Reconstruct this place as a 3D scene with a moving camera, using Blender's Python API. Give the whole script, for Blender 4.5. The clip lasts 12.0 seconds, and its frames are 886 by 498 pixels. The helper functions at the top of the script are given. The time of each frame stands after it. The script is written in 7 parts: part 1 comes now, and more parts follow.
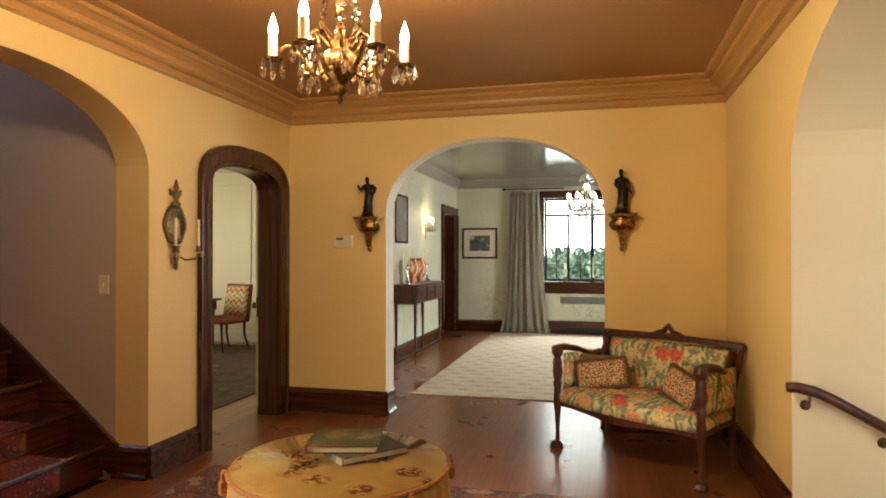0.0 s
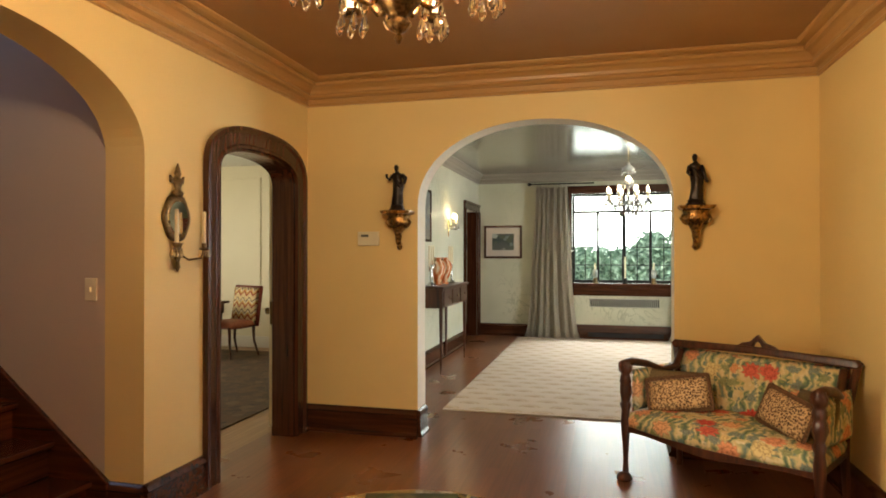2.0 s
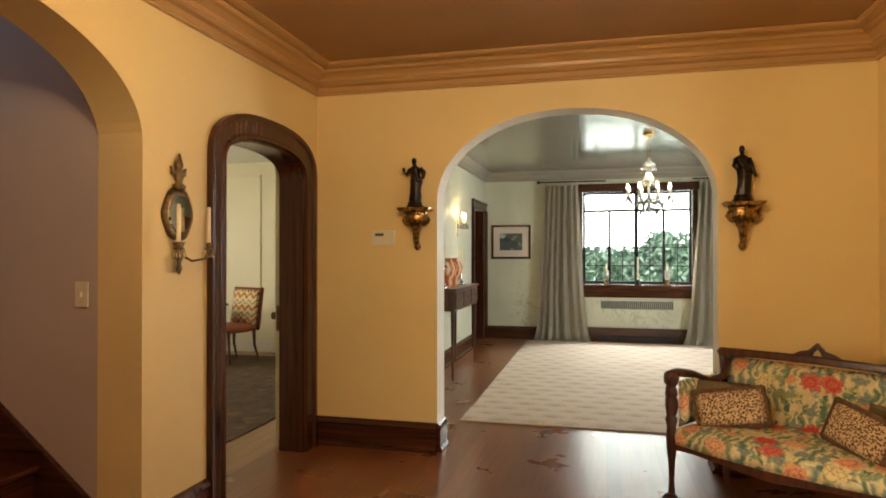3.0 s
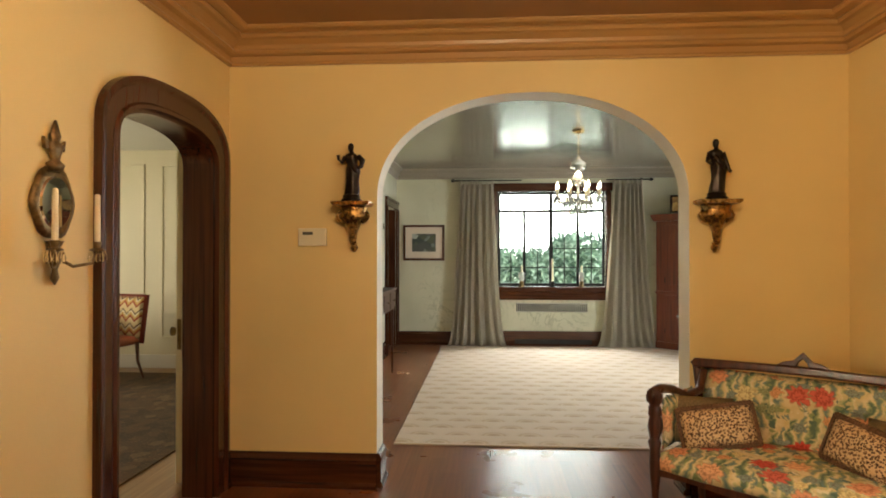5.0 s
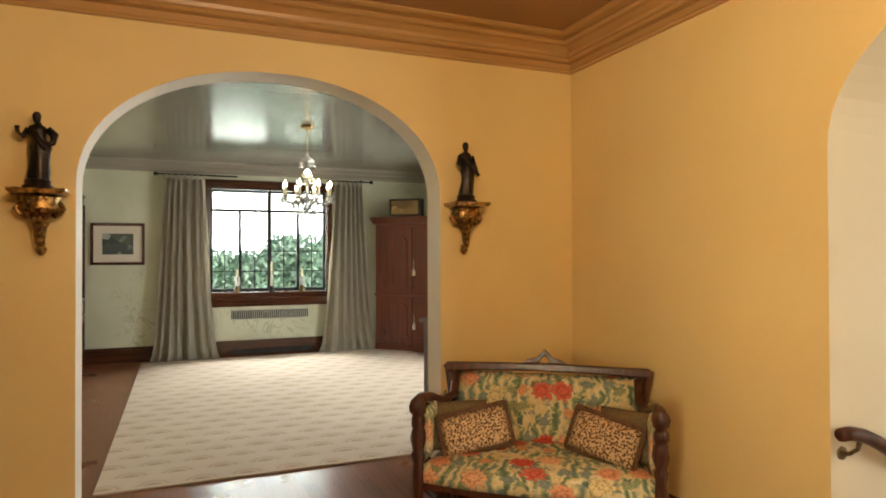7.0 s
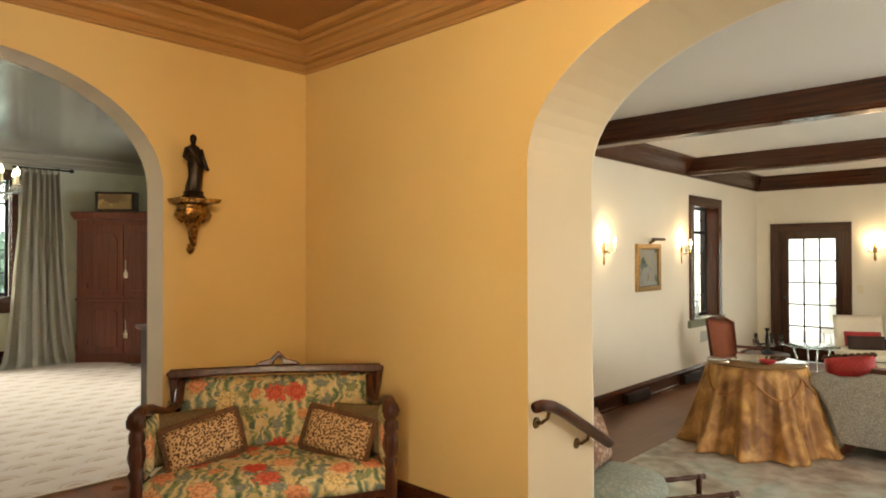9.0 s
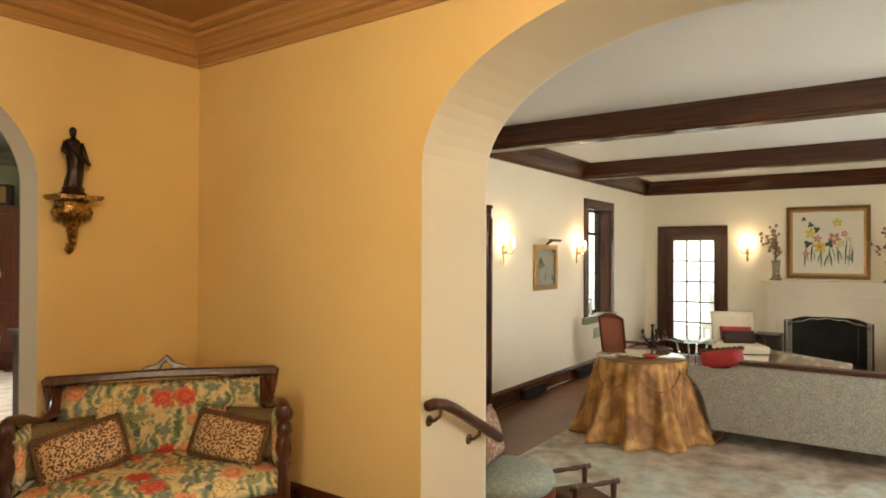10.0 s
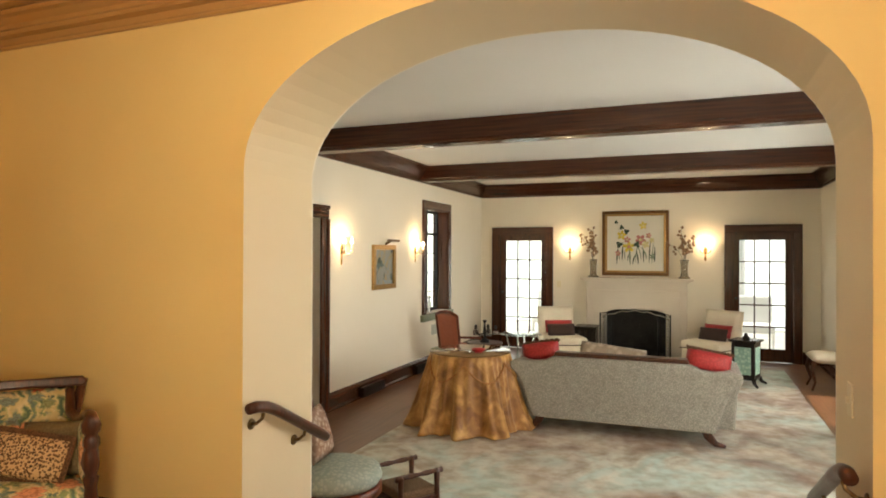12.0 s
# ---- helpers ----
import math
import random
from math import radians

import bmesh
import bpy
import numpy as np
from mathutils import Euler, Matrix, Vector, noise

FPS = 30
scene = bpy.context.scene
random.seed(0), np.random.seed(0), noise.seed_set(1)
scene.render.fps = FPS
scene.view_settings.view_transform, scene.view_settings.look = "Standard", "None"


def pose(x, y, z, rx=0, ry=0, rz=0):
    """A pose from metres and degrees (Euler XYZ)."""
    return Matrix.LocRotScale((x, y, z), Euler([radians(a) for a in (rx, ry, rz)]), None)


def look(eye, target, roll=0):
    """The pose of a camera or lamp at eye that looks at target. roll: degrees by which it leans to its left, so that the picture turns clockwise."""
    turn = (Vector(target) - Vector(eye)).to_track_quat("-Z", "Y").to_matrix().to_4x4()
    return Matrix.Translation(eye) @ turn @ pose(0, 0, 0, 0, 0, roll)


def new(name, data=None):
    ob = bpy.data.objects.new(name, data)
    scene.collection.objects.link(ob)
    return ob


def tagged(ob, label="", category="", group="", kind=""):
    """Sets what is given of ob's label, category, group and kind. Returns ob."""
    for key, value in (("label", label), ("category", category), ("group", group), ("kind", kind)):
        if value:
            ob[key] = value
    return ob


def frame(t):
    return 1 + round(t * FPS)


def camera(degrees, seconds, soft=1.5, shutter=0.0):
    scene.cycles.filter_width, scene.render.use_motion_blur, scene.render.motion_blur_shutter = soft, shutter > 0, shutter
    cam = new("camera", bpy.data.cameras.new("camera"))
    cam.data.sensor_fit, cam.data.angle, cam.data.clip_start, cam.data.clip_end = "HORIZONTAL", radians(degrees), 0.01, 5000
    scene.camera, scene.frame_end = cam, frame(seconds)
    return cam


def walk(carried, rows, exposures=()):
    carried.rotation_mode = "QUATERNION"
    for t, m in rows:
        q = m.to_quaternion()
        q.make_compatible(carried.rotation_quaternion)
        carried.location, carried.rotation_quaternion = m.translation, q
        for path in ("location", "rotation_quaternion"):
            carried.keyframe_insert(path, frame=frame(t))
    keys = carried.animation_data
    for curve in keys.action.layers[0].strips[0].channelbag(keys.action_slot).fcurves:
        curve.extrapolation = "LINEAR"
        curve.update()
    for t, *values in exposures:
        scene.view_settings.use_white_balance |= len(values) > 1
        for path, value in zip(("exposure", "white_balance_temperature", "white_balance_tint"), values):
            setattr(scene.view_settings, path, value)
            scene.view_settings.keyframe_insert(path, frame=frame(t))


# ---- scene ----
cam = camera(69.8, 12.0, soft=1.8)
PATH = [
    (0, (-0.015, 0.066, 1.362), (-0.499, 2.007, 1.376), -0.0),
    (0.5, (-0.081, 0.204, 1.36), (-0.579, 2.141, 1.374), -0.1),
    (1, (-0.202, 0.348, 1.352), (-0.698, 2.285, 1.368), -0.1),
    (1.5, (-0.331, 0.499, 1.353), (-0.823, 2.437, 1.367), 0.0),
    (2, (-0.421, 0.651, 1.356), (-0.922, 2.587, 1.369), -0.0),
    (2.5, (-0.557, 0.801, 1.354), (-1.05, 2.739, 1.367), 0.0),
    (4.5, (-1.016, 1.328, 1.365), (-1.322, 3.305, 1.383), -0.1),
    (5, (-1.133, 1.454, 1.363), (-1.271, 3.449, 1.38), -0.0),
    (5.5, (-1.215, 1.577, 1.354), (-1.163, 3.576, 1.373), 0.1),
    (6, (-1.257, 1.707, 1.366), (-0.995, 3.69, 1.383), -0.2),
    (6.5, (-1.297, 1.828, 1.376), (-0.784, 3.761, 1.393), -0.3),
    (7, (-1.335, 1.842, 1.367), (-0.572, 3.69, 1.39), -0.2),
    (9, (-1.376, 1.84, 1.363), (0.076, 3.214, 1.386), -0.1),
    (9.5, (-1.368, 1.805, 1.374), (0.181, 3.07, 1.393), 0.0),
    (10, (-1.372, 1.767, 1.381), (0.263, 2.919, 1.398), 0.2),
    (10.5, (-1.381, 1.73, 1.398), (0.33, 2.766, 1.408), 0.4),
    (11, (-1.401, 1.666, 1.407), (0.371, 2.593, 1.417), 0.3),
    (11.5, (-1.395, 1.645, 1.404), (0.427, 2.47, 1.416), 0.2),
    (12, (-1.415, 1.607, 1.407), (0.444, 2.343, 1.419), 0.2),
]
walk(cam, [(t, look(eye, target, roll)) for t, eye, target, roll in PATH])
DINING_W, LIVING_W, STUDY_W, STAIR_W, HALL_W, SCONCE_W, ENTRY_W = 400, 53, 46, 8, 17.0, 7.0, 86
TABLE_AT, TABLE_R, TABLE_H = (-0.895, 2.13), 0.37, 0.645

# ---- light ----
world = bpy.data.worlds.new("sky")
scene.world = world
world.use_nodes = True
wn = world.node_tree
sky = wn.nodes.new("ShaderNodeTexSky")
sky.sky_type, sky.sun_disc = "NISHITA", False
sky.sun_elevation, sky.sun_rotation = radians(69), radians(186)
wn.nodes["Background"].inputs[1].default_value = 0.15
wn.links.new(sky.outputs[0], wn.nodes["Background"].inputs[0])

sun = new("sun", bpy.data.lights.new("sun", "SUN"))
sun.data.energy, sun.data.angle, sun.data.color = 5.0, radians(0.6), (1.0, 0.94, 0.84)
sun.matrix_world = look((4.3, -3, 9.4), (4.6, 0, 1.6))


def area(name, eye, target, w, h, watts, colour):
    ob = new(name, bpy.data.lights.new(name, "AREA"))
    ob.data.shape, ob.data.size, ob.data.size_y = "RECTANGLE", w, h
    ob.data.energy, ob.data.color = watts, colour
    ob.matrix_world = look(eye, target)
    return ob


def bulb_light(name, place, watts, colour=(1.0, 0.745, 0.47), radius=0.02):
    ob = new(name, bpy.data.lights.new(name, "POINT"))
    ob.location, ob.data.energy, ob.data.color, ob.data.shadow_soft_size = place, watts, colour, radius
    return ob


DAY = (1.0, 0.95, 0.85)
area("dining_window_light", (-0.17, 12.1, 3.1), (-0.17, 7.6, 0.2), 2.4, 1.1, DINING_W, (0.88, 0.95, 1.0))
# Fill lamp added at an unseen, invented side opening to brighten the room.
area("dining_side_window_light", (2.75, 8.0, 1.6), (-1, 8.2, 0.8), 1.5, 1.4, DINING_W * 0.3, (0.90, 0.95, 1.0))
area("living_window_light", (3.3, -0.62, 1.1), (3.3, 4, 0.7), 1.5, 1.6, LIVING_W, DAY)
area("living_window_light", (6.6, -0.62, 1.1), (6.6, 4, 0.7), 1.5, 1.6, LIVING_W, DAY)
area("study_window_light", (-6.75, 6.6, 1.6), (-3, 7.6, 1.0), 1.5, 1.5, STUDY_W, (1.0, 0.86, 0.60))
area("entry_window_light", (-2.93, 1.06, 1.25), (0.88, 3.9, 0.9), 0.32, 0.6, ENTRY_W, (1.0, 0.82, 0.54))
area("landing_window_light", (-5.6, 2.5, 3.4), (-3.4, 3.2, 1.6), 1.0, 1.2, STAIR_W, (0.72, 0.74, 1.0))


# ---- materials ----
def rgb(c):
    return (*c, 1.0)


class Mat:
    """A node material with a principled shader and short calls for textures."""

    def __init__(self, name, colour, rough=0.6, metal=0.0):
        self.m = bpy.data.materials.new(name)
        self.m.use_nodes = True
        self.t = self.m.node_tree
        self.b = self.t.nodes["Principled BSDF"]
        self.b.inputs["Base Color"].default_value = rgb(colour)
        self.b.inputs["Roughness"].default_value = rough
        self.b.inputs["Metallic"].default_value = metal

    def n(self, kind, **sets):
        node = self.t.nodes.new("ShaderNode" + kind)
        for k, v in sets.items():
            node.inputs[k.replace("_", " ")].default_value = v
        return node

    def link(self, a, b):
        self.t.links.new(a, b)

    def coord(self, scale=(1, 1, 1), turn=(0, 0, 0)):
        c = self.n("TexCoord")
        mp = self.n("Mapping", Scale=scale, Rotation=turn)
        self.link(c.outputs["Object"], mp.inputs[0])
        return mp.outputs[0]

    def noise(self, scale, detail=4.0, where=None, distort=0.0):
        node = self.n("TexNoise", Scale=scale, Detail=detail, Distortion=distort)
        self.link(where if where else self.coord(), node.inputs["Vector"])
        return node.outputs["Fac"]

    def voronoi(self, scale, where=None, feature="F1", out="Distance", rand=1.0):
        node = self.n("TexVoronoi", Scale=scale, Randomness=rand)
        node.feature = feature
        self.link(where if where else self.coord(), node.inputs["Vector"])
        return node.outputs[out]

    def wave(self, scale, where=None, distort=0.0, kind="BANDS", direction="X"):
        node = self.n("TexWave", Scale=scale, Distortion=distort)
        node.wave_type, node.bands_direction = kind, direction
        self.link(where if where else self.coord(), node.inputs["Vector"])
        return node.outputs["Fac"]

    def ramp(self, fac, *stops, hard=False):
        node = self.n("ValToRGB")
        cr = node.color_ramp
        cr.interpolation = "CONSTANT" if hard else "LINEAR"
        while len(cr.elements) < len(stops):
            cr.elements.new(0.5)
        for e, (p, c) in zip(cr.elements, stops):
            e.position, e.color = p, rgb(c)
        self.link(fac, node.inputs[0])
        return node.outputs[0]

    def mix(self, fac, a, b, mode="MIX"):
        node = self.n("MixRGB")
        node.blend_type = mode
        for s, v in zip(node.inputs, (fac, a, b)):
            if isinstance(v, (int, float)):
                s.default_value = v
            elif isinstance(v, tuple):
                s.default_value = rgb(v)
            else:
                self.link(v, s)
        return node.outputs[0]

    def random(self):
        return self.n("ObjectInfo").outputs["Random"]

    def colour(self, sock):
        self.link(sock, self.b.inputs["Base Color"])
        return self

    def rough(self, sock, lo, hi):
        node = self.n("MapRange", To_Min=lo, To_Max=hi)
        self.link(sock, node.inputs[0])
        self.link(node.outputs[0], self.b.inputs["Roughness"])
        return self

    def bump(self, sock, strength=0.2, dist=0.01):
        node = self.n("Bump", Strength=strength, Distance=dist)
        self.link(sock, node.inputs["Height"])
        self.link(node.outputs[0], self.b.inputs["Normal"])
        return self

    def emit(self, colour, strength):
        self.b.inputs["Emission Color"].default_value = rgb(colour)
        self.b.inputs["Emission Strength"].default_value = strength
        return self

    def glass(self, amount=1.0, ior=1.45):
        self.b.inputs["Transmission Weight"].default_value = amount
        self.b.inputs["IOR"].default_value = ior
        return self


def plaster(name, a, b, rough=0.55, fine=0.12):
    m = Mat(name, a, rough)
    m.colour(m.ramp(m.noise(1.3, 5), (0.3, a), (0.7, b)))
    m.bump(m.noise(55, 6), fine, 0.004)
    m.rough(m.noise(4), rough - 0.08, rough + 0.1)
    return m.m


def timber(name, dark, mid, rough=0.3, along="Z", vary=0.0, relief=0.04):
    m = Mat(name, mid, rough)
    s = {"X": (0.8, 22, 22), "Y": (22, 0.8, 22), "Z": (22, 22, 0.8)}[along]
    grain = m.noise(2.2, 2, m.coord(s), 0.3)
    c = m.ramp(grain, (0.28, dark), (0.72, mid))
    if vary:
        c = m.mix(vary, c, m.ramp(m.random(), (0.0, tuple(x * 0.55 for x in mid)), (1.0, tuple(min(1, x * 1.5) for x in mid))))
    m.colour(c)
    m.rough(m.noise(2.5), rough - 0.03, rough + 0.06)
    if relief:
        m.bump(grain, relief, 0.002)
    return m.m


def plain(name, colour, rough=0.5, metal=0.0, scale=30.0, vary=0.75):
    m = Mat(name, colour, rough, metal)
    m.colour(m.ramp(m.noise(scale), (0.3, tuple(c * vary for c in colour)), (0.7, colour)))
    m.rough(m.noise(scale * 0.4), max(0.02, rough - 0.1), min(1, rough + 0.1))
    return m.m


WALL = plaster("warm yellow wall paint", (0.80, 0.602, 0.255), (0.76, 0.56, 0.228))
# The hall's paint, with the stairwell's cool dim light mixed into the colour.
STAIR_WALL_DIM = plaster("hall paint under dim stair light", (0.54, 0.43, 0.34), (0.50, 0.40, 0.32))
REVEAL = plaster("pale ivory reveal paint", (0.74, 0.64, 0.43), (0.71, 0.61, 0.41))
CEIL_BROWN = plaster("brown ceiling paint", (0.36, 0.19, 0.075), (0.33, 0.17, 0.066), 0.5)
CORNICE = plaster("ochre cornice paint", (0.48, 0.275, 0.095), (0.46, 0.26, 0.088), 0.36, 0.0)
CREAM = plaster("cream wall paint", (0.84, 0.78, 0.64), (0.80, 0.74, 0.60))
WHITE_CEIL = plaster("white ceiling paint", (0.80, 0.80, 0.76), (0.77, 0.77, 0.73), 0.7)
STUDY_PAINT = plaster("pale cream panel paint", (0.78, 0.73, 0.56), (0.74, 0.69, 0.52), 0.45)


def dining_wall_mat():
    m = Mat("pale green mural paper", (0.6, 0.6, 0.45), 0.6)
    base = m.ramp(m.noise(1.6, 6), (0.3, (0.56, 0.56, 0.40)), (0.7, (0.66, 0.65, 0.49)))
    vine = m.ramp(m.noise(2.4, 8, None, 2.5), (0.47, (0, 0, 0)), (0.5, (1, 1, 1)), (0.53, (0, 0, 0)))
    patch = m.ramp(m.noise(0.9, 2), (0.5, (0, 0, 0)), (0.62, (0.55, 0.55, 0.55)))
    fac = m.mix(1.0, vine, patch, "MULTIPLY")
    m.colour(m.mix(fac, base, (0.27, 0.29, 0.16)))
    m.bump(m.noise(60), 0.08, 0.003)
    return m.m


DINING_WALL = dining_wall_mat()
DINING_CEIL = plaster("glossy grey green ceiling paint", (0.30, 0.29, 0.24), (0.28, 0.27, 0.22), 0.15, 0.006)
DINING_CEIL.node_tree.nodes["Principled BSDF"].inputs["Coat Weight"].default_value = 1.0
DINING_CEIL.node_tree.nodes["Principled BSDF"].inputs["Coat Roughness"].default_value = 0.24
DINING_TRIM = plaster("taupe cornice paint", (0.36, 0.32, 0.25), (0.32, 0.28, 0.22), 0.35)
WOOD = timber("dark stained woodwork", (0.028, 0.0085, 0.0035), (0.088, 0.025, 0.009), 0.22)
WOOD_X = timber("dark stained woodwork along x", (0.028, 0.0085, 0.0035), (0.088, 0.025, 0.009), 0.22, "X")
WOOD_Y = timber("dark stained woodwork along y", (0.028, 0.0085, 0.0035), (0.088, 0.025, 0.009), 0.22, "Y")
FLOORWOOD = timber("oiled oak floor", (0.12, 0.042, 0.016), (0.22, 0.080, 0.030), 0.27, "Y", 0.30, 0.0)
FLOOR_LIVING = timber("oak floor of the living room", (0.10, 0.040, 0.017), (0.19, 0.085, 0.037), 0.32, "X", 0.2, 0.01)
STUDY_FLOOR = timber("pale oak floor of the study", (0.26, 0.14, 0.06), (0.40, 0.24, 0.11), 0.35, "Y", 0.0, 0.01)
MAHOGANY = timber("mahogany", (0.030, 0.010, 0.005), (0.10, 0.030, 0.012), 0.28)
CHERRY = timber("reddish cabinet wood", (0.07, 0.013, 0.004), (0.19, 0.038, 0.012), 0.3)
GILT = plain("aged gilding", (0.52, 0.29, 0.085), 0.28, 0.9, 55, 0.12)
GOLD_FRAME = plain("gold leaf frame", (0.55, 0.34, 0.12), 0.35, 0.8, 60, 0.55)
BRASS = plain("brass", (0.72, 0.48, 0.20), 0.25, 1.0, 50, 0.7)
BRONZE = plain("dark bronze", (0.030, 0.022, 0.016), 0.35, 0.7, 30, 0.5)
IRON = plain("black iron", (0.015, 0.014, 0.013), 0.5, 0.4)
IVORY = plain("ivory candle sleeve", (0.86, 0.76, 0.52), 0.5, 0, 20, 0.92)
SILVERY = plain("silver", (0.75, 0.74, 0.70), 0.2, 1.0, 40, 0.8)
CRYSTAL = Mat("cut crystal", (1, 1, 1), 0.02).glass(1.0, 1.5).m
GLASS = Mat("window glass", (1, 1, 1), 0.0).glass(1.0, 1.02).m
TABLE_GLASS = Mat("table glass", (0.85, 0.97, 0.92), 0.02).glass(0.9, 1.45).m
BULB = Mat("lit flame bulb", (1, 0.9, 0.7), 0.3).emit((1.0, 0.80, 0.45), 22.0).m
BULB_DIM = Mat("lit sconce shade", (1, 0.9, 0.75), 0.4).emit((1.0, 0.78, 0.46), 9.0).m
MIRROR = Mat("mirror", (0.9, 0.9, 0.88), 0.02, 1.0).m
PLASTIC = plain("ivory plastic", (0.78, 0.70, 0.48), 0.4, 0, 15, 0.95)
STONE = plaster("carved limestone", (0.66, 0.58, 0.46), (0.58, 0.50, 0.39), 0.75, 0.35)
SOOT = plain("sooty firebrick", (0.045, 0.043, 0.04), 0.9, 0, 6, 0.4)
WHITE_TRIM = plaster("white trim paint", (0.78, 0.76, 0.70), (0.74, 0.72, 0.66), 0.4, 0.05)


# ---- mesh helpers ----
def finish(bm, name, mat, smooth=False):
    me = bpy.data.meshes.new(name)
    bmesh.ops.recalc_face_normals(bm, faces=bm.faces)
    bm.to_mesh(me)
    bm.free()
    if mat:
        me.materials.append(mat)
    if smooth:
        me.polygons.foreach_set("use_smooth", [True] * len(me.polygons))
    return me


def part(name, bm, material, parent=None, label="", smooth=False):
    ob = new(name, finish(bm, name, material, smooth))
    if parent:
        ob.parent = parent
    if label:
        ob["label"] = label
    return ob


def thing(name, label, category, m=None, group="", kind=""):
    ob = new(name)
    ob.empty_display_size = 0.1
    if m is not None:
        ob.matrix_world = m
    return tagged(ob, label, category, group, kind)


def structure(name, bm, mat, label, category, smooth=False):
    return tagged(part(name, bm, mat, None, "", smooth), label, category, "", "structure")


def box(x0, x1, y0, y1, z0, z1, bevel=0.0, bm=None, m=None):
    own = bmesh.new()
    vs = [own.verts.new((x, y, z)) for x in (x0, x1) for y in (y0, y1) for z in (z0, z1)]
    for f in ((0, 1, 3, 2), (4, 6, 7, 5), (0, 4, 5, 1), (2, 3, 7, 6), (0, 2, 6, 4), (1, 5, 7, 3)):
        own.faces.new([vs[i] for i in f])
    bmesh.ops.recalc_face_normals(own, faces=own.faces)
    if bevel:
        bmesh.ops.bevel(own, geom=own.edges[:], offset=bevel, segments=2, affect="EDGES", profile=0.5)
    return join(own, bm, m)


def join(own, bm=None, m=None):
    if m is not None:
        bmesh.ops.transform(own, matrix=m, verts=own.verts)
    if bm is None:
        return own
    index = {v: bm.verts.new(v.co) for v in own.verts}
    for f in own.faces:
        bm.faces.new([index[v] for v in f.verts])
    own.free()
    return bm


def lathe(profile, seg=20, bm=None, m=None, wobble=None):
    """A turned shape from (radius, height) pairs, from bottom to top."""
    own = bmesh.new()
    rings = []
    for i, (r, z) in enumerate(profile):
        ring = []
        for k in range(seg):
            a = 2 * math.pi * k / seg
            rr = max(r, 1e-4) * (wobble(a, z) if wobble else 1)
            ring.append(own.verts.new((rr * math.cos(a), rr * math.sin(a), z)))
        rings.append(ring)
    for a, b in zip(rings, rings[1:]):
        for k in range(seg):
            own.faces.new((a[k], a[(k + 1) % seg], b[(k + 1) % seg], b[k]))
    own.faces.new(rings[0][::-1])
    own.faces.new(rings[-1])
    return join(own, bm, m)


def tube(points, radius, seg=8, bm=None, m=None):
    """A bent rod; radius is one number or one a point."""
    own = bmesh.new()
    pts = [Vector(p) for p in points]
    radii = radius if isinstance(radius, (list, tuple)) else [radius] * len(pts)
    rings, side = [], None
    for i, p in enumerate(pts):
        d = (pts[min(i + 1, len(pts) - 1)] - pts[max(i - 1, 0)]).normalized()
        if side is None:
            side = d.orthogonal().normalized()
        side = (side - d * side.dot(d)).normalized()
        up = d.cross(side)
        rings.append([own.verts.new(p + radii[i] * (math.cos(2 * math.pi * k / seg) * side + math.sin(2 * math.pi * k / seg) * up)) for k in range(seg)])
    for a, b in zip(rings, rings[1:]):
        for k in range(seg):
            own.faces.new((a[k], a[(k + 1) % seg], b[(k + 1) % seg], b[k]))
    own.faces.new(rings[0][::-1])
    own.faces.new(rings[-1])
    return join(own, bm, m)


def slab(outline, y0, y1, bevel=0.0, bm=None, m=None):
    """An outline in x and z, given thickness from y0 to y1."""
    own = bmesh.new()
    a = [own.verts.new((x, y0, z)) for x, z in outline]
    b = [own.verts.new((x, y1, z)) for x, z in outline]
    n = len(a)
    own.faces.new(a)
    own.faces.new(b[::-1])
    for i in range(n):
        own.faces.new((a[i], b[i], b[(i + 1) % n], a[(i + 1) % n]))
    bmesh.ops.recalc_face_normals(own, faces=own.faces)
    if bevel:
        own.edges.ensure_lookup_table()
        rim = [e for e in own.edges if abs(e.verts[0].co.y - e.verts[1].co.y) < 1e-6]
        bmesh.ops.bevel(own, geom=rim, offset=bevel, segments=2, affect="EDGES", profile=0.5)
    return join(own, bm, m)


def cushion(w, h, d, puff=2.6, n=10, bm=None, m=None, pinch=0.0):
    """A stuffed pad, w by h across and d thick, thin at its edges."""
    own = bmesh.new()
    grid = {}
    for s in (1, -1):
        for i in range(n + 1):
            for j in range(n + 1):
                u, v = 2 * i / n - 1, 2 * j / n - 1
                edge = (1 - abs(u) ** puff) * (1 - abs(v) ** puff)
                if edge <= 0 and s == -1:
                    grid[s, i, j] = grid[1, i, j]
                    continue
                k = 1 - pinch * (abs(u * v) ** 0.5 < 0.7) * (abs(u) ** 2 + abs(v) ** 2) * 0.5
                grid[s, i, j] = own.verts.new((u * w / 2 * k, s * d / 2 * edge ** 0.5, v * h / 2 * k))
    for s in (1, -1):
        for i in range(n):
            for j in range(n):
                q = [grid[s, i, j], grid[s, i + 1, j], grid[s, i + 1, j + 1], grid[s, i, j + 1]]
                q = list(dict.fromkeys(q))
                if len(q) > 2:
                    own.faces.new(q if s < 0 else q[::-1])
    return join(own, bm, m)


def arch(u, ua, ub, spring, rise, power=2.0):
    k = min(1.0, abs((2 * u - ua - ub) / (ub - ua)))
    return spring + rise * (1 - k ** power) ** (1 / power)


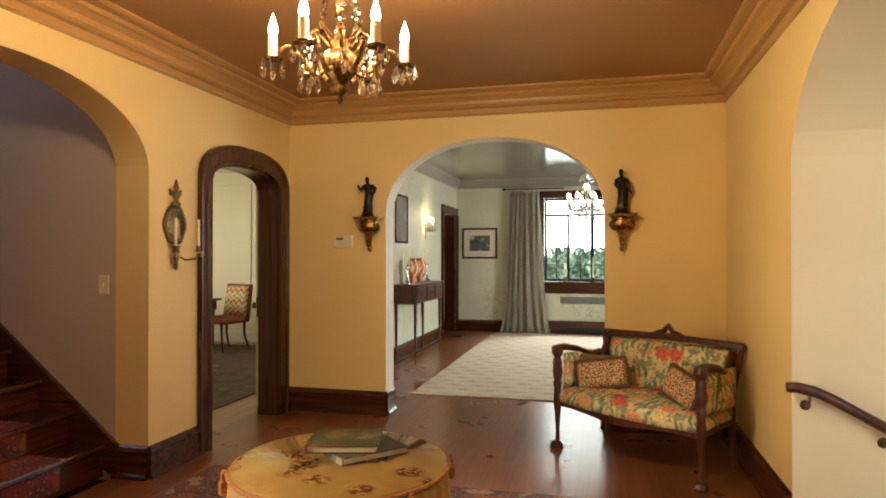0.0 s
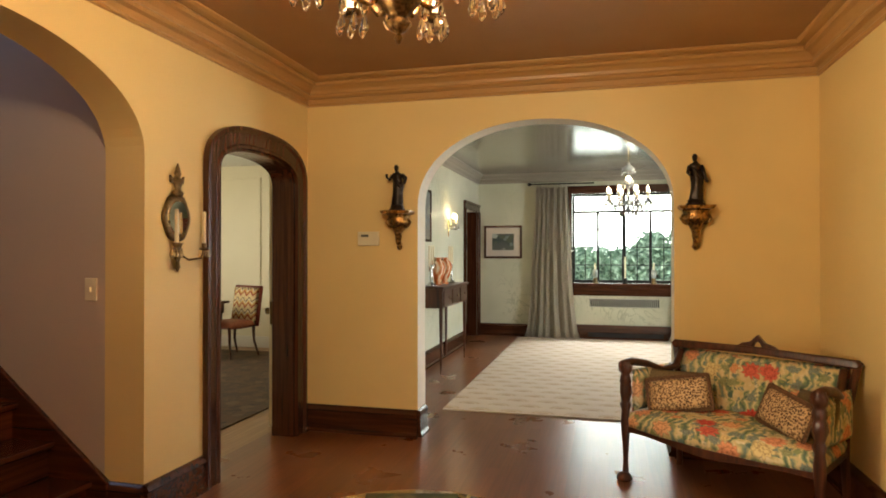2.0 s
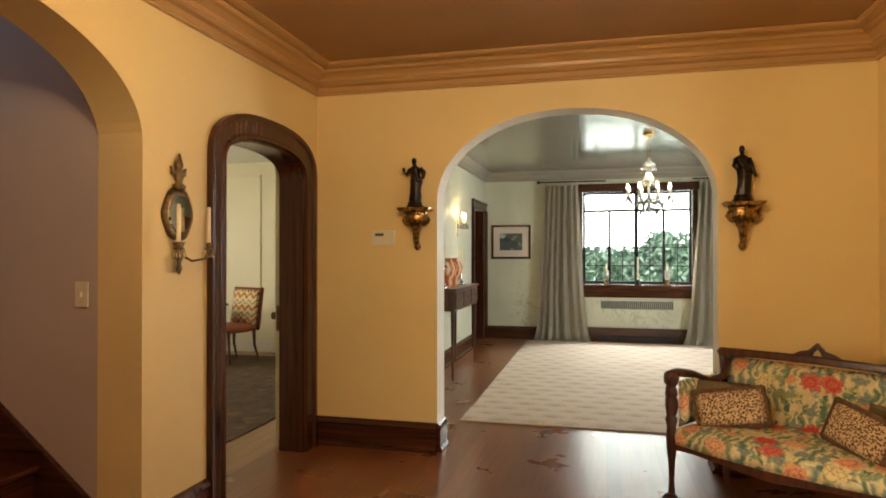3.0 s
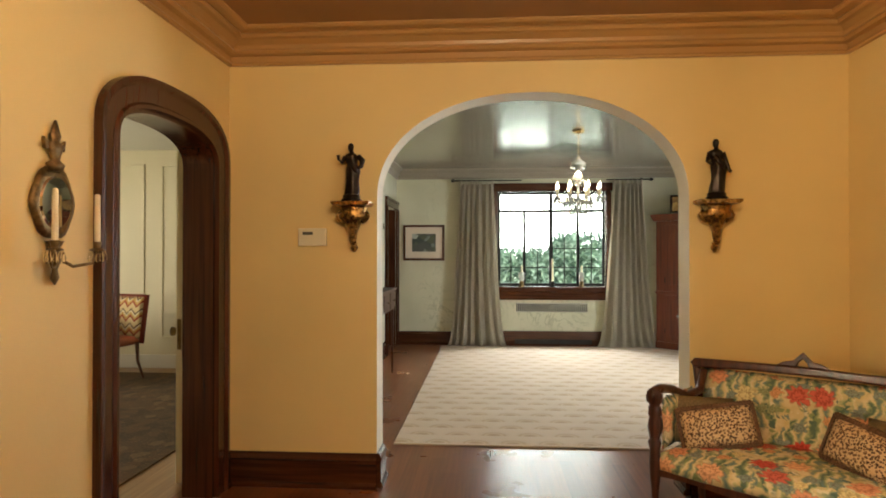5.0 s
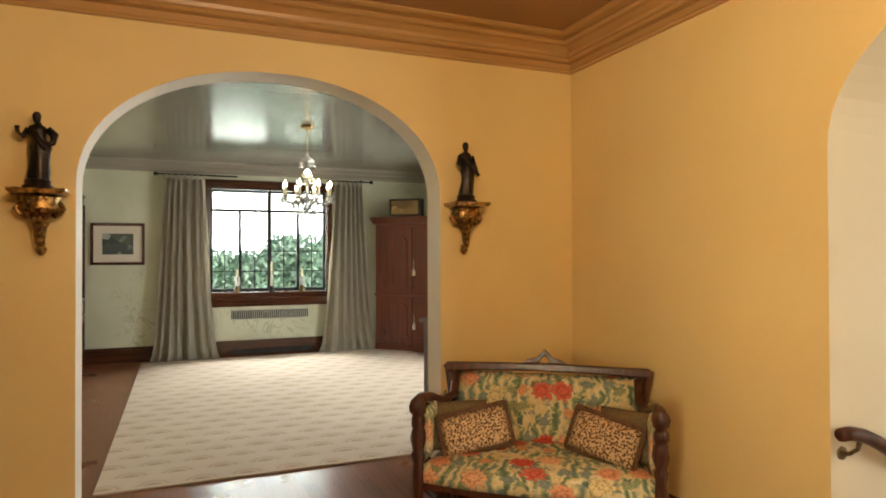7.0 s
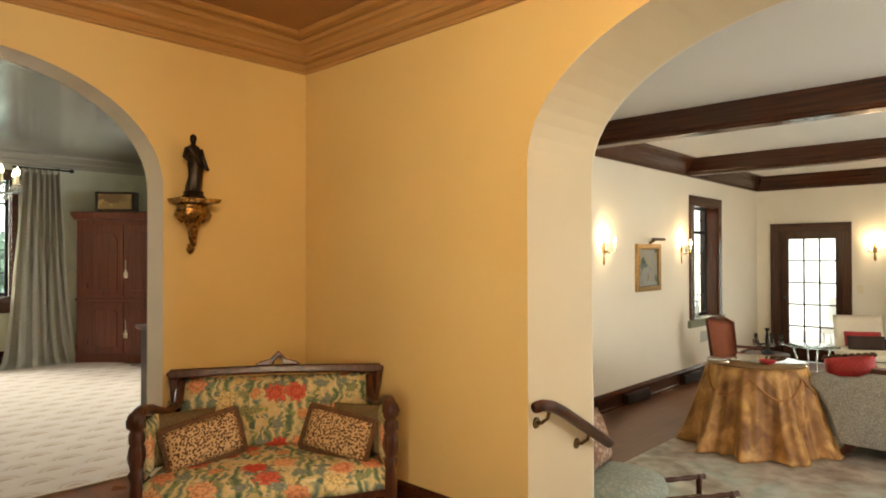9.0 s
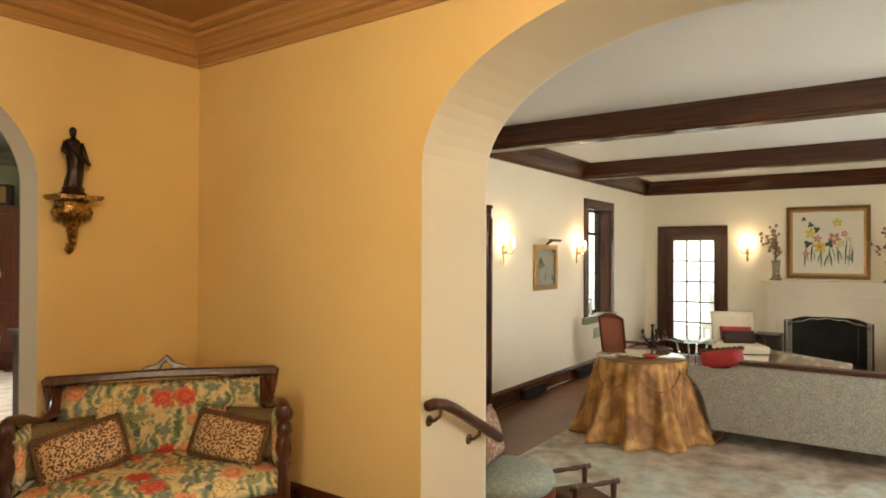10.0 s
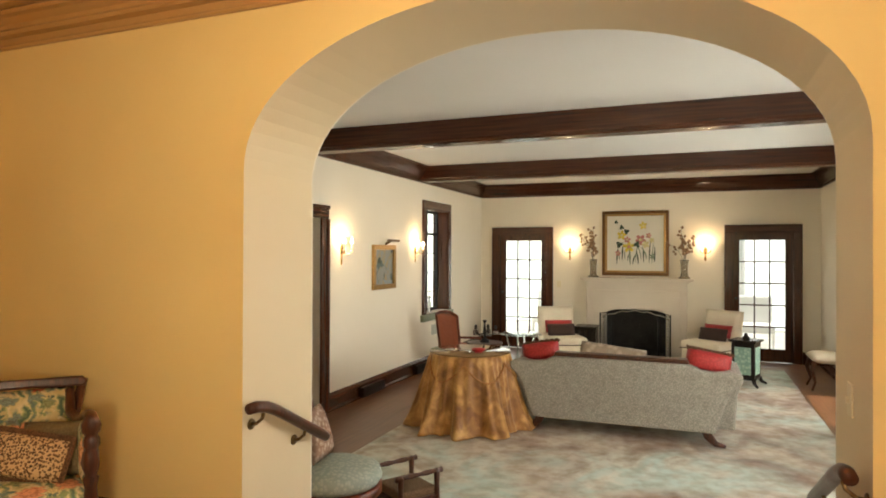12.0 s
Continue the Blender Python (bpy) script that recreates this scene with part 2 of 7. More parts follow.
def pierced(axis, p0, p1, u0, u1, z0, z1, holes=(), seg=36):
    """A wall from p0 to p1 across (axis 'x' or 'y'), u0 to u1 along, with holes (ua, ub, sill, top) where top is a number or (spring, rise, power)."""
    bm = bmesh.new()

    def vert(p, u, z):
        return bm.verts.new((p, u, z) if axis == "x" else (u, p, z))

    def quad(*c):
        bm.faces.new([vert(*k) for k in c])

    def both(ua, ub, za, zb, zc, zd):
        for p in (p0, p1):
            quad((p, ua, za), (p, ub, zb), (p, ub, zd), (p, ua, zc))

    at = u0
    for ua, ub, sill, top in sorted(holes):
        both(at, ua, z0, z0, z1, z1)
        if isinstance(top, tuple):
            us = [(ua + ub) / 2 - (ub - ua) / 2 * math.cos(math.pi * k / seg) for k in range(seg + 1)]
            zs = [arch(u, ua, ub, *top) for u in us]
        else:
            us, zs = [ua, ub], [top, top]
        for i in range(len(us) - 1):
            both(us[i], us[i + 1], zs[i], zs[i + 1], z1, z1)
            quad((p0, us[i], zs[i]), (p0, us[i + 1], zs[i + 1]), (p1, us[i + 1], zs[i + 1]), (p1, us[i], zs[i]))
        if sill > z0:
            both(ua, ub, z0, z0, sill, sill)
            quad((p0, ua, sill), (p0, ub, sill), (p1, ub, sill), (p1, ua, sill))
        for u, z in ((ua, zs[0]), (ub, zs[-1])):
            quad((p0, u, sill), (p0, u, z), (p1, u, z), (p1, u, sill))
        at = ub
    both(at, u1, z0, z0, z1, z1)
    for z in (z0, z1):
        quad((p0, u0, z), (p0, u1, z), (p1, u1, z), (p1, u0, z))
    for u in (u0, u1):
        quad((p0, u, z0), (p0, u, z1), (p1, u, z1), (p1, u, z0))
    bmesh.ops.remove_doubles(bm, verts=bm.verts, dist=1e-5)
    return bm


def ring_moulding(x0, x1, y0, y1, profile):
    """A moulding round a rectangle; profile pairs are (distance from the wall, height)."""
    bm = bmesh.new()
    rows = []
    for d, z in profile:
        rows.append([bm.verts.new(p) for p in ((x0 + d, y0 + d, z), (x1 - d, y0 + d, z), (x1 - d, y1 - d, z), (x0 + d, y1 - d, z))])
    for a, b in zip(rows, rows[1:] + rows[:1]):
        for k in range(4):
            bm.faces.new((a[k], a[(k + 1) % 4], b[(k + 1) % 4], b[k]))
    return bm


def strip(p, q, profile, bm=None):
    """A moulding from p to q on plan; profile pairs are (distance to the left of the way, height)."""
    own = bmesh.new()
    p, q = Vector((*p, 0)), Vector((*q, 0))
    d = (q - p).normalized()
    left = Vector((-d.y, d.x, 0))
    a = [own.verts.new(p + left * k + Vector((0, 0, z))) for k, z in profile]
    b = [own.verts.new(q + left * k + Vector((0, 0, z))) for k, z in profile]
    n = len(a)
    own.faces.new(a)
    own.faces.new(b[::-1])
    for i in range(n):
        own.faces.new((a[i], b[i], b[(i + 1) % n], a[(i + 1) % n]))
    return join(own, bm)


def skirt(h, z=0.0, t=0.022):
    return [(0, z), (t + 0.014, z), (t + 0.014, z + 0.02), (t, z + 0.035), (t, z + h - 0.045), (t + 0.008, z + h - 0.035), (t - 0.004, z + h - 0.012), (0.006, z + h), (0, z + h)]


# ---- the large structure ----
HL, HR, HF, HB = -2.665, 0.881, 5.138, -1.7      # hall: left, right, far, back
TOP = 2.67
DX0, DX1, DY0, DY1 = -2.5, 2.35, 5.33, 11.04     # dining room
LX0, LX1, LY0, LY1, LZ = 1.42, 9.83, -0.21, 5.29, -0.31  # living room
LTOP = 2.65

far = structure("wall_hall_far", pierced("y", HF, DY0, -2.9, HR + 0.30, -0.4, 2.9, [(-1.775, 0.01, -0.05, (1.70, 0.60, 2.1))]), WALL, "warm yellow plaster wall with a wide arched opening", "wall")
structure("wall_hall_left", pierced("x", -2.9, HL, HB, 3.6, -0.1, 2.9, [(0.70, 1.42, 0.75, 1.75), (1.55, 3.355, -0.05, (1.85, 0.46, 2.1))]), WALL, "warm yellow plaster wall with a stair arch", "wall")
structure("wall_hall_door", pierced("x", -2.83, HL, 3.6, HF, -0.1, 2.9, [(3.965, 4.935, -0.05, (1.84, 0.2, 2.6))]), WALL, "warm yellow plaster wall with an arched doorway", "wall")
right = structure("wall_hall_right", pierced("x", HR, LX0, HB, HF, -0.5, 2.9, [(1.098, 3.47, -0.31, (1.77, 0.64, 2.05))]), WALL, "warm yellow plaster wall with a broad deep arch", "wall")


def line_reveal(ob, axis, u0, u1, mat):
    """Gives the inner faces of an opening a paint of their own."""
    ob.data.materials.append(mat)
    for p in ob.data.polygons:
        if abs(p.normal[axis]) < 0.2 and u0 - 0.01 < p.center[1 - axis] < u1 + 0.01 and p.center.z < 2.6:
            p.material_index = 1


line_reveal(far, 1, -1.775, 0.01, CREAM)
line_reveal(right, 0, 1.098, 3.47, REVEAL)
structure("wall_hall_back", box(-3.0, 1.5, HB - 0.2, HB, -0.1, 2.9), WALL, "plain yellow plaster wall closing the hall", "wall")
structure("ceiling_hall", box(-2.9, HR, HB, HF, TOP, TOP + 0.15), CEIL_BROWN, "flat brown painted plaster ceiling", "ceiling")
CORN = [(0, 2.48), (0.020, 2.48), (0.026, 2.49), (0.020, 2.502), (0.014, 2.504), (0.014, 2.535), (0.045, 2.542), (0.058, 2.556), (0.048, 2.572), (0.052, 2.590), (0.085, 2.612), (0.112, 2.618), (0.124, 2.632), (0.114, 2.645), (0.160, 2.650), (0.178, 2.660), (0.178, TOP + 0.01), (0, TOP + 0.01)]
structure("cornice", ring_moulding(HL, HR, HB, HF, CORN), CORNICE, "ochre painted stepped plaster cornice below the ceiling", "cornice")

structure("floor_base", box(-2.95, HR + 0.2, HB, DY1 + 0.2, -0.3, -0.02), WOOD, "dark subfloor under the boards", "floor")
bb = bmesh.new()
for p, q in (((HL, HF), (HL, 5.07)), ((HL, 3.83), (HL, 3.355)), ((HL, 1.55), (HL, HB)), ((HR, HB), (HR, 1.098)), ((HR, 3.47), (HR, HF)), ((HR, HF), (0.01, HF)), ((-1.775, HF), (HL, HF))):
    strip(p, q, skirt(0.2), bb)
strip((-1.775, DY0), (-1.775, HF), skirt(0.2), bb)
strip((0.01, HF), (0.01, DY0), skirt(0.2), bb)
strip((HL, 3.355), (-2.9, 3.355), skirt(0.2), bb)
strip((-2.9, 1.55), (HL, 1.55), skirt(0.2), bb)
structure("baseboard", bb, WOOD_X, "dark stained moulded wooden baseboard", "baseboard")

# dining room shell
structure("wall_dining_left", pierced("x", DX0 - 0.2, DX0, DY0, DY1 + 0.3, -0.1, 2.9, [(10.02, 10.9, -0.05, 2.03)]), DINING_WALL, "pale green papered wall with a doorway", "wall")
structure("wall_dining_far", pierced("y", DY1, DY1 + 0.3, DX0, DX1, -0.1, 2.9, [(-0.99, 0.66, 0.86, 2.33)]), DINING_WALL, "pale green papered wall with a wide casement window", "wall")
# The opening is made up, out of view, for the side fill lamp.
structure("wall_dining_right", pierced("x", DX1, DX1 + 0.2, DY0, DY1 + 0.3, -0.1, 2.9, [(7.2, 8.8, 0.86, 2.3)]), DINING_WALL, "pale green papered wall", "wall")
structure("wall_dining_near", pierced("y", DY0, DY0 + 0.012, DX0, DX1, -0.1, 2.9, [(-1.775, 0.01, -0.05, (1.70, 0.60, 2.1))]), DINING_WALL, "pale green papered wall round the arch", "wall")
structure("ceiling_dining", box(DX0 - 0.2, DX1 + 0.2, DY0, DY1 + 0.3, 2.65, 2.8), DINING_CEIL, "glossy grey green painted ceiling", "ceiling")
DCORN = [(0, 2.50), (0.015, 2.50), (0.02, 2.52), (0.012, 2.525), (0.04, 2.56), (0.045, 2.575), (0.036, 2.58), (0.08, 2.62), (0.10, 2.63), (0.10, 2.66), (0, 2.66)]
structure("cornice_dining", ring_moulding(DX0, DX1, DY0 + 0.012, DY1, DCORN), DINING_TRIM, "taupe painted stepped cornice", "cornice")
bb = bmesh.new()
for p, q in (((DX0, 9.9), (DX0, DY0 + 0.012)), ((DX0, DY1), (DX0, 11.02)), ((-1.0, DY1), (DX0, DY1)), ((DX1, DY1), (0.66, DY1)), ((DX1, DY0), (DX1, DY1)), ((-1.775, DY0 + 0.012), (DX0, DY0 + 0.012)) [::-1], ((DX1, DY0 + 0.012), (0.01, DY0 + 0.012))[::-1]):
    strip(p, q, skirt(0.2), bb)
structure("baseboard_dining", bb, WOOD_X, "dark stained wooden baseboard of the dining room", "baseboard")

# living room shell, two steps down
structure("wall_living_left", pierced("y", LY1, LY1 + 0.25, LX0, LX1 + 0.3, -0.5, 2.9, [(3.53, 4.35, LZ - 0.05, 1.77), (7.17, 8.07, 0.50, 2.06)]), CREAM, "cream plaster wall with a door and a casement window", "wall")
structure("wall_living_far", pierced("x", LX1, LX1 + 0.3, LY0 - 0.3, LY1, -0.5, 2.9, [(0.17, 1.03, LZ - 0.05, 1.75), (4.07, 4.95, LZ - 0.05, 1.75), (2.05, 3.05, LZ - 0.05, 0.45)]), CREAM, "cream plaster wall with two glazed doors and a fireplace", "wall")
structure("wall_living_right", pierced("y", LY0 - 0.3, LY0, LX0, LX1 + 0.3, -0.5, 2.9, [(2.5, 4.1, 0.3, 1.95), (5.8, 7.4, 0.3, 1.95)]), CREAM, "cream plaster wall with two tall windows", "wall")
structure("wall_living_near", pierced("x", LX0, LX0 + 0.012, LY0, LY1, -0.5, 2.9, [(1.098, 3.47, LZ - 0.05, (1.77, 0.64, 2.05))]), CREAM, "cream plaster wall round the arch", "wall")
structure("ceiling_living", box(LX0, LX1 + 0.3, LY0 - 0.3, LY1 + 0.25, LTOP, LTOP + 0.15), WHITE_CEIL, "white plaster ceiling between dark beams", "ceiling")
structure("floor_living_base", box(LX0 - 0.1, LX1 + 0.3, LY0 - 0.3, LY1 + 0.25, LZ - 0.2, LZ - 0.02), WOOD, "dark subfloor of the living room", "floor")
LCORN = [(0, 2.42), (0.03, 2.42), (0.035, 2.45), (0.025, 2.455), (0.05, 2.50), (0.09, 2.55), (0.10, 2.56), (0.09, 2.565), (0.13, 2.62), (0.16, 2.63), (0.16, LTOP + 0.01), (0, LTOP + 0.01)]
structure("cornice_living", ring_moulding(LX0 + 0.012, LX1, LY0, LY1, LCORN), WOOD_Y, "dark stained wooden crown moulding", "cornice")
for x in (4.2, 7.05):
    b = strip((x - 0.11, LY0), (x - 0.11, LY1), [(0, LTOP + 0.02), (0, 2.47), (-0.012, 2.455), (-0.012, 2.44), (-0.03, 2.43), (-0.19, 2.43), (-0.208, 2.44), (-0.208, 2.455), (-0.22, 2.47), (-0.22, LTOP + 0.02)])
    structure("ceiling_beam", b, WOOD_Y, "dark stained boxed ceiling beam across the living room", "beam")
bb = bmesh.new()
for p, q in (((LX0, LY0), (2.0, LY0)), ((LX1, LY1), (4.49, LY1)), ((3.39, LY1), (LX0, LY1)), ((LX1, LY0), (LX1, 0.04)), ((LX1, 1.17), (LX1, 1.75)), ((LX1, 3.3), (LX1, 3.94)), ((LX1, 5.08), (LX1, LY1)), ((LX0, LY0), (LX1, LY0))):
    strip(p, q, skirt(0.19, LZ), bb)
structure("baseboard_living", bb, WOOD_X, "dark stained wooden baseboard of the living room", "baseboard")
structure("step", box(HR + 0.19, LX0 + 0.012, 1.0, 3.6, -0.36, -0.155, 0.01), FLOORWOOD, "dark wooden step down to the living room", "step")

# stairs rising to the left behind the arch
st = thing("staircase", "dark wooden staircase with a red oriental carpet runner", "staircase", kind="structure")
RUN, RISE = 0.235, 0.185
for i in range(9):
    x, z = -2.97 - RUN * i, 0.2 + RISE * i
    part("tread", box(x - RUN - 0.03, x + 0.02, 1.52, 3.352, z - 0.035, z, 0.008), WOOD_Y, st)
    part("riser", box(x - 0.04, x - 0.015, 1.52, 3.352, z - RISE - 0.02, z - 0.036), WOOD_Y, st)
line = [(-2.86, -0.02), (-2.86, 0.20), (-2.95, 0.27), (-5.2, 0.27 + 0.787 * 2.25), (-5.2, 1.7 - 0.3)]
part("stringer", slab(line, 3.325, 3.354, 0.006), WOOD_X, st)
structure("wall_stair", box(-5.9, -2.9, 3.356, 3.42, -0.1, 4.9), STAIR_WALL_DIM, "pale plaster wall beside the stairs", "wall")
structure("wall_stair_far", pierced("x", -5.95, -5.8, 1.0, 3.42, -0.1, 4.9, [(2.0, 3.0, 2.8, 4.0)]), STAIR_WALL_DIM, "pale plaster wall at the head of the stairs", "wall")
structure("wall_stair_near", box(-5.9, -2.9, 1.3, 1.5, -0.1, 4.9), STAIR_WALL_DIM, "pale plaster wall on the near side of the stairs", "wall")
structure("wall_stair_upper", box(-2.9, -2.7, 1.3, 3.42, 2.8, 4.9), STAIR_WALL_DIM, "pale plaster wall over the arch", "wall")
structure("ceiling_stair", box(-5.95, -2.7, 1.3, 3.42, 4.9, 5.0), STAIR_WALL_DIM, "plain plaster ceiling of the stairwell", "ceiling")
structure("floor_stair", box(-5.9, -2.9, 1.3, 3.4, -0.3, -0.03), WOOD, "dark floor under the stairs", "floor")

# study beyond the arched doorway
structure("floor_study", box(-6.9, -2.83, 3.42, 9.0, -0.2, -0.004), STUDY_FLOOR, "light brown wooden floor of the study", "floor")
structure("wall_study_far", pierced("y", 8.85, 9.0, -6.9, -2.7, -0.1, 2.9, [(-4.35, -3.55, -0.05, 2.03)]), STUDY_PAINT, "cream panelled study wall with a doorway", "wall")
structure("wall_study_back", box(-4.5, -3.4, 9.9, 10.0, -0.1, 2.9), STUDY_PAINT, "plain wall beyond the study doorway", "wall")
structure("wall_study_left", pierced("x", -7.05, -6.9, 3.42, 9.0, -0.1, 2.9, [(5.8, 7.4, 0.8, 2.3)]), STUDY_PAINT, "cream study wall with a window", "wall")
structure("wall_study_right", box(-2.9, -2.7, 5.138, 9.0, -0.1, 2.9), STUDY_PAINT, "cream study wall", "wall")
structure("wall_study_near", box(-6.9, -2.9, 3.42, 3.5, -0.1, 2.9), STUDY_PAINT, "cream study wall beside the stairs", "wall")
structure("ceiling_study", box(-7.0, -2.7, 3.42, 9.0, 2.62, 2.8), WHITE_CEIL, "plain ceiling of the study", "ceiling")
structure("ground", box(-60, 60, -60, 60, -0.9, -0.8), plain("lawn", (0.07, 0.11, 0.03), 0.9, 0, 4), "grass lawn round the house", "ground")


# ---- fabrics and painted surfaces ----
def floral_mat(name, side=False):
    """Woven tapestry: scrolling leaves with large petalled blooms over them."""
    m = Mat(name, (0.7, 0.6, 0.3), 0.85)

    def calc(op, a, b=None):
        node = m.n("Math")
        node.operation = op
        for sock, v in zip(node.inputs, (a, b)):
            if isinstance(v, (int, float)):
                sock.default_value = v
            elif v is not None:
                m.link(v, sock)
        return node.outputs[0]

    def split(sock):
        node = m.n("SeparateXYZ")
        m.link(sock, node.inputs[0])
        return node.outputs

    x, y, z = split(m.coord())
    flat = m.n("CombineXYZ")
    m.link(y if side else x, flat.inputs[0])
    m.link(z if side else calc("ADD", y, z), flat.inputs[1])
    flat = flat.outputs[0]
    warp = m.n("TexNoise", Scale=22.0, Detail=4.0)
    m.link(flat, warp.inputs["Vector"])
    bent = m.mix(0.06, flat, warp.outputs["Color"])
    ground = m.ramp(m.noise(11, 3, flat), (0.35, (0.60, 0.47, 0.20)), (0.65, (0.74, 0.64, 0.38)))
    scroll = m.ramp(m.wave(3.4, bent, 9.0, "BANDS", "X"), (0.0, (0.10, 0.16, 0.10)), (0.16, (0.28, 0.33, 0.15)), (0.32, (0.52, 0.50, 0.24)), (0.44, (0.72, 0.62, 0.36)), (0.72, (0.66, 0.53, 0.25)), (0.88, (0.36, 0.38, 0.20)), (1.0, (0.15, 0.22, 0.18)))
    c = m.mix(m.ramp(m.noise(8, 2, flat), (0.40, (0, 0, 0)), (0.47, (1, 1, 1))), ground, scroll)
    lf = m.ramp(m.voronoi(30, bent, "DISTANCE_TO_EDGE"), (0.08, (0, 0, 0)), (0.14, (1, 1, 1)))
    lc = m.ramp(m.voronoi(30, bent, "F1", "Color"), (0.0, (0.07, 0.13, 0.10)), (0.30, (0.24, 0.30, 0.12)), (0.40, (0.74, 0.66, 0.42)), (0.50, (0.13, 0.22, 0.20)), (0.58, (0.62, 0.50, 0.24)), hard=True)
    c = m.mix(m.mix(1.0, lf, m.ramp(m.noise(13, 2, flat), (0.50, (0, 0, 0)), (0.55, (0.9, 0.9, 0.9))), "MULTIPLY"), c, lc)

    def blooms(scale, radius, petals, under, seed, stops):
        shifted = m.n("VectorMath")
        shifted.operation = "ADD"
        shifted.inputs[1].default_value = (seed, seed * 0.37, 0)
        m.link(bent, shifted.inputs[0])
        v = m.n("TexVoronoi", Scale=scale, Randomness=0.75)
        v.voronoi_dimensions = "2D"
        m.link(shifted.outputs[0], v.inputs["Vector"])
        d = m.n("VectorMath")
        d.operation = "SUBTRACT"
        m.link(shifted.outputs[0], d.inputs[0])
        m.link(v.outputs["Position"], d.inputs[1])
        dx, dy, _ = split(d.outputs[0])
        turn = calc("ARCTAN2", dy, dx)
        lobes = calc("ABSOLUTE", calc("COSINE", calc("MULTIPLY", turn, petals / 2)))
        rim = calc("MULTIPLY", calc("ADD", calc("MULTIPLY", lobes, 0.38), 0.62), radius)
        q = calc("DIVIDE", v.outputs["Distance"], rim)
        tone = m.ramp(v.outputs["Color"], *stops, hard=True)
        shade = m.ramp(calc("FRACT", calc("MULTIPLY", q, 2.3)), (0.0, (0.50, 0.40, 0.36)), (0.4, (1, 1, 1)), (0.75, (1, 1, 1)), (1.0, (0.62, 0.5, 0.44)))
        return m.mix(m.ramp(q, (0.80, (1, 1, 1)), (1.0, (0, 0, 0))), under, m.mix(1.0, tone, shade, "MULTIPLY"))

    c = blooms(9.5, 0.32, 8, c, 0.3, ((0.0, (0.24, 0.30, 0.24)), (0.36, (0.74, 0.62, 0.28)), (0.52, (0.72, 0.36, 0.16)), (0.66, (0.30, 0.34, 0.16))))
    c = blooms(5.6, 0.36, 9, c, 1.7, ((0.0, (0.76, 0.34, 0.17)), (0.34, (0.60, 0.07, 0.045)), (0.46, (0.80, 0.44, 0.22)), (0.56, (0.72, 0.60, 0.28)), (0.66, (0.66, 0.13, 0.08))))
    m.colour(c)
    m.bump(m.noise(220), 0.25, 0.003)
    return m.m


def leopard_mat():
    m = Mat("leopard print", (0.6, 0.4, 0.2), 0.8)
    d = m.voronoi(92)
    spot = m.ramp(d, (0.0, (0.30, 0.15, 0.05)), (0.24, (0.26, 0.13, 0.045)), (0.28, (0.04, 0.018, 0.009)), (0.44, (0.05, 0.022, 0.01)), (0.52, (0.62, 0.42, 0.21)))
    m.colour(spot)
    m.bump(m.noise(200), 0.2, 0.003)
    return m.m


def weave_mat(name, a, b, scale=90, rough=0.85):
    m = Mat(name, a, rough)
    m.colour(m.mix(0.22, m.ramp(m.voronoi(scale), (0.2, a), (0.6, b)), m.ramp(m.noise(9), (0.3, a), (0.7, b))))
    m.bump(m.voronoi(scale), 0.3, 0.003)
    return m.m


def velvet_mat():
    m = Mat("gold velvet", (0.42, 0.24, 0.08), 0.5)
    m.colour(m.ramp(m.noise(7, 5, m.coord((1, 1, 0.8)), 0.6), (0.32, (0.17, 0.066, 0.013)), (0.5, (0.34, 0.16, 0.038)), (0.66, (0.60, 0.34, 0.10))))
    m.b.inputs["Sheen Weight"].default_value = 0.6
    m.b.inputs["Sheen Tint"].default_value = rgb((0.9, 0.6, 0.25))
    m.bump(m.noise(40), 0.15, 0.005)
    return m.m


def persian_mat(name, field, dark, red, light, scale=1.0):
    m = Mat(name, field, 0.92)
    c = m.ramp(m.voronoi(7 * scale, None, "F1", "Color"), (0.0, dark), (0.35, field), (0.6, red), (0.82, light), hard=True)
    fine = m.ramp(m.voronoi(24 * scale), (0.25, light), (0.32, dark), (0.6, field))
    m.colour(m.mix(0.55, c, fine))
    m.bump(m.noise(180), 0.3, 0.004)
    return m.m


def faded_rug_mat():
    m = Mat("faded pastel rug", (0.6, 0.6, 0.5), 0.95)
    pale = m.ramp(m.noise(1.3, 8, None, 0.9), (0.34, (0.40, 0.35, 0.28)), (0.43, (0.60, 0.60, 0.52)), (0.55, (0.50, 0.61, 0.56)), (0.68, (0.68, 0.67, 0.59)))
    brown = m.ramp(m.noise(2.6, 8, None, 0.7), (0.34, (0.24, 0.15, 0.11)), (0.5, (0.44, 0.34, 0.27)), (0.64, (0.60, 0.52, 0.42)))
    where = m.ramp(m.noise(0.75, 5), (0.47, (0, 0, 0)), (0.60, (0.85, 0.85, 0.85)))
    wear = m.ramp(m.noise(9, 6), (0.35, (0.78, 0.72, 0.66)), (0.6, (1, 1, 1)))
    m.colour(m.mix(1.0, m.mix(where, pale, brown), wear, "MULTIPLY"))
    m.bump(m.noise(150), 0.3, 0.005)
    return m.m


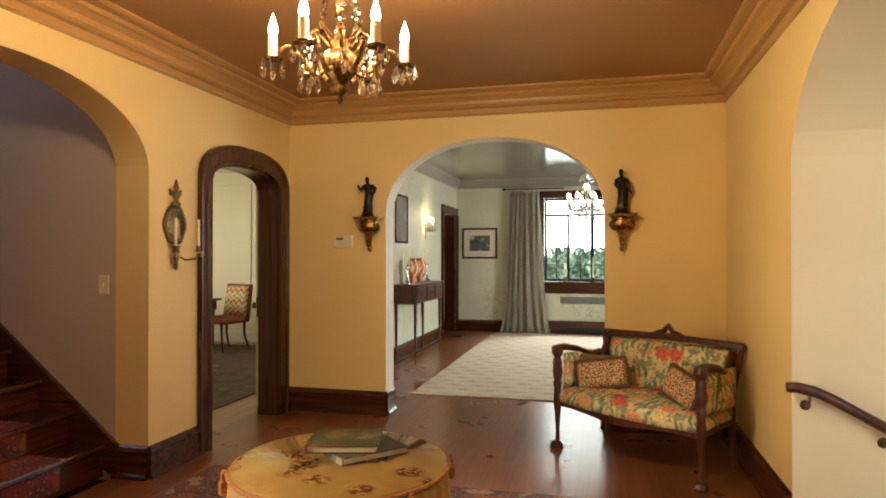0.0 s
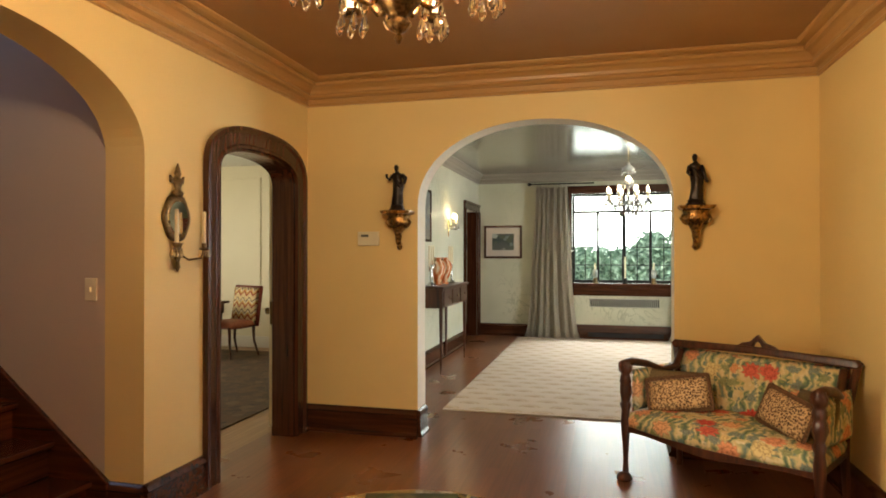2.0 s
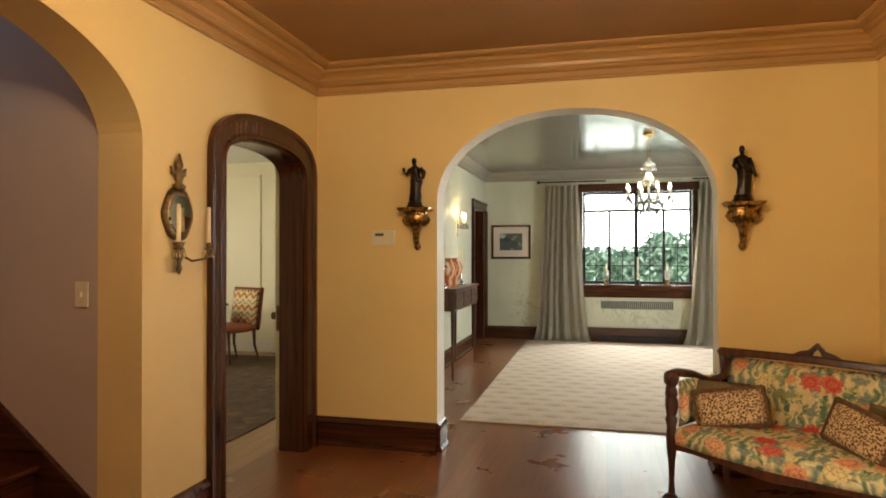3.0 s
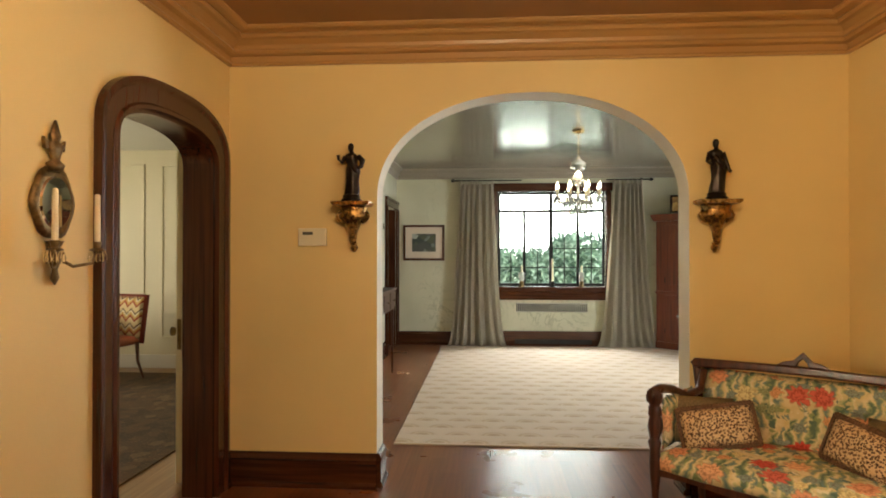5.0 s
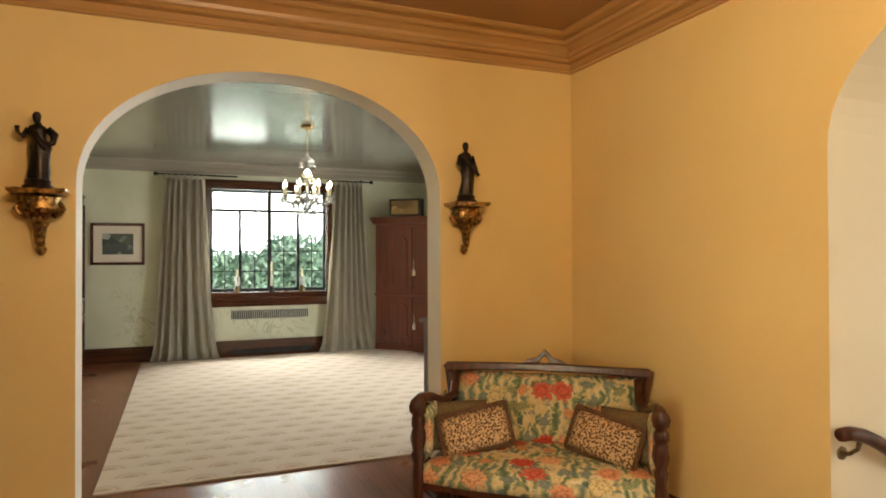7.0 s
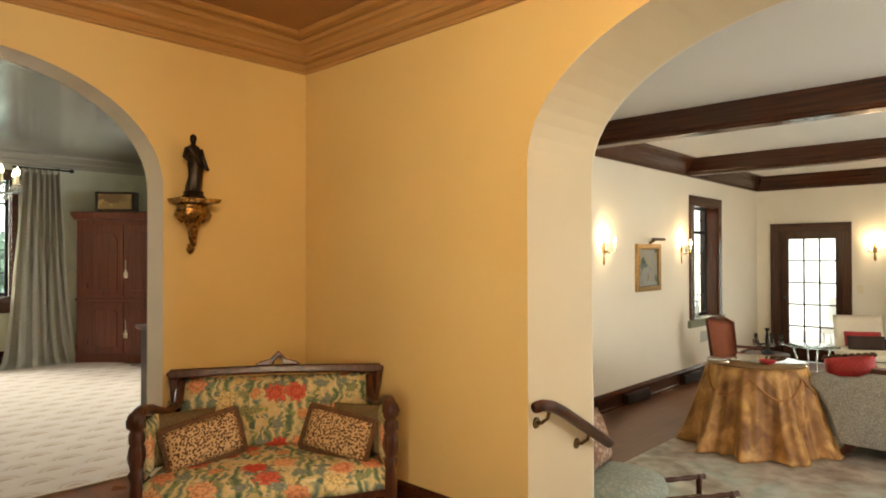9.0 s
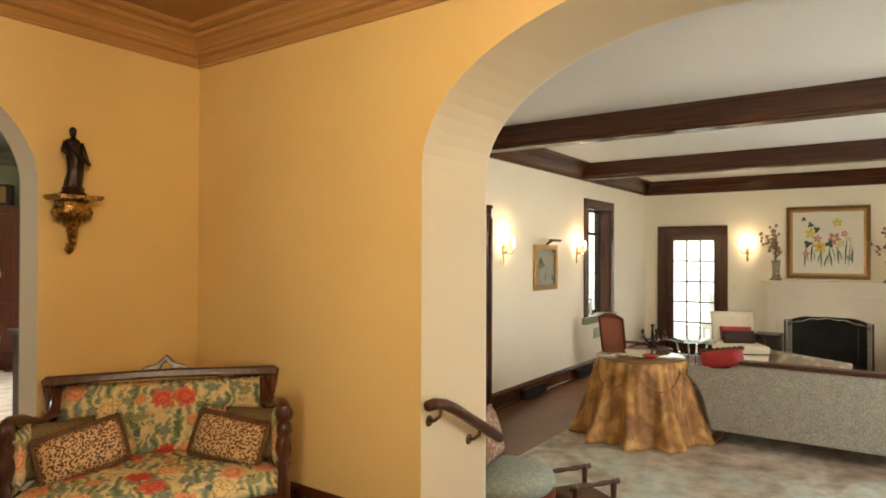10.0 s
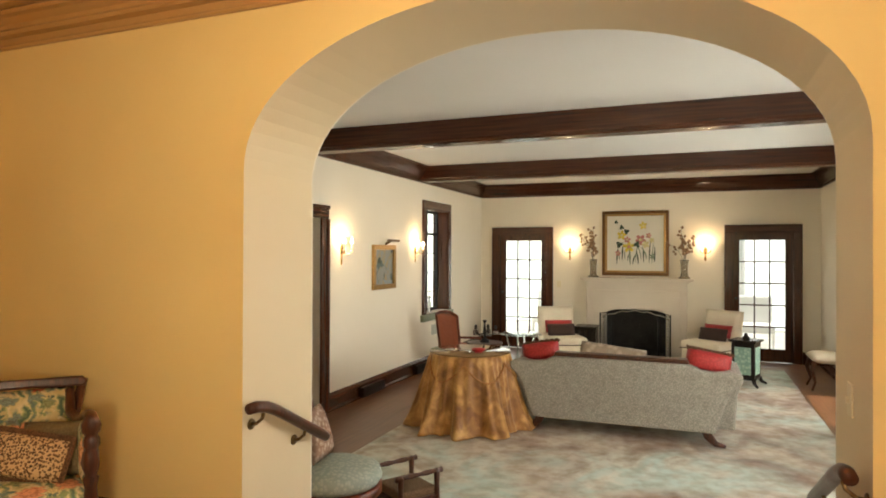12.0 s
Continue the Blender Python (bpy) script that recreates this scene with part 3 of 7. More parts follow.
def dining_rug_mat():
    """Cream carpet with staggered rows of darker fans."""
    m = Mat("cream scalloped carpet", (0.7, 0.6, 0.45), 0.95)

    def calc(op, a, b=0.0):
        node = m.n("Math")
        node.operation = op
        for sock, v in zip(node.inputs, (a, b)):
            if isinstance(v, (int, float)):
                sock.default_value = v
            else:
                m.link(v, sock)
        return node.outputs[0]

    sep = m.n("SeparateXYZ")
    m.link(m.coord(), sep.inputs[0])
    v = calc("DIVIDE", sep.outputs["Y"], 0.20)
    u = calc("ADD", calc("DIVIDE", sep.outputs["X"], 0.27), calc("MULTIPLY", calc("FLOORED_MODULO", calc("FLOOR", v), 2.0), 0.5))
    fu = calc("SUBTRACT", calc("FRACT", u), 0.5)
    fv = calc("MULTIPLY", calc("FRACT", v), 0.74)
    rad = calc("SQRT", calc("ADD", calc("MULTIPLY", fu, fu), calc("MULTIPLY", fv, fv)))
    rad = calc("ADD", rad, calc("MULTIPLY", calc("SUBTRACT", m.noise(14, 3), 0.5), 0.10))
    fan = m.ramp(rad, (0.0, (0.34, 0.22, 0.12)), (0.16, (0.42, 0.29, 0.17)), (0.24, (0.60, 0.46, 0.31)), (0.30, (0.42, 0.29, 0.17)), (0.36, (0.56, 0.44, 0.32)), (0.50, (0.60, 0.48, 0.35)))
    m.colour(m.mix(0.30, fan, m.ramp(m.noise(2.2, 6), (0.3, (0.46, 0.35, 0.245)), (0.7, (0.62, 0.50, 0.39)))))
    m.bump(m.noise(120), 0.25, 0.004)
    return m.m


FLORAL, FLORAL_SIDE, LEOPARD = floral_mat("floral tapestry"), floral_mat("floral tapestry of the arms", True), leopard_mat()
GREY_WEAVE = weave_mat("grey patterned upholstery", (0.45, 0.43, 0.37), (0.22, 0.21, 0.185), 105)
BLUE_SEAT = weave_mat("pale blue damask", (0.42, 0.47, 0.42), (0.29, 0.35, 0.31), 45)
OLIVE = weave_mat("olive cushion cloth", (0.20, 0.15, 0.07), (0.14, 0.10, 0.045))
FRINGE = weave_mat("dark bead fringe", (0.05, 0.025, 0.012), (0.16, 0.08, 0.035), 120)
VELVET = velvet_mat()
CREAM_CLOTH = weave_mat("cream upholstery", (0.74, 0.66, 0.50), (0.66, 0.57, 0.42), 70)
RED_CLOTH = weave_mat("red satin", (0.46, 0.03, 0.03), (0.30, 0.015, 0.015), 50, 0.5)
BROWN_CLOTH = weave_mat("dark brown cloth", (0.06, 0.03, 0.02), (0.035, 0.018, 0.012), 60)
SALMON = weave_mat("faded red leather", (0.42, 0.14, 0.08), (0.34, 0.10, 0.055), 60, 0.5)
LINEN = weave_mat("grey taupe silk", (0.64, 0.58, 0.45), (0.50, 0.45, 0.34), 160, 0.6)
STAIR_RUNNER = persian_mat("red stair runner", (0.17, 0.018, 0.016), (0.02, 0.012, 0.02), (0.22, 0.03, 0.02), (0.25, 0.17, 0.09), 1.3)
HALL_RUG = persian_mat("hall oriental rug", (0.17, 0.09, 0.075), (0.04, 0.03, 0.05), (0.30, 0.09, 0.05), (0.52, 0.43, 0.29), 2.0)
STUDY_CARPET = persian_mat("brown study carpet", (0.085, 0.05, 0.025), (0.035, 0.022, 0.014), (0.12, 0.06, 0.026), (0.20, 0.125, 0.06), 1.6)
FADED, DRUG = faded_rug_mat(), dining_rug_mat()


def art_mat(name, colours, scale, ground):
    m = Mat(name, ground, 0.6)
    stops = [(i / len(colours), c) for i, c in enumerate(colours)]
    c = m.ramp(m.voronoi(scale, None, "F1", "Color"), *stops, hard=True)
    m.colour(m.mix(m.ramp(m.noise(scale * 0.5, 4), (0.45, (0, 0, 0)), (0.55, (1, 1, 1))), c, ground))
    return m.m


# ---- lamps of the hall and the things in it ----
def crystal(r=0.011, h=0.05, bm=None, m=None):
    return lathe([(0.002, 0), (r * 0.7, h * 0.12), (r, h * 0.35), (r * 0.55, h * 0.72), (0.002, h)], 6, bm, m)


def flame(h=0.07, r=0.014):
    return lathe([(r * 0.6, 0), (r, h * 0.22), (r * 0.85, h * 0.45), (r * 0.4, h * 0.75), (0.001, h)], 10)


def arm_curve(a, r, z0, z1, n=12):
    pts = []
    for i in range(n + 1):
        k = i / n
        rr = 0.03 + (r - 0.03) * k
        z = z0 + (z1 - z0) * k + 0.055 * math.sin(2 * math.pi * k) * -1
        pts.append((rr * math.cos(a), rr * math.sin(a), z))
    return pts


URN_GILT = plain("dark chased gilding", (0.30, 0.16, 0.05), 0.35, 0.85, 90, 0.15)


def chandelier(m):
    """Gilt chandelier whose base hangs at the local origin."""
    th = thing("chandelier", "gilt bronze chandelier with lit candle bulbs and crystal drops", "chandelier", m)
    part("urn", lathe([(0.004, -0.035), (0.012, -0.02), (0.006, -0.008), (0.02, 0.0), (0.036, 0.02), (0.02, 0.035), (0.03, 0.045), (0.062, 0.085), (0.07, 0.125), (0.055, 0.155), (0.03, 0.17), (0.045, 0.185), (0.03, 0.2), (0.012, 0.23), (0.014, 0.3)], 40, wobble=lambda a, z: 1 + 0.07 * math.cos(10 * a + 40 * z)), URN_GILT, th, "chased gilt bronze urn", True)
    part("stem", lathe([(0.010, 0.3), (0.018, 0.34), (0.008, 0.38), (0.022, 0.42), (0.010, 0.47), (0.016, 0.52), (0.008, 0.55), (0.008, 0.66), (0.05, 0.68), (0.06, 0.70), (0.06, TOP - m.translation.z + 0.002)], 14), BRASS, th, "", True)
    for k in range(6):
        a = math.pi * k / 3 + 0.407
        r, z = 0.245, 0.115
        c, s = math.cos(a), math.sin(a)
        arm = part("arm", tube(arm_curve(a, r, 0.13, z), [0.009] * 6 + [0.007] * 7, 8), GILT, th, "", True)
        part("drip_pan", lathe([(0.008, -0.01), (0.036, 0.0), (0.042, 0.008), (0.01, 0.012)], 14, m=pose(r * c, r * s, z)), GILT, arm)
        part("candle", lathe([(0.018, 0.01), (0.018, 0.09), (0.016, 0.092)], 12, m=pose(r * c, r * s, z)), IVORY, arm, "ivory candle sleeve")
        f = flame(0.085, 0.018)
        bmesh.ops.transform(f, matrix=pose(r * c, r * s, z + 0.092), verts=f.verts)
        part("bulb", f, BULB, arm, "glowing flame-shaped bulb", True)
        drops = bmesh.new()
        for j in range(6):
            b = j * math.pi / 3
            crystal(0.014, 0.062, drops, pose(r * c + 0.040 * math.cos(b), r * s + 0.040 * math.sin(b), z - 0.06))
        tagged(part("crystal_drop", drops, CRYSTAL, arm, "clear faceted crystal drops"), kind="stuff")
    for k in range(6):
        a = 2 * math.pi * k / 6
        part("leaf_arm", tube([(0.03 * math.cos(a), 0.03 * math.sin(a), 0.17), (0.075 * math.cos(a), 0.075 * math.sin(a), 0.225), (0.115 * math.cos(a), 0.115 * math.sin(a), 0.215), (0.135 * math.cos(a), 0.135 * math.sin(a), 0.165)], [0.006, 0.007, 0.005, 0.003], 6), GILT, th, "", True)
        hang = bmesh.new()
        for rr, zz in ((0.135, 0.095), (0.10, 0.05), (0.165, 0.06)):
            crystal(0.013, 0.066, hang, pose(rr * math.cos(a), rr * math.sin(a), zz))
        tagged(part("crystal_pendant", hang, CRYSTAL, th, "clear faceted crystal drops"), kind="stuff")
        beads = bmesh.new()
        for j in range(7):
            q = j / 6
            crystal(0.015, 0.042, beads, pose((0.085 - 0.05 * q) * math.cos(a), (0.085 - 0.05 * q) * math.sin(a), 0.2 + 0.3 * q))
        tagged(part("bead_chain", beads, CRYSTAL, th, "string of crystal beads"), kind="stuff")
        part("scroll", tube([(0.02 * math.cos(a), 0.02 * math.sin(a), 0.2), (0.07 * math.cos(a), 0.07 * math.sin(a), 0.24), (0.09 * math.cos(a), 0.09 * math.sin(a), 0.2), (0.075 * math.cos(a), 0.075 * math.sin(a), 0.18)], 0.004, 6), GILT, th, "", True)
    return th


CH = (-0.97, 2.29, 1.96)
chandelier(pose(*CH))
for k in range(6):
    a, r, z = math.pi * k / 3 + 0.407, 0.245, 0.115
    bulb_light("chandelier_bulb_light", (CH[0] + r * math.cos(a), CH[1] + r * math.sin(a), CH[2] + z + 0.195), HALL_W)


def settee(m):
    th = thing("settee", "carved mahogany settee with floral tapestry upholstery in the corner", "settee", m)
    W, D = 0.53, 0.50
    out = [(-W, 0.0), (-0.3, -0.05), (0, -0.07), (0.3, -0.05), (W, 0.0), (W - 0.05, D), (-W + 0.05, D)]
    fine = []
    for (x0, y0), (x1, y1) in zip(out, out[1:] + out[:1]):
        fine += [(x0 + (x1 - x0) * k / 5, y0 + (y1 - y0) * k / 5) for k in range(5)]
    bm = bmesh.new()
    rings = []
    for z, s in ((0.315, 1.0), (0.36, 1.015), (0.39, 0.99), (0.41, 0.93), (0.425, 0.78), (0.432, 0.5), (0.435, 0.2)):
        rings.append([bm.verts.new((x * s, D / 2 + (y - D / 2) * s, z)) for x, y in fine])
    for a, b in zip(rings, rings[1:]):
        for k in range(len(a)):
            bm.faces.new((a[k], a[(k + 1) % len(a)], b[(k + 1) % len(b)], b[k]))
    bm.faces.new(rings[0][::-1])
    bm.faces.new(rings[-1])
    part("seat", bm, FLORAL, th, "floral tapestry seat", True)
    ap = bmesh.new()
    for (x0, y0), (x1, y1) in zip(fine, fine[1:] + fine[:1]):
        q = [ap.verts.new((x * 1.012, y if y > 0.2 else y - 0.006, z)) for (x, y), z in (((x0, y0), 0.288 - 0.012 * math.cos(9 * x0)), ((x1, y1), 0.288 - 0.012 * math.cos(9 * x1)), ((x1, y1), 0.322), ((x0, y0), 0.322))]
        ap.faces.new(q)
    bmesh.ops.remove_doubles(ap, verts=ap.verts, dist=1e-4)
    bmesh.ops.solidify(ap, geom=ap.faces[:], thickness=0.02)
    part("apron", ap, MAHOGANY, th)
    # backrest, leaning a little
    lean = pose(0, D - 0.03, 0.375, -9, 0, 0) @ Matrix.Diagonal((0.94, 1, 1, 1))
    part("backrest", cushion(1.04, 0.40, 0.09, 6, 12, m=lean @ pose(0, 0, 0.18)), FLORAL, th, "floral tapestry backrest", True)
    rail = [(-0.56, 0.375), (-0.58, 0.40), (-0.555, 0.425), (-0.3, 0.43), (0, 0.435), (0.3, 0.43), (0.555, 0.425), (0.58, 0.40), (0.56, 0.375), (0.3, 0.385), (0, 0.39), (-0.3, 0.385)]
    part("top_rail", slab(rail, -0.03, 0.03, 0.01, m=lean), MAHOGANY, th)
    crest = [(-0.13, 0.43), (-0.09, 0.452), (-0.045, 0.462), (0, 0.505), (0.045, 0.462), (0.09, 0.452), (0.13, 0.43), (0.03, 0.432), (0.02, 0.455), (0, 0.472), (-0.02, 0.455), (-0.03, 0.432)]
    part("crest", slab(crest, -0.018, 0.018, 0.005, m=lean), MAHOGANY, th, "pierced carved crest")
    for s in (-1, 1):
        part("back_post", tube([(s * 0.48, D, 0.0), (s * 0.475, D - 0.02, 0.3), (s * 0.475, D, 0.5), (s * 0.50, D + 0.02, 0.66), (s * 0.525, D + 0.035, 0.785)], [0.018, 0.024, 0.022, 0.024, 0.02], 8), MAHOGANY, th)
        x = s * (W + 0.005)
        post = lathe([(0.03, 0.0), (0.034, 0.02), (0.022, 0.05), (0.017, 0.12), (0.022, 0.22), (0.032, 0.30), (0.034, 0.36), (0.028, 0.42), (0.036, 0.46), (0.026, 0.475), (0.034, 0.50), (0.04, 0.53), (0.036, 0.57), (0.03, 0.585), (0.038, 0.60), (0.034, 0.63), (0.026, 0.645), (0.04, 0.66), (0.045, 0.69), (0.03, 0.72), (0.004, 0.725)], 14, m=pose(x, 0.0, 0) @ Matrix.Diagonal((0.85, 0.85, 0.98, 1)), wobble=lambda a, z: 1 + (0.16 * math.cos(5 * a + 30 * z) if z > 0.42 else 0.03 * math.cos(4 * a)))
        part("front_leg", post, MAHOGANY, th, "turned and carved front post", True)
        part("paw_foot", lathe([(0.036, 0), (0.042, 0.012), (0.034, 0.035), (0.02, 0.05)], 10, m=pose(x, -0.012, 0), wobble=lambda a, z: 1 + 0.15 * abs(math.sin(2 * a))), MAHOGANY, th, "", True)
        part("armrest", tube([(x, -0.03, 0.685), (x, 0.06, 0.70), (x - s * 0.005, 0.2, 0.675), (x - s * 0.03, 0.34, 0.62), (x - s * 0.065, 0.44, 0.64), (x - s * 0.068, 0.50, 0.74)], [0.03, 0.026, 0.023, 0.023, 0.023, 0.02], 10), MAHOGANY, th, "", True)
        part("side_panel", cushion(0.42, 0.25, 0.05, 5, 8, m=pose(x - s * 0.02, 0.25, 0.53) @ Matrix.Rotation(math.pi / 2, 4, "Z")), FLORAL_SIDE, th, "floral tapestry arm panel", True)
    return th


SET = pose(0.1125, 4.30, 0, 0, 0, -36.7)
settee(SET)


def bead_pillow(m, w, h, label, mat, fringe):
    th = thing("cushion", label, "cushion", m, "settee cushions")
    part("pad", cushion(w, h, 0.10, 3.2, 10), mat, th, "", True)
    if fringe:
        bm = bmesh.new()
        for i in range(26):
            k = (i + 0.5) / 26 - 0.5
            for u, v in ((k * w, h / 2), (k * w, -h / 2), (w / 2, k * h), (-w / 2, k * h)):
                lathe([(0.004, -0.018), (0.012, -0.006), (0.011, 0.010), (0.003, 0.018)], 5, bm, pose(u * 1.01, 0, v * 1.01))
        part("bead_fringe", bm, FRINGE, th, "dark beaded fringe")


for s in (-1, 1):
    bead_pillow(SET @ pose(s * 0.41, 0.27, 0.525, -14, s * -3, s * -38), 0.34, 0.23, "dull olive cushion leaning in the settee corner", OLIVE, False)
    bead_pillow(SET @ pose(s * 0.30, 0.19, 0.525, -18, s * 9, s * -30), 0.345, 0.185, "leopard print cushion with beaded fringe on the settee", LEOPARD, True)


def skirted_table(m, r, h):
    th = thing("round_table", "round table with glass top and fringed gold skirt", "table", m)
    part("tabletop", lathe([(r - 0.01, h - 0.02), (r, h - 0.012), (r, h - 0.004), (r - 0.006, h)], 48), TABLE_TOP, th, "gold floral top under glass", True)
    part("cord_trim", tube([((r + 0.006) * math.cos(k * math.pi / 24), (r + 0.006) * math.sin(k * math.pi / 24), h - 0.012) for k in range(49)], 0.008, 6), CORD, th, "twisted gold cord")
    part("skirt", lathe([(r * 1.10, 0.012), (r * 1.08, h * 0.3), (r * 1.04, h * 0.7), (r * 1.0, h - 0.02)], 160, wobble=lambda a, z: 1 + 0.02 * math.sin(40 * a) * (1 - 0.5 * z / h) + 0.012 * math.sin(13 * a + 1)), GOLD_SILK, th, "pleated gold silk skirt", True)
    for k in range(6):
        a = k * math.pi / 3 + 0.45
        part("tassel", lathe([(0.018, -0.07), (0.02, -0.03), (0.01, -0.02), (0.014, 0), (0.004, 0.012)], 8, m=pose((r + 0.018) * math.cos(a), (r + 0.018) * math.sin(a), h - 0.02)), CORD, th)
    return th


def table_top_mat():
    m = Mat("gold floral table cover under glass", (0.5, 0.38, 0.14), 0.08)
    base = m.ramp(m.noise(6), (0.3, (0.27, 0.175, 0.05)), (0.7, (0.36, 0.25, 0.085)))
    fl = m.ramp(m.voronoi(8, m.coord(), "SMOOTH_F1"), (0.26, (1, 1, 1)), (0.40, (0, 0, 0)))
    fine = m.ramp(m.noise(42, 5, None, 0.8), (0.44, (0, 0, 0)), (0.52, (1, 1, 1)))
    m.colour(m.mix(m.mix(1.0, fl, fine, "MULTIPLY"), base, (0.12, 0.045, 0.012)))
    return m.m


TABLE_TOP = table_top_mat()
CORD = weave_mat("twisted gold cord", (0.46, 0.22, 0.06), (0.26, 0.10, 0.025), 130)
GOLD_SILK = plain("gold silk", (0.46, 0.25, 0.07), 0.45, 0, 25, 0.7)
skirted_table(pose(*TABLE_AT, 0), TABLE_R, TABLE_H)


def book(m, w, d, t, cover, label):
    th = thing("book", label, "book", m, "books on the hall table")
    part("page_block", box(-w / 2 + 0.006, w / 2 - 0.006, -d / 2 + 0.006, d / 2 - 0.006, 0.003, t - 0.003), PAPER, th, "cream page block")
    part("cover", box(-w / 2, w / 2, -d / 2, d / 2, t - 0.003, t, 0.001), cover, th)
    part("back_cover", box(-w / 2, w / 2, -d / 2, d / 2, 0, 0.003), cover, th)
    part("spine", box(-w / 2 - 0.002, -w / 2 + 0.004, -d / 2, d / 2, 0.0, t), cover, th)


PAPER = plain("book paper", (0.78, 0.72, 0.58), 0.8, 0, 60, 0.9)
COVER_A = art_mat("green printed jacket", [(0.02, 0.05, 0.02), (0.06, 0.10, 0.03), (0.22, 0.16, 0.05), (0.20, 0.03, 0.015), (0.015, 0.02, 0.01)], 14, (0.03, 0.04, 0.018))
COVER_B = art_mat("grey printed jacket", [(0.12, 0.11, 0.08), (0.05, 0.05, 0.04), (0.3, 0.27, 0.2)], 12, (0.05, 0.05, 0.04))
bx, by = TABLE_AT
book(pose(bx + 0.04, by + 0.10, TABLE_H + 0.001, 0, 0, 48), 0.26, 0.22, 0.024, COVER_B, "grey jacketed hardback book lying on the table")
book(pose(bx - 0.02, by + 0.09, TABLE_H + 0.026, 0, 0, 14), 0.25, 0.22, 0.024, COVER_A, "green jacketed hardback lying on another book")

tagged(part("rug", box(-2.42, 0.05, 0.9, 3.67, 0.001, 0.011, 0.003), HALL_RUG), "dark oriental rug with small pattern under the table", "rug")


def statue(m, s=1.0, raised=True):
    bm = bmesh.new()
    lathe([(0.056, 0), (0.060, 0.010), (0.048, 0.018), (0.050, 0.034), (0.042, 0.040)], 16, bm)
    levels = ((0.040, 0.0, 0.040), (0.070, 0.003, 0.039), (0.110, 0.007, 0.035), (0.145, 0.010, 0.036), (0.175, 0.012, 0.040), (0.195, 0.008, 0.034), (0.212, 0.003, 0.029), (0.232, -0.002, 0.034), (0.252, -0.004, 0.039), (0.266, -0.003, 0.032), (0.274, -0.001, 0.015), (0.286, 0.000, 0.010))
    rings = []
    for z, off, rad in levels:
        fold = 0.12 if z < 0.20 else 0.05
        rings.append([bm.verts.new((off + rad * math.cos(a) * (1 + fold * math.sin(5 * a + 26 * z)), 0.78 * rad * math.sin(a) * (1 + fold * math.sin(5 * a + 26 * z)), z)) for a in (2 * math.pi * k / 22 for k in range(22))])
    for a, b in zip(rings, rings[1:]):
        for k in range(22):
            bm.faces.new((a[k], a[(k + 1) % 22], b[(k + 1) % 22], b[k]))
    bm.faces.new(rings[-1])
    lathe([(0.007, 0.280), (0.014, 0.290), (0.0165, 0.304), (0.017, 0.315), (0.011, 0.326), (0.003, 0.330)], 12, bm, pose(-0.004, -0.004, 0))
    tube([(-0.030, 0.01, 0.258), (-0.010, -0.026, 0.225), (0.026, -0.026, 0.178), (0.040, 0.0, 0.15)], [0.010, 0.013, 0.014, 0.008], 8, bm)
    if raised:
        tube([(-0.036, 0, 0.255), (-0.056, -0.008, 0.220), (-0.070, -0.02, 0.240), (-0.072, -0.022, 0.262)], [0.013, 0.011, 0.008, 0.010], 8, bm)
        tube([(0.034, 0, 0.258), (0.060, 0.004, 0.232), (0.056, -0.006, 0.198), (0.036, -0.02, 0.186)], [0.016, 0.018, 0.012, 0.009], 8, bm)
    else:
        tube([(-0.034, 0, 0.255), (-0.046, 0, 0.212), (-0.028, -0.026, 0.186)], [0.014, 0.012, 0.009], 8, bm)
        tube([(0.034, 0, 0.255), (0.050, -0.005, 0.205), (0.062, -0.015, 0.160), (0.070, -0.02, 0.148)], [0.014, 0.012, 0.010, 0.009], 8, bm)
    ob = part("statuette", bm, BRONZE, None, "", True)
    ob.matrix_world = m @ Matrix.Diagonal((s, s, s, 1))
    return tagged(ob, "dark bronze draped figure standing on a gilt bracket", "statuette", "bracket statuettes")


def bracket(m):
    th = thing("wall_bracket", "carved gilt wooden wall bracket under a statuette", "wall bracket", m, "gilt wall brackets")
    part("shelf", slab([(-0.125, 0), (-0.125, -0.012), (-0.108, -0.024), (0.108, -0.024), (0.125, -0.012), (0.125, 0)], -0.155, 0.0, 0.003), GILT, th)
    half = lambda a, z: 1 + 0.07 * math.cos(8 * a)
    part("body", lathe([(0.012, -0.255), (0.02, -0.24), (0.03, -0.17), (0.052, -0.125), (0.06, -0.11), (0.09, -0.095), (0.095, -0.075), (0.08, -0.06), (0.086, -0.045), (0.092, -0.025)], 22, m=pose(0, -0.06, 0) @ Matrix.Diagonal((1, 0.62, 1, 1)), wobble=half), GILT, th, "", True)
    for s in (-1, 1):
        part("scroll", tube([(s * 0.088, -0.06, -0.06), (s * 0.105, -0.06, -0.085), (s * 0.088, -0.06, -0.105), (s * 0.06, -0.05, -0.12)], 0.012, 8), GILT, th, "", True)
    part("drop_finial", lathe([(0.004, -0.295), (0.016, -0.285), (0.024, -0.268), (0.014, -0.25), (0.02, -0.24)], 12, m=pose(0, -0.03, 0), wobble=lambda a, z: 1 + 0.16 * math.cos(6 * a)), GILT, th, "", True)


for x, up in ((-1.905, True), (0.14, False)):
    bracket(pose(x, HF, 1.665) @ Matrix.Diagonal((0.88, 1, 0.98, 1)))
    statue(pose(x - 0.005, HF - 0.075, 1.666), 1.02, up)

th = thing("thermostat", "ivory plastic thermostat box on the yellow wall", "thermostat", pose(-2.155, HF, 1.465))
part("body", box(-0.083, 0.083, -0.03, 0, -0.052, 0.052, 0.006), PLASTIC, th)
part("display", box(-0.055, 0.005, -0.0325, -0.0295, 0.012, 0.030), plain("grey display", (0.10, 0.10, 0.07), 0.3), th, "small grey display")


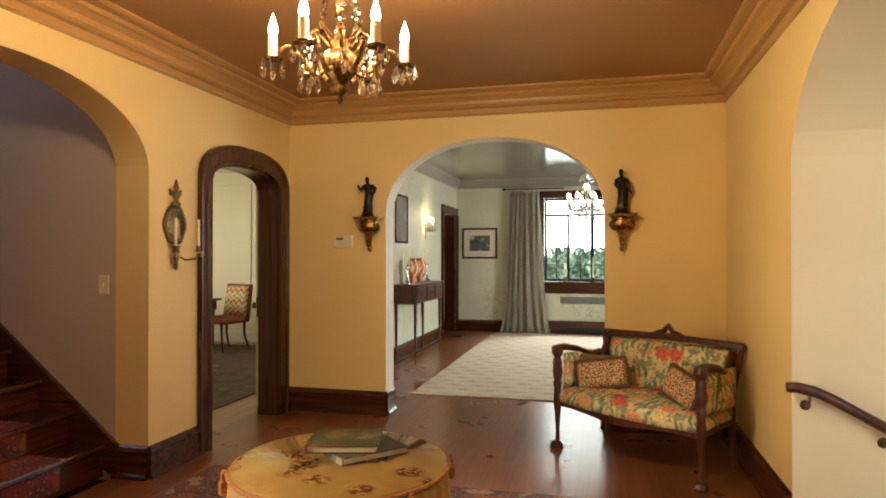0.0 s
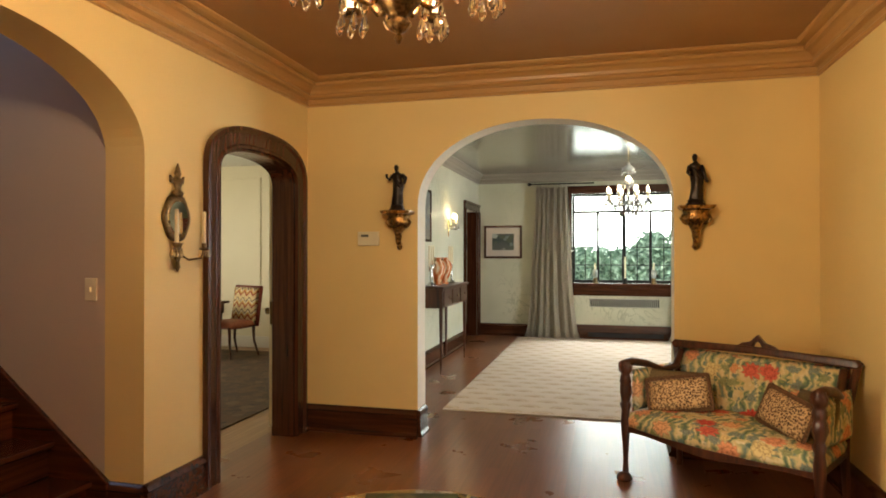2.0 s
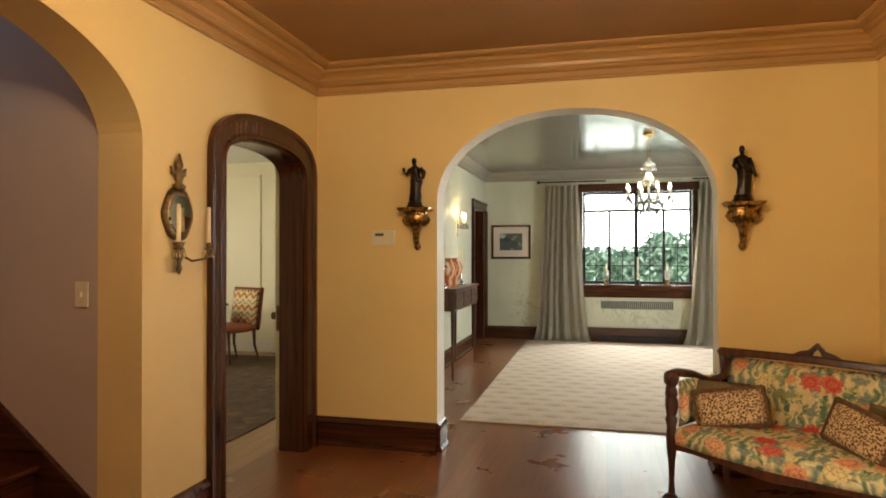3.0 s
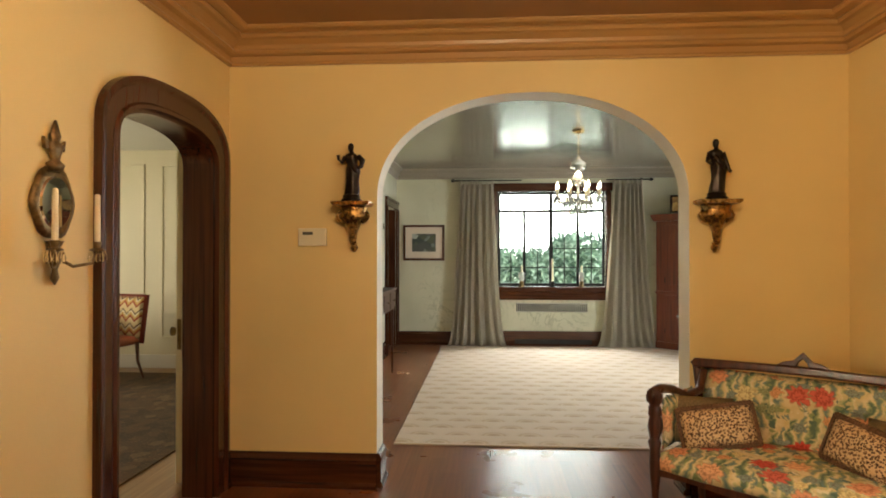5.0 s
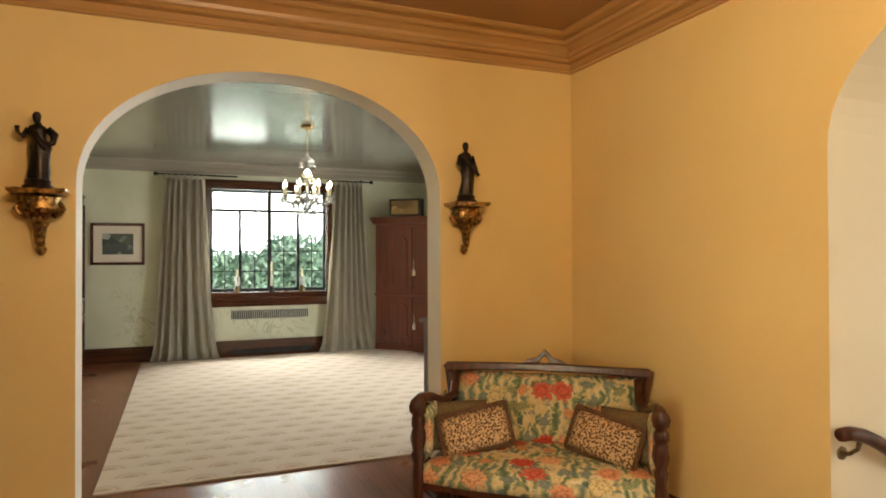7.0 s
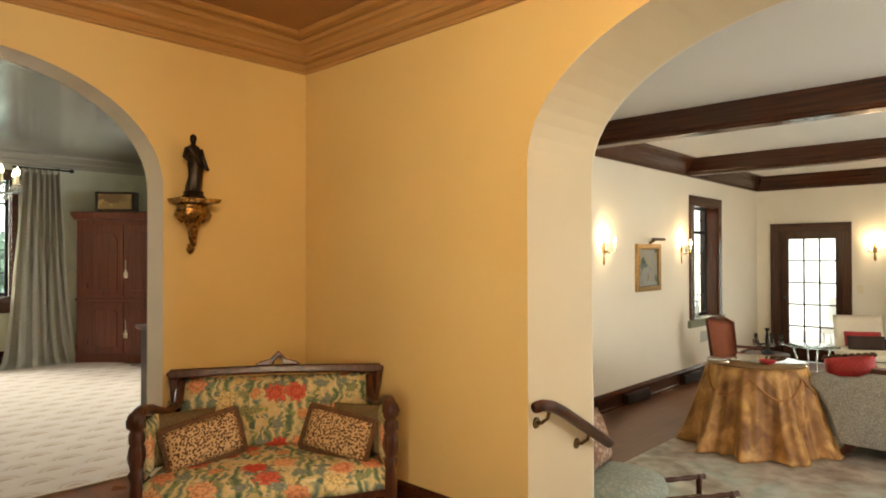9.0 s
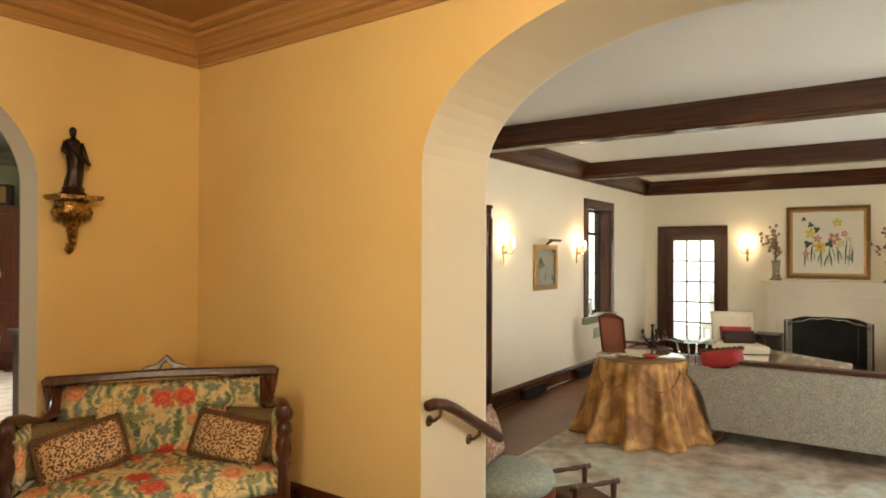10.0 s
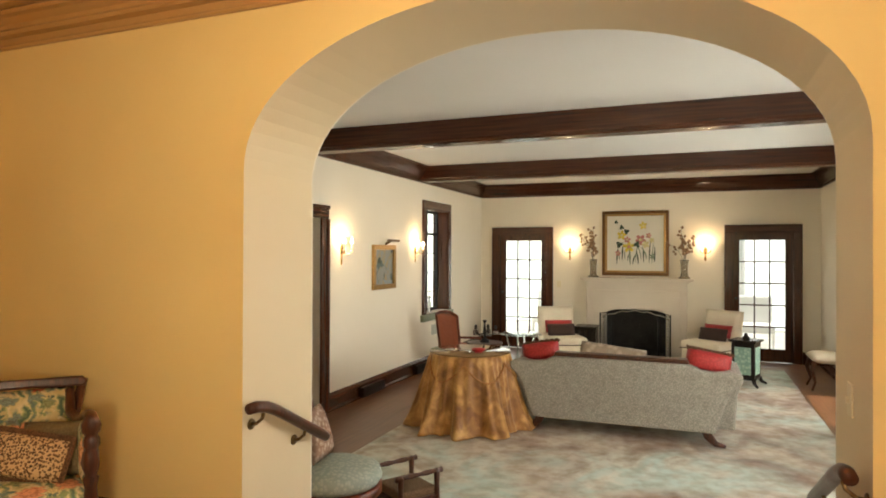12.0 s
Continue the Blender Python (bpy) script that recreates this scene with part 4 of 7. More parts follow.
def mirror_sconce(m):
    th = thing("mirror_sconce", "antique brass oval mirror sconce with candle arms", "wall sconce", m)
    part("backplate", lathe([(0.085, 0), (0.09, 0.012), (0.072, 0.02)], 32, m=pose(0, 0, 0, 90, 0, 0) @ Matrix.Diagonal((1.25, 1.45, 1, 1)), wobble=lambda a, z: 1 + 0.035 * math.cos(26 * a)), AGED_BRASS, th, "beaded oval brass rim", True)
    part("mirror_glass", lathe([(0.066, 0.018), (0.06, 0.026), (0.002, 0.027)], 32, m=pose(0, 0, 0, 90, 0, 0) @ Matrix.Diagonal((1.25, 1.45, 1, 1))), MIRROR, th, "bevelled oval mirror")
    part("urn_finial", lathe([(0.03, 0.11), (0.045, 0.135), (0.02, 0.15), (0.03, 0.18), (0.042, 0.2), (0.018, 0.215), (0.026, 0.235), (0.006, 0.29)], 12, m=pose(0, -0.018, 0) @ Matrix.Diagonal((1, 0.5, 1, 1))), AGED_BRASS, th, "", True)
    part("crown", slab([(-0.05, 0.185), (-0.055, 0.225), (-0.03, 0.205), (0, 0.235), (0.03, 0.205), (0.055, 0.225), (0.05, 0.185)], -0.02, -0.004, 0.003), AGED_BRASS, th)
    part("lower_drop", lathe([(0.003, -0.29), (0.02, -0.265), (0.012, -0.235), (0.03, -0.2), (0.022, -0.16), (0.04, -0.135)], 12, m=pose(0, -0.018, 0) @ Matrix.Diagonal((1, 0.6, 1, 1))), AGED_BRASS, th, "", True)
    for s in (-1, 1):
        arm = part("candle_arm", tube([(0, -0.02, -0.19), (s * 0.05, -0.05, -0.225), (s * 0.10, -0.09, -0.215), (s * 0.115, -0.10, -0.17)], 0.006, 8), AGED_BRASS, th, "", True)
        part("drip_pan", lathe([(0.006, -0.01), (0.028, 0), (0.012, 0.006), (0.015, 0.03)], 12, m=pose(s * 0.115, -0.10, -0.165)), AGED_BRASS, arm)
        part("candle", lathe([(0.011, 0.02), (0.010, 0.2), (0.003, 0.205)], 10, m=pose(s * 0.115, -0.10, -0.165)), IVORY, arm, "unlit cream candle")
        drops = bmesh.new()
        for j in range(5):
            crystal(0.008, 0.045, drops, pose(s * 0.115 + 0.026 * math.cos(j * 1.257), -0.10 + 0.026 * math.sin(j * 1.257), -0.212))
        tagged(part("crystal_drop", drops, CRYSTAL, arm), kind="stuff")


AGED_BRASS = plain("aged brass", (0.26, 0.17, 0.07), 0.4, 0.85, 60, 0.4)
mirror_sconce(pose(HL, 3.585, 1.545, 0, 0, 90))


# arched casing, jambs and open leaf of the study doorway
def arched_casing(name, y0, y1, w, spring, rise, power, x0, x1, mat):
    bm = bmesh.new()
    n = 40
    inner, outer = [], []
    for k in range(n + 1):
        c = math.cos(math.pi * k / n)
        ui = (y0 + y1) / 2 - (y1 - y0) / 2 * c
        uo = (y0 + y1) / 2 - ((y1 - y0) / 2 + w) * c
        inner.append((ui, arch(ui, y0, y1, spring, rise, power)))
        outer.append((uo, arch(uo, y0 - w, y1 + w, spring + 0.02, rise + w - 0.02, power)))
    inner = [(y0, 0.0)] + inner + [(y1, 0.0)]
    outer = [(y0 - w, 0.0)] + outer + [(y1 + w, 0.0)]
    prof = [(0.0, 0.0), (0.0, 1.0), (0.12, 1.0), (0.2, 0.65), (0.7, 0.8), (0.82, 1.35), (1.0, 1.3), (1.0, 0.0)]
    rows = []
    for (a, za), (b, zb) in zip(inner, outer):
        rows.append([bm.verts.new((x0 + (x1 - x0) * d, a + (b - a) * k, za + (zb - za) * k)) for k, d in prof])
    for p, q in zip(rows, rows[1:]):
        for k in range(len(prof)):
            bm.faces.new((p[k], p[(k + 1) % len(prof)], q[(k + 1) % len(prof)], q[k]))
    return structure(name, bm, mat, "dark stained arched wooden door casing", "door casing")


arched_casing("trim_study_door", 3.965, 4.935, 0.135, 1.84, 0.19, 2.6, HL, HL + 0.028, WOOD)
jb = bmesh.new()
pts = [(3.965, 0.0)] + [(4.45 - 0.485 * math.cos(math.pi * k / 30), arch(4.45 - 0.485 * math.cos(math.pi * k / 30), 3.965, 4.935, 1.84, 0.19, 2.6)) for k in range(31)] + [(4.935, 0.0)]
for (a, za), (b, zb) in zip(pts, pts[1:]):
    jb.faces.new([jb.verts.new(c) for c in ((HL + 0.001, a, za), (HL + 0.001, b, zb), (-2.84, b, zb), (-2.84, a, za))])
bmesh.ops.remove_doubles(jb, verts=jb.verts, dist=1e-5)
bmesh.ops.solidify(jb, geom=jb.faces[:], thickness=0.02)
structure("jamb_study_door", jb, WOOD, "dark stained wooden door jamb", "door jamb")
door = thing("door_study", "cream painted door folded back against the study wall", "door", pose(-2.97, 5.10, 0), kind="structure")
part("leaf", box(0, 0.04, 0, 0.80, 0.01, 1.98, 0.003), STUDY_PAINT, door)
part("latch_plate", box(0.008, 0.032, -0.003, -0.0001, 0.80, 0.98, 0.001), AGED_BRASS, door, "dark brass latch plate")
part("handle", lathe([(0.012, 0), (0.012, 0.03), (0.026, 0.04), (0.028, 0.055), (0.01, 0.065)], 12, m=pose(0, 0.06, 0.9, 0, -90, 0)), AGED_BRASS, door, "small brass knob")

# stair runner and light switches
for i in range(9):
    x, z = -2.97 - RUN * i, 0.2 + RISE * i
    part("carpet_tread", box(x - RUN + 0.004, x + 0.028, 1.75, 3.02, z + 0.001, z + 0.011, 0.004), STAIR_RUNNER, st, "red oriental stair runner")
    part("carpet_riser", box(x - 0.014, x - 0.004, 1.75, 3.02, z - RISE + 0.012, z - 0.03), STAIR_RUNNER, st, "red oriental stair runner")


def switch(m, label):
    s = thing("light_switch", label, "light switch", m)
    part("plate", box(-0.036, 0.036, -0.007, 0, -0.058, 0.058, 0.003), PLASTIC, s)
    part("toggle", box(-0.006, 0.006, -0.018, -0.006, -0.012, 0.012, 0.002), PLASTIC, s)


switch(pose(-2.985, 3.356, 1.17), "ivory light switch plate beside the stairs")
switch(pose(1.17, 1.098, 0.90, 0, 0, 180), "ivory light switch plate inside the arch")


def handrail(m):
    r = thing("handrail", "polished dark wooden handrail on brass brackets", "handrail", m, "arch handrails")
    part("rail", tube([(0.0, -0.068, 0.755), (0.05, -0.068, 0.755), (0.12, -0.068, 0.74), (0.2, -0.068, 0.705), (0.62, -0.068, 0.475)], [0.024, 0.026, 0.026, 0.026, 0.026], 12), MAHOGANY, r, "", True)
    for x, z in ((0.1, 0.735), (0.43, 0.575)):
        b = part("rail_bracket", tube([(x, 0, z - 0.075), (x, -0.03, z - 0.07), (x, -0.062, z - 0.045), (x, -0.068, z - 0.02)], [0.010, 0.008, 0.007, 0.009], 8), AGED_BRASS, r, "", True)
        part("wall_rose", lathe([(0.026, 0), (0.024, 0.006), (0.01, 0.01)], 12, m=pose(x, 0, z - 0.075, 90, 0, 0)), AGED_BRASS, b)


handrail(pose(0.84, 3.47, -0.03))
mir = handrail(pose(0.84, 1.098, -0.03) @ Matrix.Diagonal((1, -1, 1, 1)))


# ---- dining room ----
SLAT = plain("pale metal slats", (0.50, 0.50, 0.42), 0.45, 0.2, 30, 0.85)
BRONZE_WOOD = timber("ebonised wood", (0.010, 0.007, 0.006), (0.028, 0.016, 0.011), 0.25)
def casement(name, label, m, w, h, cols, rows, transom, sub=2):
    """A steel window: heavy bars round each light, thin leads inside; origin at the lower left corner, facing -y."""
    th = thing(name, label, "window", m, kind="structure")
    bars = [(0, 0.04, 0, h), (w - 0.04, w, 0, h), (0.04, w - 0.04, 0, 0.045), (0.04, w - 0.04, h - 0.04, h)]
    for x0, x1, z0, z1 in bars:
        part("window_frame", box(x0, x1, -0.02, 0.02, z0, z1, 0.003), IRON, th)
    for k in range(1, cols):
        x = w * k / cols
        part("mullion", box(x - (0.028 if k == cols // 2 else 0.02), x + (0.028 if k == cols // 2 else 0.02), -0.02, 0.02, 0.045, h - 0.04 if k == cols // 2 else transom, 0.003), IRON, th)
    if transom < h:
        part("transom", box(0.028, w - 0.028, -0.019, 0.021, transom - 0.02, transom + 0.02, 0.003), IRON, th)
    lead = bmesh.new()
    for k in range(cols * sub):
        if k % sub:
            x = w * k / (cols * sub)
            box(x - 0.006, x + 0.006, -0.006, 0.006, 0.045, h - 0.04, 0, lead)
    for k in range(1, rows):
        z = transom * k / rows
        box(0.028, w - 0.028, -0.005, 0.005, z - 0.006, z + 0.006, 0, lead)
    box(0.028, w - 0.028, -0.005, 0.005, (h + transom) / 2 - 0.004, (h + transom) / 2 + 0.004, 0, lead)
    part("glazing_bars", lead, IRON, th, "thin dark glazing bars")
    g = part("pane", box(0.02, w - 0.02, -0.002, 0.002, 0.02, h - 0.02), GLASS, th, "clear window glass")
    g.visible_shadow = False
    return th


win = casement("window_1", "wide black steel casement window with small panes", pose(-0.97, DY1 + 0.14, 0.88), 1.61, 1.43, 4, 4, 1.14)
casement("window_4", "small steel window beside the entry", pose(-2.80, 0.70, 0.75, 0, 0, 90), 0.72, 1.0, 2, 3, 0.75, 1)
tr = bmesh.new()
box(-1.06, 0.73, DY1 - 0.025, DY1 + 0.28, 0.80, 0.875, 0.006, tr)
box(-1.04, 0.71, DY1 - 0.02, DY1 - 0.001, 0.68, 0.80, 0.004, tr)
box(-1.06, 0.73, DY1 - 0.03, DY1 + 0.12, 2.31, 2.43, 0.006, tr)
box(-1.04, -0.972, DY1 - 0.022, DY1 + 0.12, 0.876, 2.309, 0.004, tr)
box(0.642, 0.71, DY1 - 0.022, DY1 + 0.12, 0.876, 2.309, 0.004, tr)
structure("trim_dining_window", tr, WOOD_X, "dark stained window casing and sill", "window casing")
th = thing("radiator_panel", "dark wooden heater base with a slot under the window", "heater panel")
part("panel", pierced("y", DY1 - 0.06, DY1 - 0.002, -1.0, 0.66, 0.0, 0.22, [(-0.72, 0.42, 0.03, 0.10)]), WOOD_X, th)
part("slot_backing", box(-0.73, 0.43, DY1 - 0.02, DY1 - 0.012, 0.02, 0.11), SOOT, th)
th = thing("wall_vent", "pale metal wall vent with upright slats", "vent", pose(-0.694, DY1, 0.50))
part("backing", box(0.0, 1.05, -0.004, -0.001, 0, 0.135), IRON, th)
for k in range(36):
    part("slat", box(0.012 + k * 0.0288, 0.024 + k * 0.0288, -0.014, -0.0041, 0.0101, 0.1249), SLAT, th)
for z in (0.0, 0.125):
    part("frame", box(0, 1.05, -0.016, -0.001, z, z + 0.010, 0.002), SLAT, th)


def curtain(m, w_top, w_bot, h, label, seed):
    th = thing("curtain", label, "curtain", m, "dining room curtains")
    rnd = random.Random(seed)
    ph = [rnd.uniform(0, 6) for _ in range(3)]
    bm = bmesh.new()
    nx, nz = 90, 26
    grid = []
    for j in range(nz + 1):
        v = j / nz
        w = w_bot + (w_top - w_bot) * v ** 0.55
        row = []
        for i in range(nx + 1):
            u = i / nx - 0.5
            fold = math.sin(u * 40 + ph[0] + 1.3 * math.sin(u * 7 + ph[2]) + 0.9 * math.sin(v * 3)) * 0.034 + math.sin(u * 21 + ph[1] + v) * 0.02 * (1.2 - v)
            flare = 0.05 * max(0.0, 0.12 - v) / 0.12
            row.append(bm.verts.new((u * w + 0.006 * math.sin(v * 9 + i), fold - flare, v * h)))
        grid.append(row)
    for a, b in zip(grid, grid[1:]):
        for i in range(nx):
            bm.faces.new((a[i], a[i + 1], b[i + 1], b[i]))
    bmesh.ops.solidify(bm, geom=bm.faces[:], thickness=0.004)
    part("drape", bm, LINEN, th, "", True)
    for k in range(7):
        x = (k / 6 - 0.5) * w_top * 0.94
        part("tab", tube([(x, -0.016, h - 0.02), (x, -0.022, h + 0.03), (x, 0, h + 0.05), (x, 0.022, h + 0.03), (x, 0.016, h - 0.02)], 0.011, 6), LINEN, th)
    return th


curtain(pose(-1.28, DY1 - 0.12, 0.012), 0.50, 0.86, 2.40, "grey taupe silk curtain hanging beside the window", 3)
curtain(pose(0.93, DY1 - 0.12, 0.012), 0.42, 0.92, 2.40, "grey taupe silk curtain drawn to the cabinet side", 5)
th = thing("curtain_rod", "black iron curtain rod with small finials", "curtain rod")
for x0, x1 in ((-1.62, -0.62), (0.62, 1.25)):
    part("rod", tube([(x0, DY1 - 0.12, 2.462), (x1, DY1 - 0.12, 2.462)], 0.011, 8), IRON, th)
    part("finial", lathe([(0.010, -0.01), (0.026, 0.01), (0.022, 0.035), (0.004, 0.05)], 10, m=pose(x0 if x0 < 0 else x1, DY1 - 0.12, 2.462, 0, -90 if x0 < 0 else 90, 0)), IRON, th)
    part("rod_bracket", tube([((x0 + x1) / 2 + 0.2, DY1, 2.49), ((x0 + x1) / 2 + 0.2, DY1 - 0.12, 2.476)], 0.007, 6), IRON, th)

tagged(part("rug", box(-1.80, 1.72, 5.97, 10.85, 0.001, 0.014, 0.005), DRUG), "large cream scallop-patterned carpet in the dining room", "rug")


def picture(m, w, h, frame_w, frame_mat, art, label, mat_w=0.0, depth=0.025, group=""):
    """A framed picture whose centre hangs at m, facing -y."""
    th = thing("picture", label, "picture", m, group)
    for x0, x1, z0, z1 in ((-w / 2, w / 2, h / 2 - frame_w, h / 2), (-w / 2, w / 2, -h / 2, -h / 2 + frame_w), (-w / 2, -w / 2 + frame_w, -h / 2 + frame_w, h / 2 - frame_w), (w / 2 - frame_w, w / 2, -h / 2 + frame_w, h / 2 - frame_w)):
        part("frame", box(x0, x1, -depth, -0.001, z0, z1, 0.005), frame_mat, th)
    iw, ih = w / 2 - frame_w, h / 2 - frame_w
    if mat_w:
        part("mount", box(-iw, iw, -0.010, -0.002, -ih, ih), PAPER_MOUNT, th, "pale paper mount")
    part("artwork", box(-iw + mat_w, iw - mat_w, -0.0125, -0.0105, -ih + mat_w, ih - mat_w) if mat_w else box(-iw, iw, -0.0125, -0.004, -ih, ih), art, th)
    return th


PAPER_MOUNT = plain("mount board", (0.74, 0.64, 0.52), 0.8, 0, 40, 0.95)
LAKE = art_mat("landscape print", [(0.05, 0.07, 0.06), (0.25, 0.30, 0.28), (0.10, 0.12, 0.07), (0.42, 0.45, 0.40)], 9, (0.08, 0.09, 0.08))
picture(pose(-2.086, DY1, 1.54), 0.63, 0.54, 0.035, WOOD, LAKE, "landscape print in a wide pale mount and brown frame", 0.10)
picture(pose(DX0, 7.8, 1.80, 0, 0, 90), 0.5, 0.62, 0.03, WOOD, art_mat("dim print", [(0.12, 0.12, 0.10), (0.2, 0.18, 0.13)], 6, (0.15, 0.14, 0.11)), "dim print in a thin dark frame over the console")


def crystal_lamp(m, r, lights, name, label, category, top):
    """Glass chandelier: origin at its lowest drop."""
    th = thing(name, label, category, m)
    part("stem", lathe([(0.004, 0.0), (0.022, 0.03), (0.03, 0.06), (0.012, 0.1), (0.05, 0.14), (0.02, 0.17), (0.012, 0.28), (0.04, 0.33), (0.06, 0.37), (0.03, 0.41), (0.014, 0.44), (0.07, 0.48), (0.075, 0.52), (0.02, 0.56), (0.008, 0.6)], 16), FROST, th, "frosted glass stem", True)
    part("chain", tube([(0, 0, 0.58), (0, 0, top - 0.02)], 0.006, 6), BRASS, th)
    part("canopy", lathe([(0.05, top - 0.035), (0.065, top - 0.02), (0.06, top)], 16), BRASS, th, "", True)
    crown = bmesh.new()
    for k in range(12):
        a = k * math.pi / 6
        crystal(0.011, 0.06, crown, pose(0.072 * math.cos(a), 0.072 * math.sin(a), 0.44))
    part("crystal_crown", crown, CRYSTAL, th, "ring of crystal drops")
    for rr, zz, n in ((0.15, 0.045, 16), (0.09, -0.02, 12), (0.10, 0.27, 12)):
        part("tier_rim", lathe([(rr - 0.012, zz + 0.062), (rr + 0.004, zz + 0.066), (rr - 0.012, zz + 0.070)], 24), FROST, th)
        tier = bmesh.new()
        for k in range(n):
            a = 2 * math.pi * k / n
            crystal(0.012, 0.065, tier, pose(rr * math.cos(a), rr * math.sin(a), zz))
        tagged(part("crystal_tier", tier, CRYSTAL, th, "hanging ring of crystal drops"), kind="stuff")
    for k in range(lights):
        a = 2 * math.pi * k / lights + 0.3
        c, s = math.cos(a), math.sin(a)
        arm = part("arm", tube([(0.02 * c, 0.02 * s, 0.15), (r * 0.5 * c, r * 0.5 * s, 0.09), (r * 0.9 * c, r * 0.9 * s, 0.11), (r * c, r * s, 0.16)], 0.008, 8), FROST, th, "", True)
        part("drip_pan", lathe([(0.006, 0.155), (0.04, 0.165), (0.012, 0.175)], 12, m=pose(r * c, r * s, 0)), FROST, arm)
        part("candle", lathe([(0.012, 0.17), (0.012, 0.25)], 10, m=pose(r * c, r * s, 0)), IVORY, arm)
        f = flame(0.07, 0.016)
        bmesh.ops.transform(f, matrix=pose(r * c, r * s, 0.25), verts=f.verts)
        part("bulb", f, BULB, arm, "glowing flame-shaped bulb", True)
        drops = bmesh.new()
        for j in range(6):
            crystal(0.010, 0.055, drops, pose(r * c + 0.036 * math.cos(j * 1.047), r * s + 0.036 * math.sin(j * 1.047), 0.105))
        tagged(part("crystal_drop", drops, CRYSTAL, arm), kind="stuff")
    return th


FROST = Mat("frosted glass", (0.9, 0.9, 0.86), 0.25).glass(0.6).m
crystal_lamp(pose(-0.19, 8.1, 1.79), 0.23, 8, "chandelier", "clear crystal chandelier with lit bulbs over the carpet", "chandelier", 2.652 - 1.79)
bulb_light("dining_chandelier_light", (-0.19, 8.1, 2.20), 4, (1, 0.75, 0.45), 0.03)


def sconce(m, label, watts, drops=False):
    th = thing("wall_sconce", label, "wall sconce", m, "lit wall sconces")
    part("backplate", lathe([(0.004, -0.16), (0.02, -0.13), (0.012, -0.06), (0.028, 0), (0.03, 0.04), (0.012, 0.08), (0.006, 0.11)], 12, m=pose(0, -0.008, 0) @ Matrix.Diagonal((1, 0.4, 1, 1))), BRASS, th, "", True)
    for s in (-1, 1):
        arm = part("arm", tube([(0, -0.015, 0.0), (s * 0.04, -0.06, -0.03), (s * 0.075, -0.09, -0.01), (s * 0.08, -0.095, 0.03)], 0.006, 8), BRASS, th, "", True)
        part("candle", lathe([(0.018, 0.03), (0.012, 0.036), (0.012, 0.085)], 10, m=pose(s * 0.08, -0.095, 0)), IVORY, arm)
        f = flame(0.075, 0.019)
        bmesh.ops.transform(f, matrix=pose(s * 0.08, -0.095, 0.085), verts=f.verts)
        part("bulb", f, BULB_DIM, arm, "glowing flame-shaped bulb", True)
        if drops:
            d = bmesh.new()
            for j in range(6):
                crystal(0.012, 0.07, d, pose(s * 0.08 + 0.035 * math.cos(j * 1.047), -0.095 + 0.035 * math.sin(j * 1.047), -0.06))
            tagged(part("crystal_drop", d, CRYSTAL, arm), kind="stuff")
    bulb_light("sconce_light", m @ Vector((0, -0.14, 0.14)), watts, (1.0, 0.70, 0.38), 0.03)


sconce(pose(DX0, 8.95, 1.73, 0, 0, 90), "crystal hung brass wall sconce with lit bulbs", 5, True)


def console(m):
    th = thing("console_table", "dark mahogany console table with drawers and tapered legs", "console table", m)
    part("top", box(-0.66, 0.66, -0.32, 0.0, 0.955, 0.98, 0.006), MAHOGANY, th)
    part("carcase", box(-0.63, 0.63, -0.30, -0.004, 0.74, 0.954, 0.004), MAHOGANY, th)
    for k in range(3):
        x = -0.41 + k * 0.41
        d = part("drawer", box(x - 0.185, x + 0.185, -0.312, -0.301, 0.765, 0.935, 0.004), MAHOGANY, th)
        part("knob", lathe([(0.006, 0), (0.007, 0.012), (0.016, 0.02), (0.012, 0.03)], 10, m=pose(x, -0.312, 0.85, 90, 0, 0)), SILVERY, d, "silver knob")
    for x in (-0.6, 0.6):
        for y in (-0.275, -0.03):
            part("leg", lathe([(0.010, 0), (0.014, 0.1), (0.026, 0.74)], 4, m=pose(x, y, 0, 0, 0, 45)), MAHOGANY, th)


console(pose(DX0 + 0.003, 8.12, 0, 0, 0, 90))


def handled_vase(m):
    th = thing("vase", "orange and cream lobed ceramic vase with gilt handles", "vase", m, "console vases")
    part("body", lathe([(0.05, 0), (0.055, 0.012), (0.04, 0.03), (0.05, 0.06), (0.085, 0.15), (0.095, 0.21), (0.075, 0.27), (0.045, 0.30), (0.05, 0.32), (0.04, 0.322)], 32, wobble=lambda a, z: 1 + 0.05 * math.cos(8 * a)), VASE, th, "", True)
    for s in (-1, 1):
        part("handle", tube([(0, s * 0.05, 0.30), (0, s * 0.10, 0.32), (0, s * 0.12, 0.27), (0, s * 0.09, 0.22)], 0.008, 8), GILT, th, "", True)


def vase_mat():
    m = Mat("orange striped glaze", (0.7, 0.3, 0.1), 0.15)
    m.colour(m.ramp(m.noise(9, 3, m.coord((1, 1, 0.5)), 1.2), (0.42, (0.58, 0.13, 0.035)), (0.52, (0.80, 0.45, 0.22)), (0.60, (0.86, 0.76, 0.56))))
    return m.m


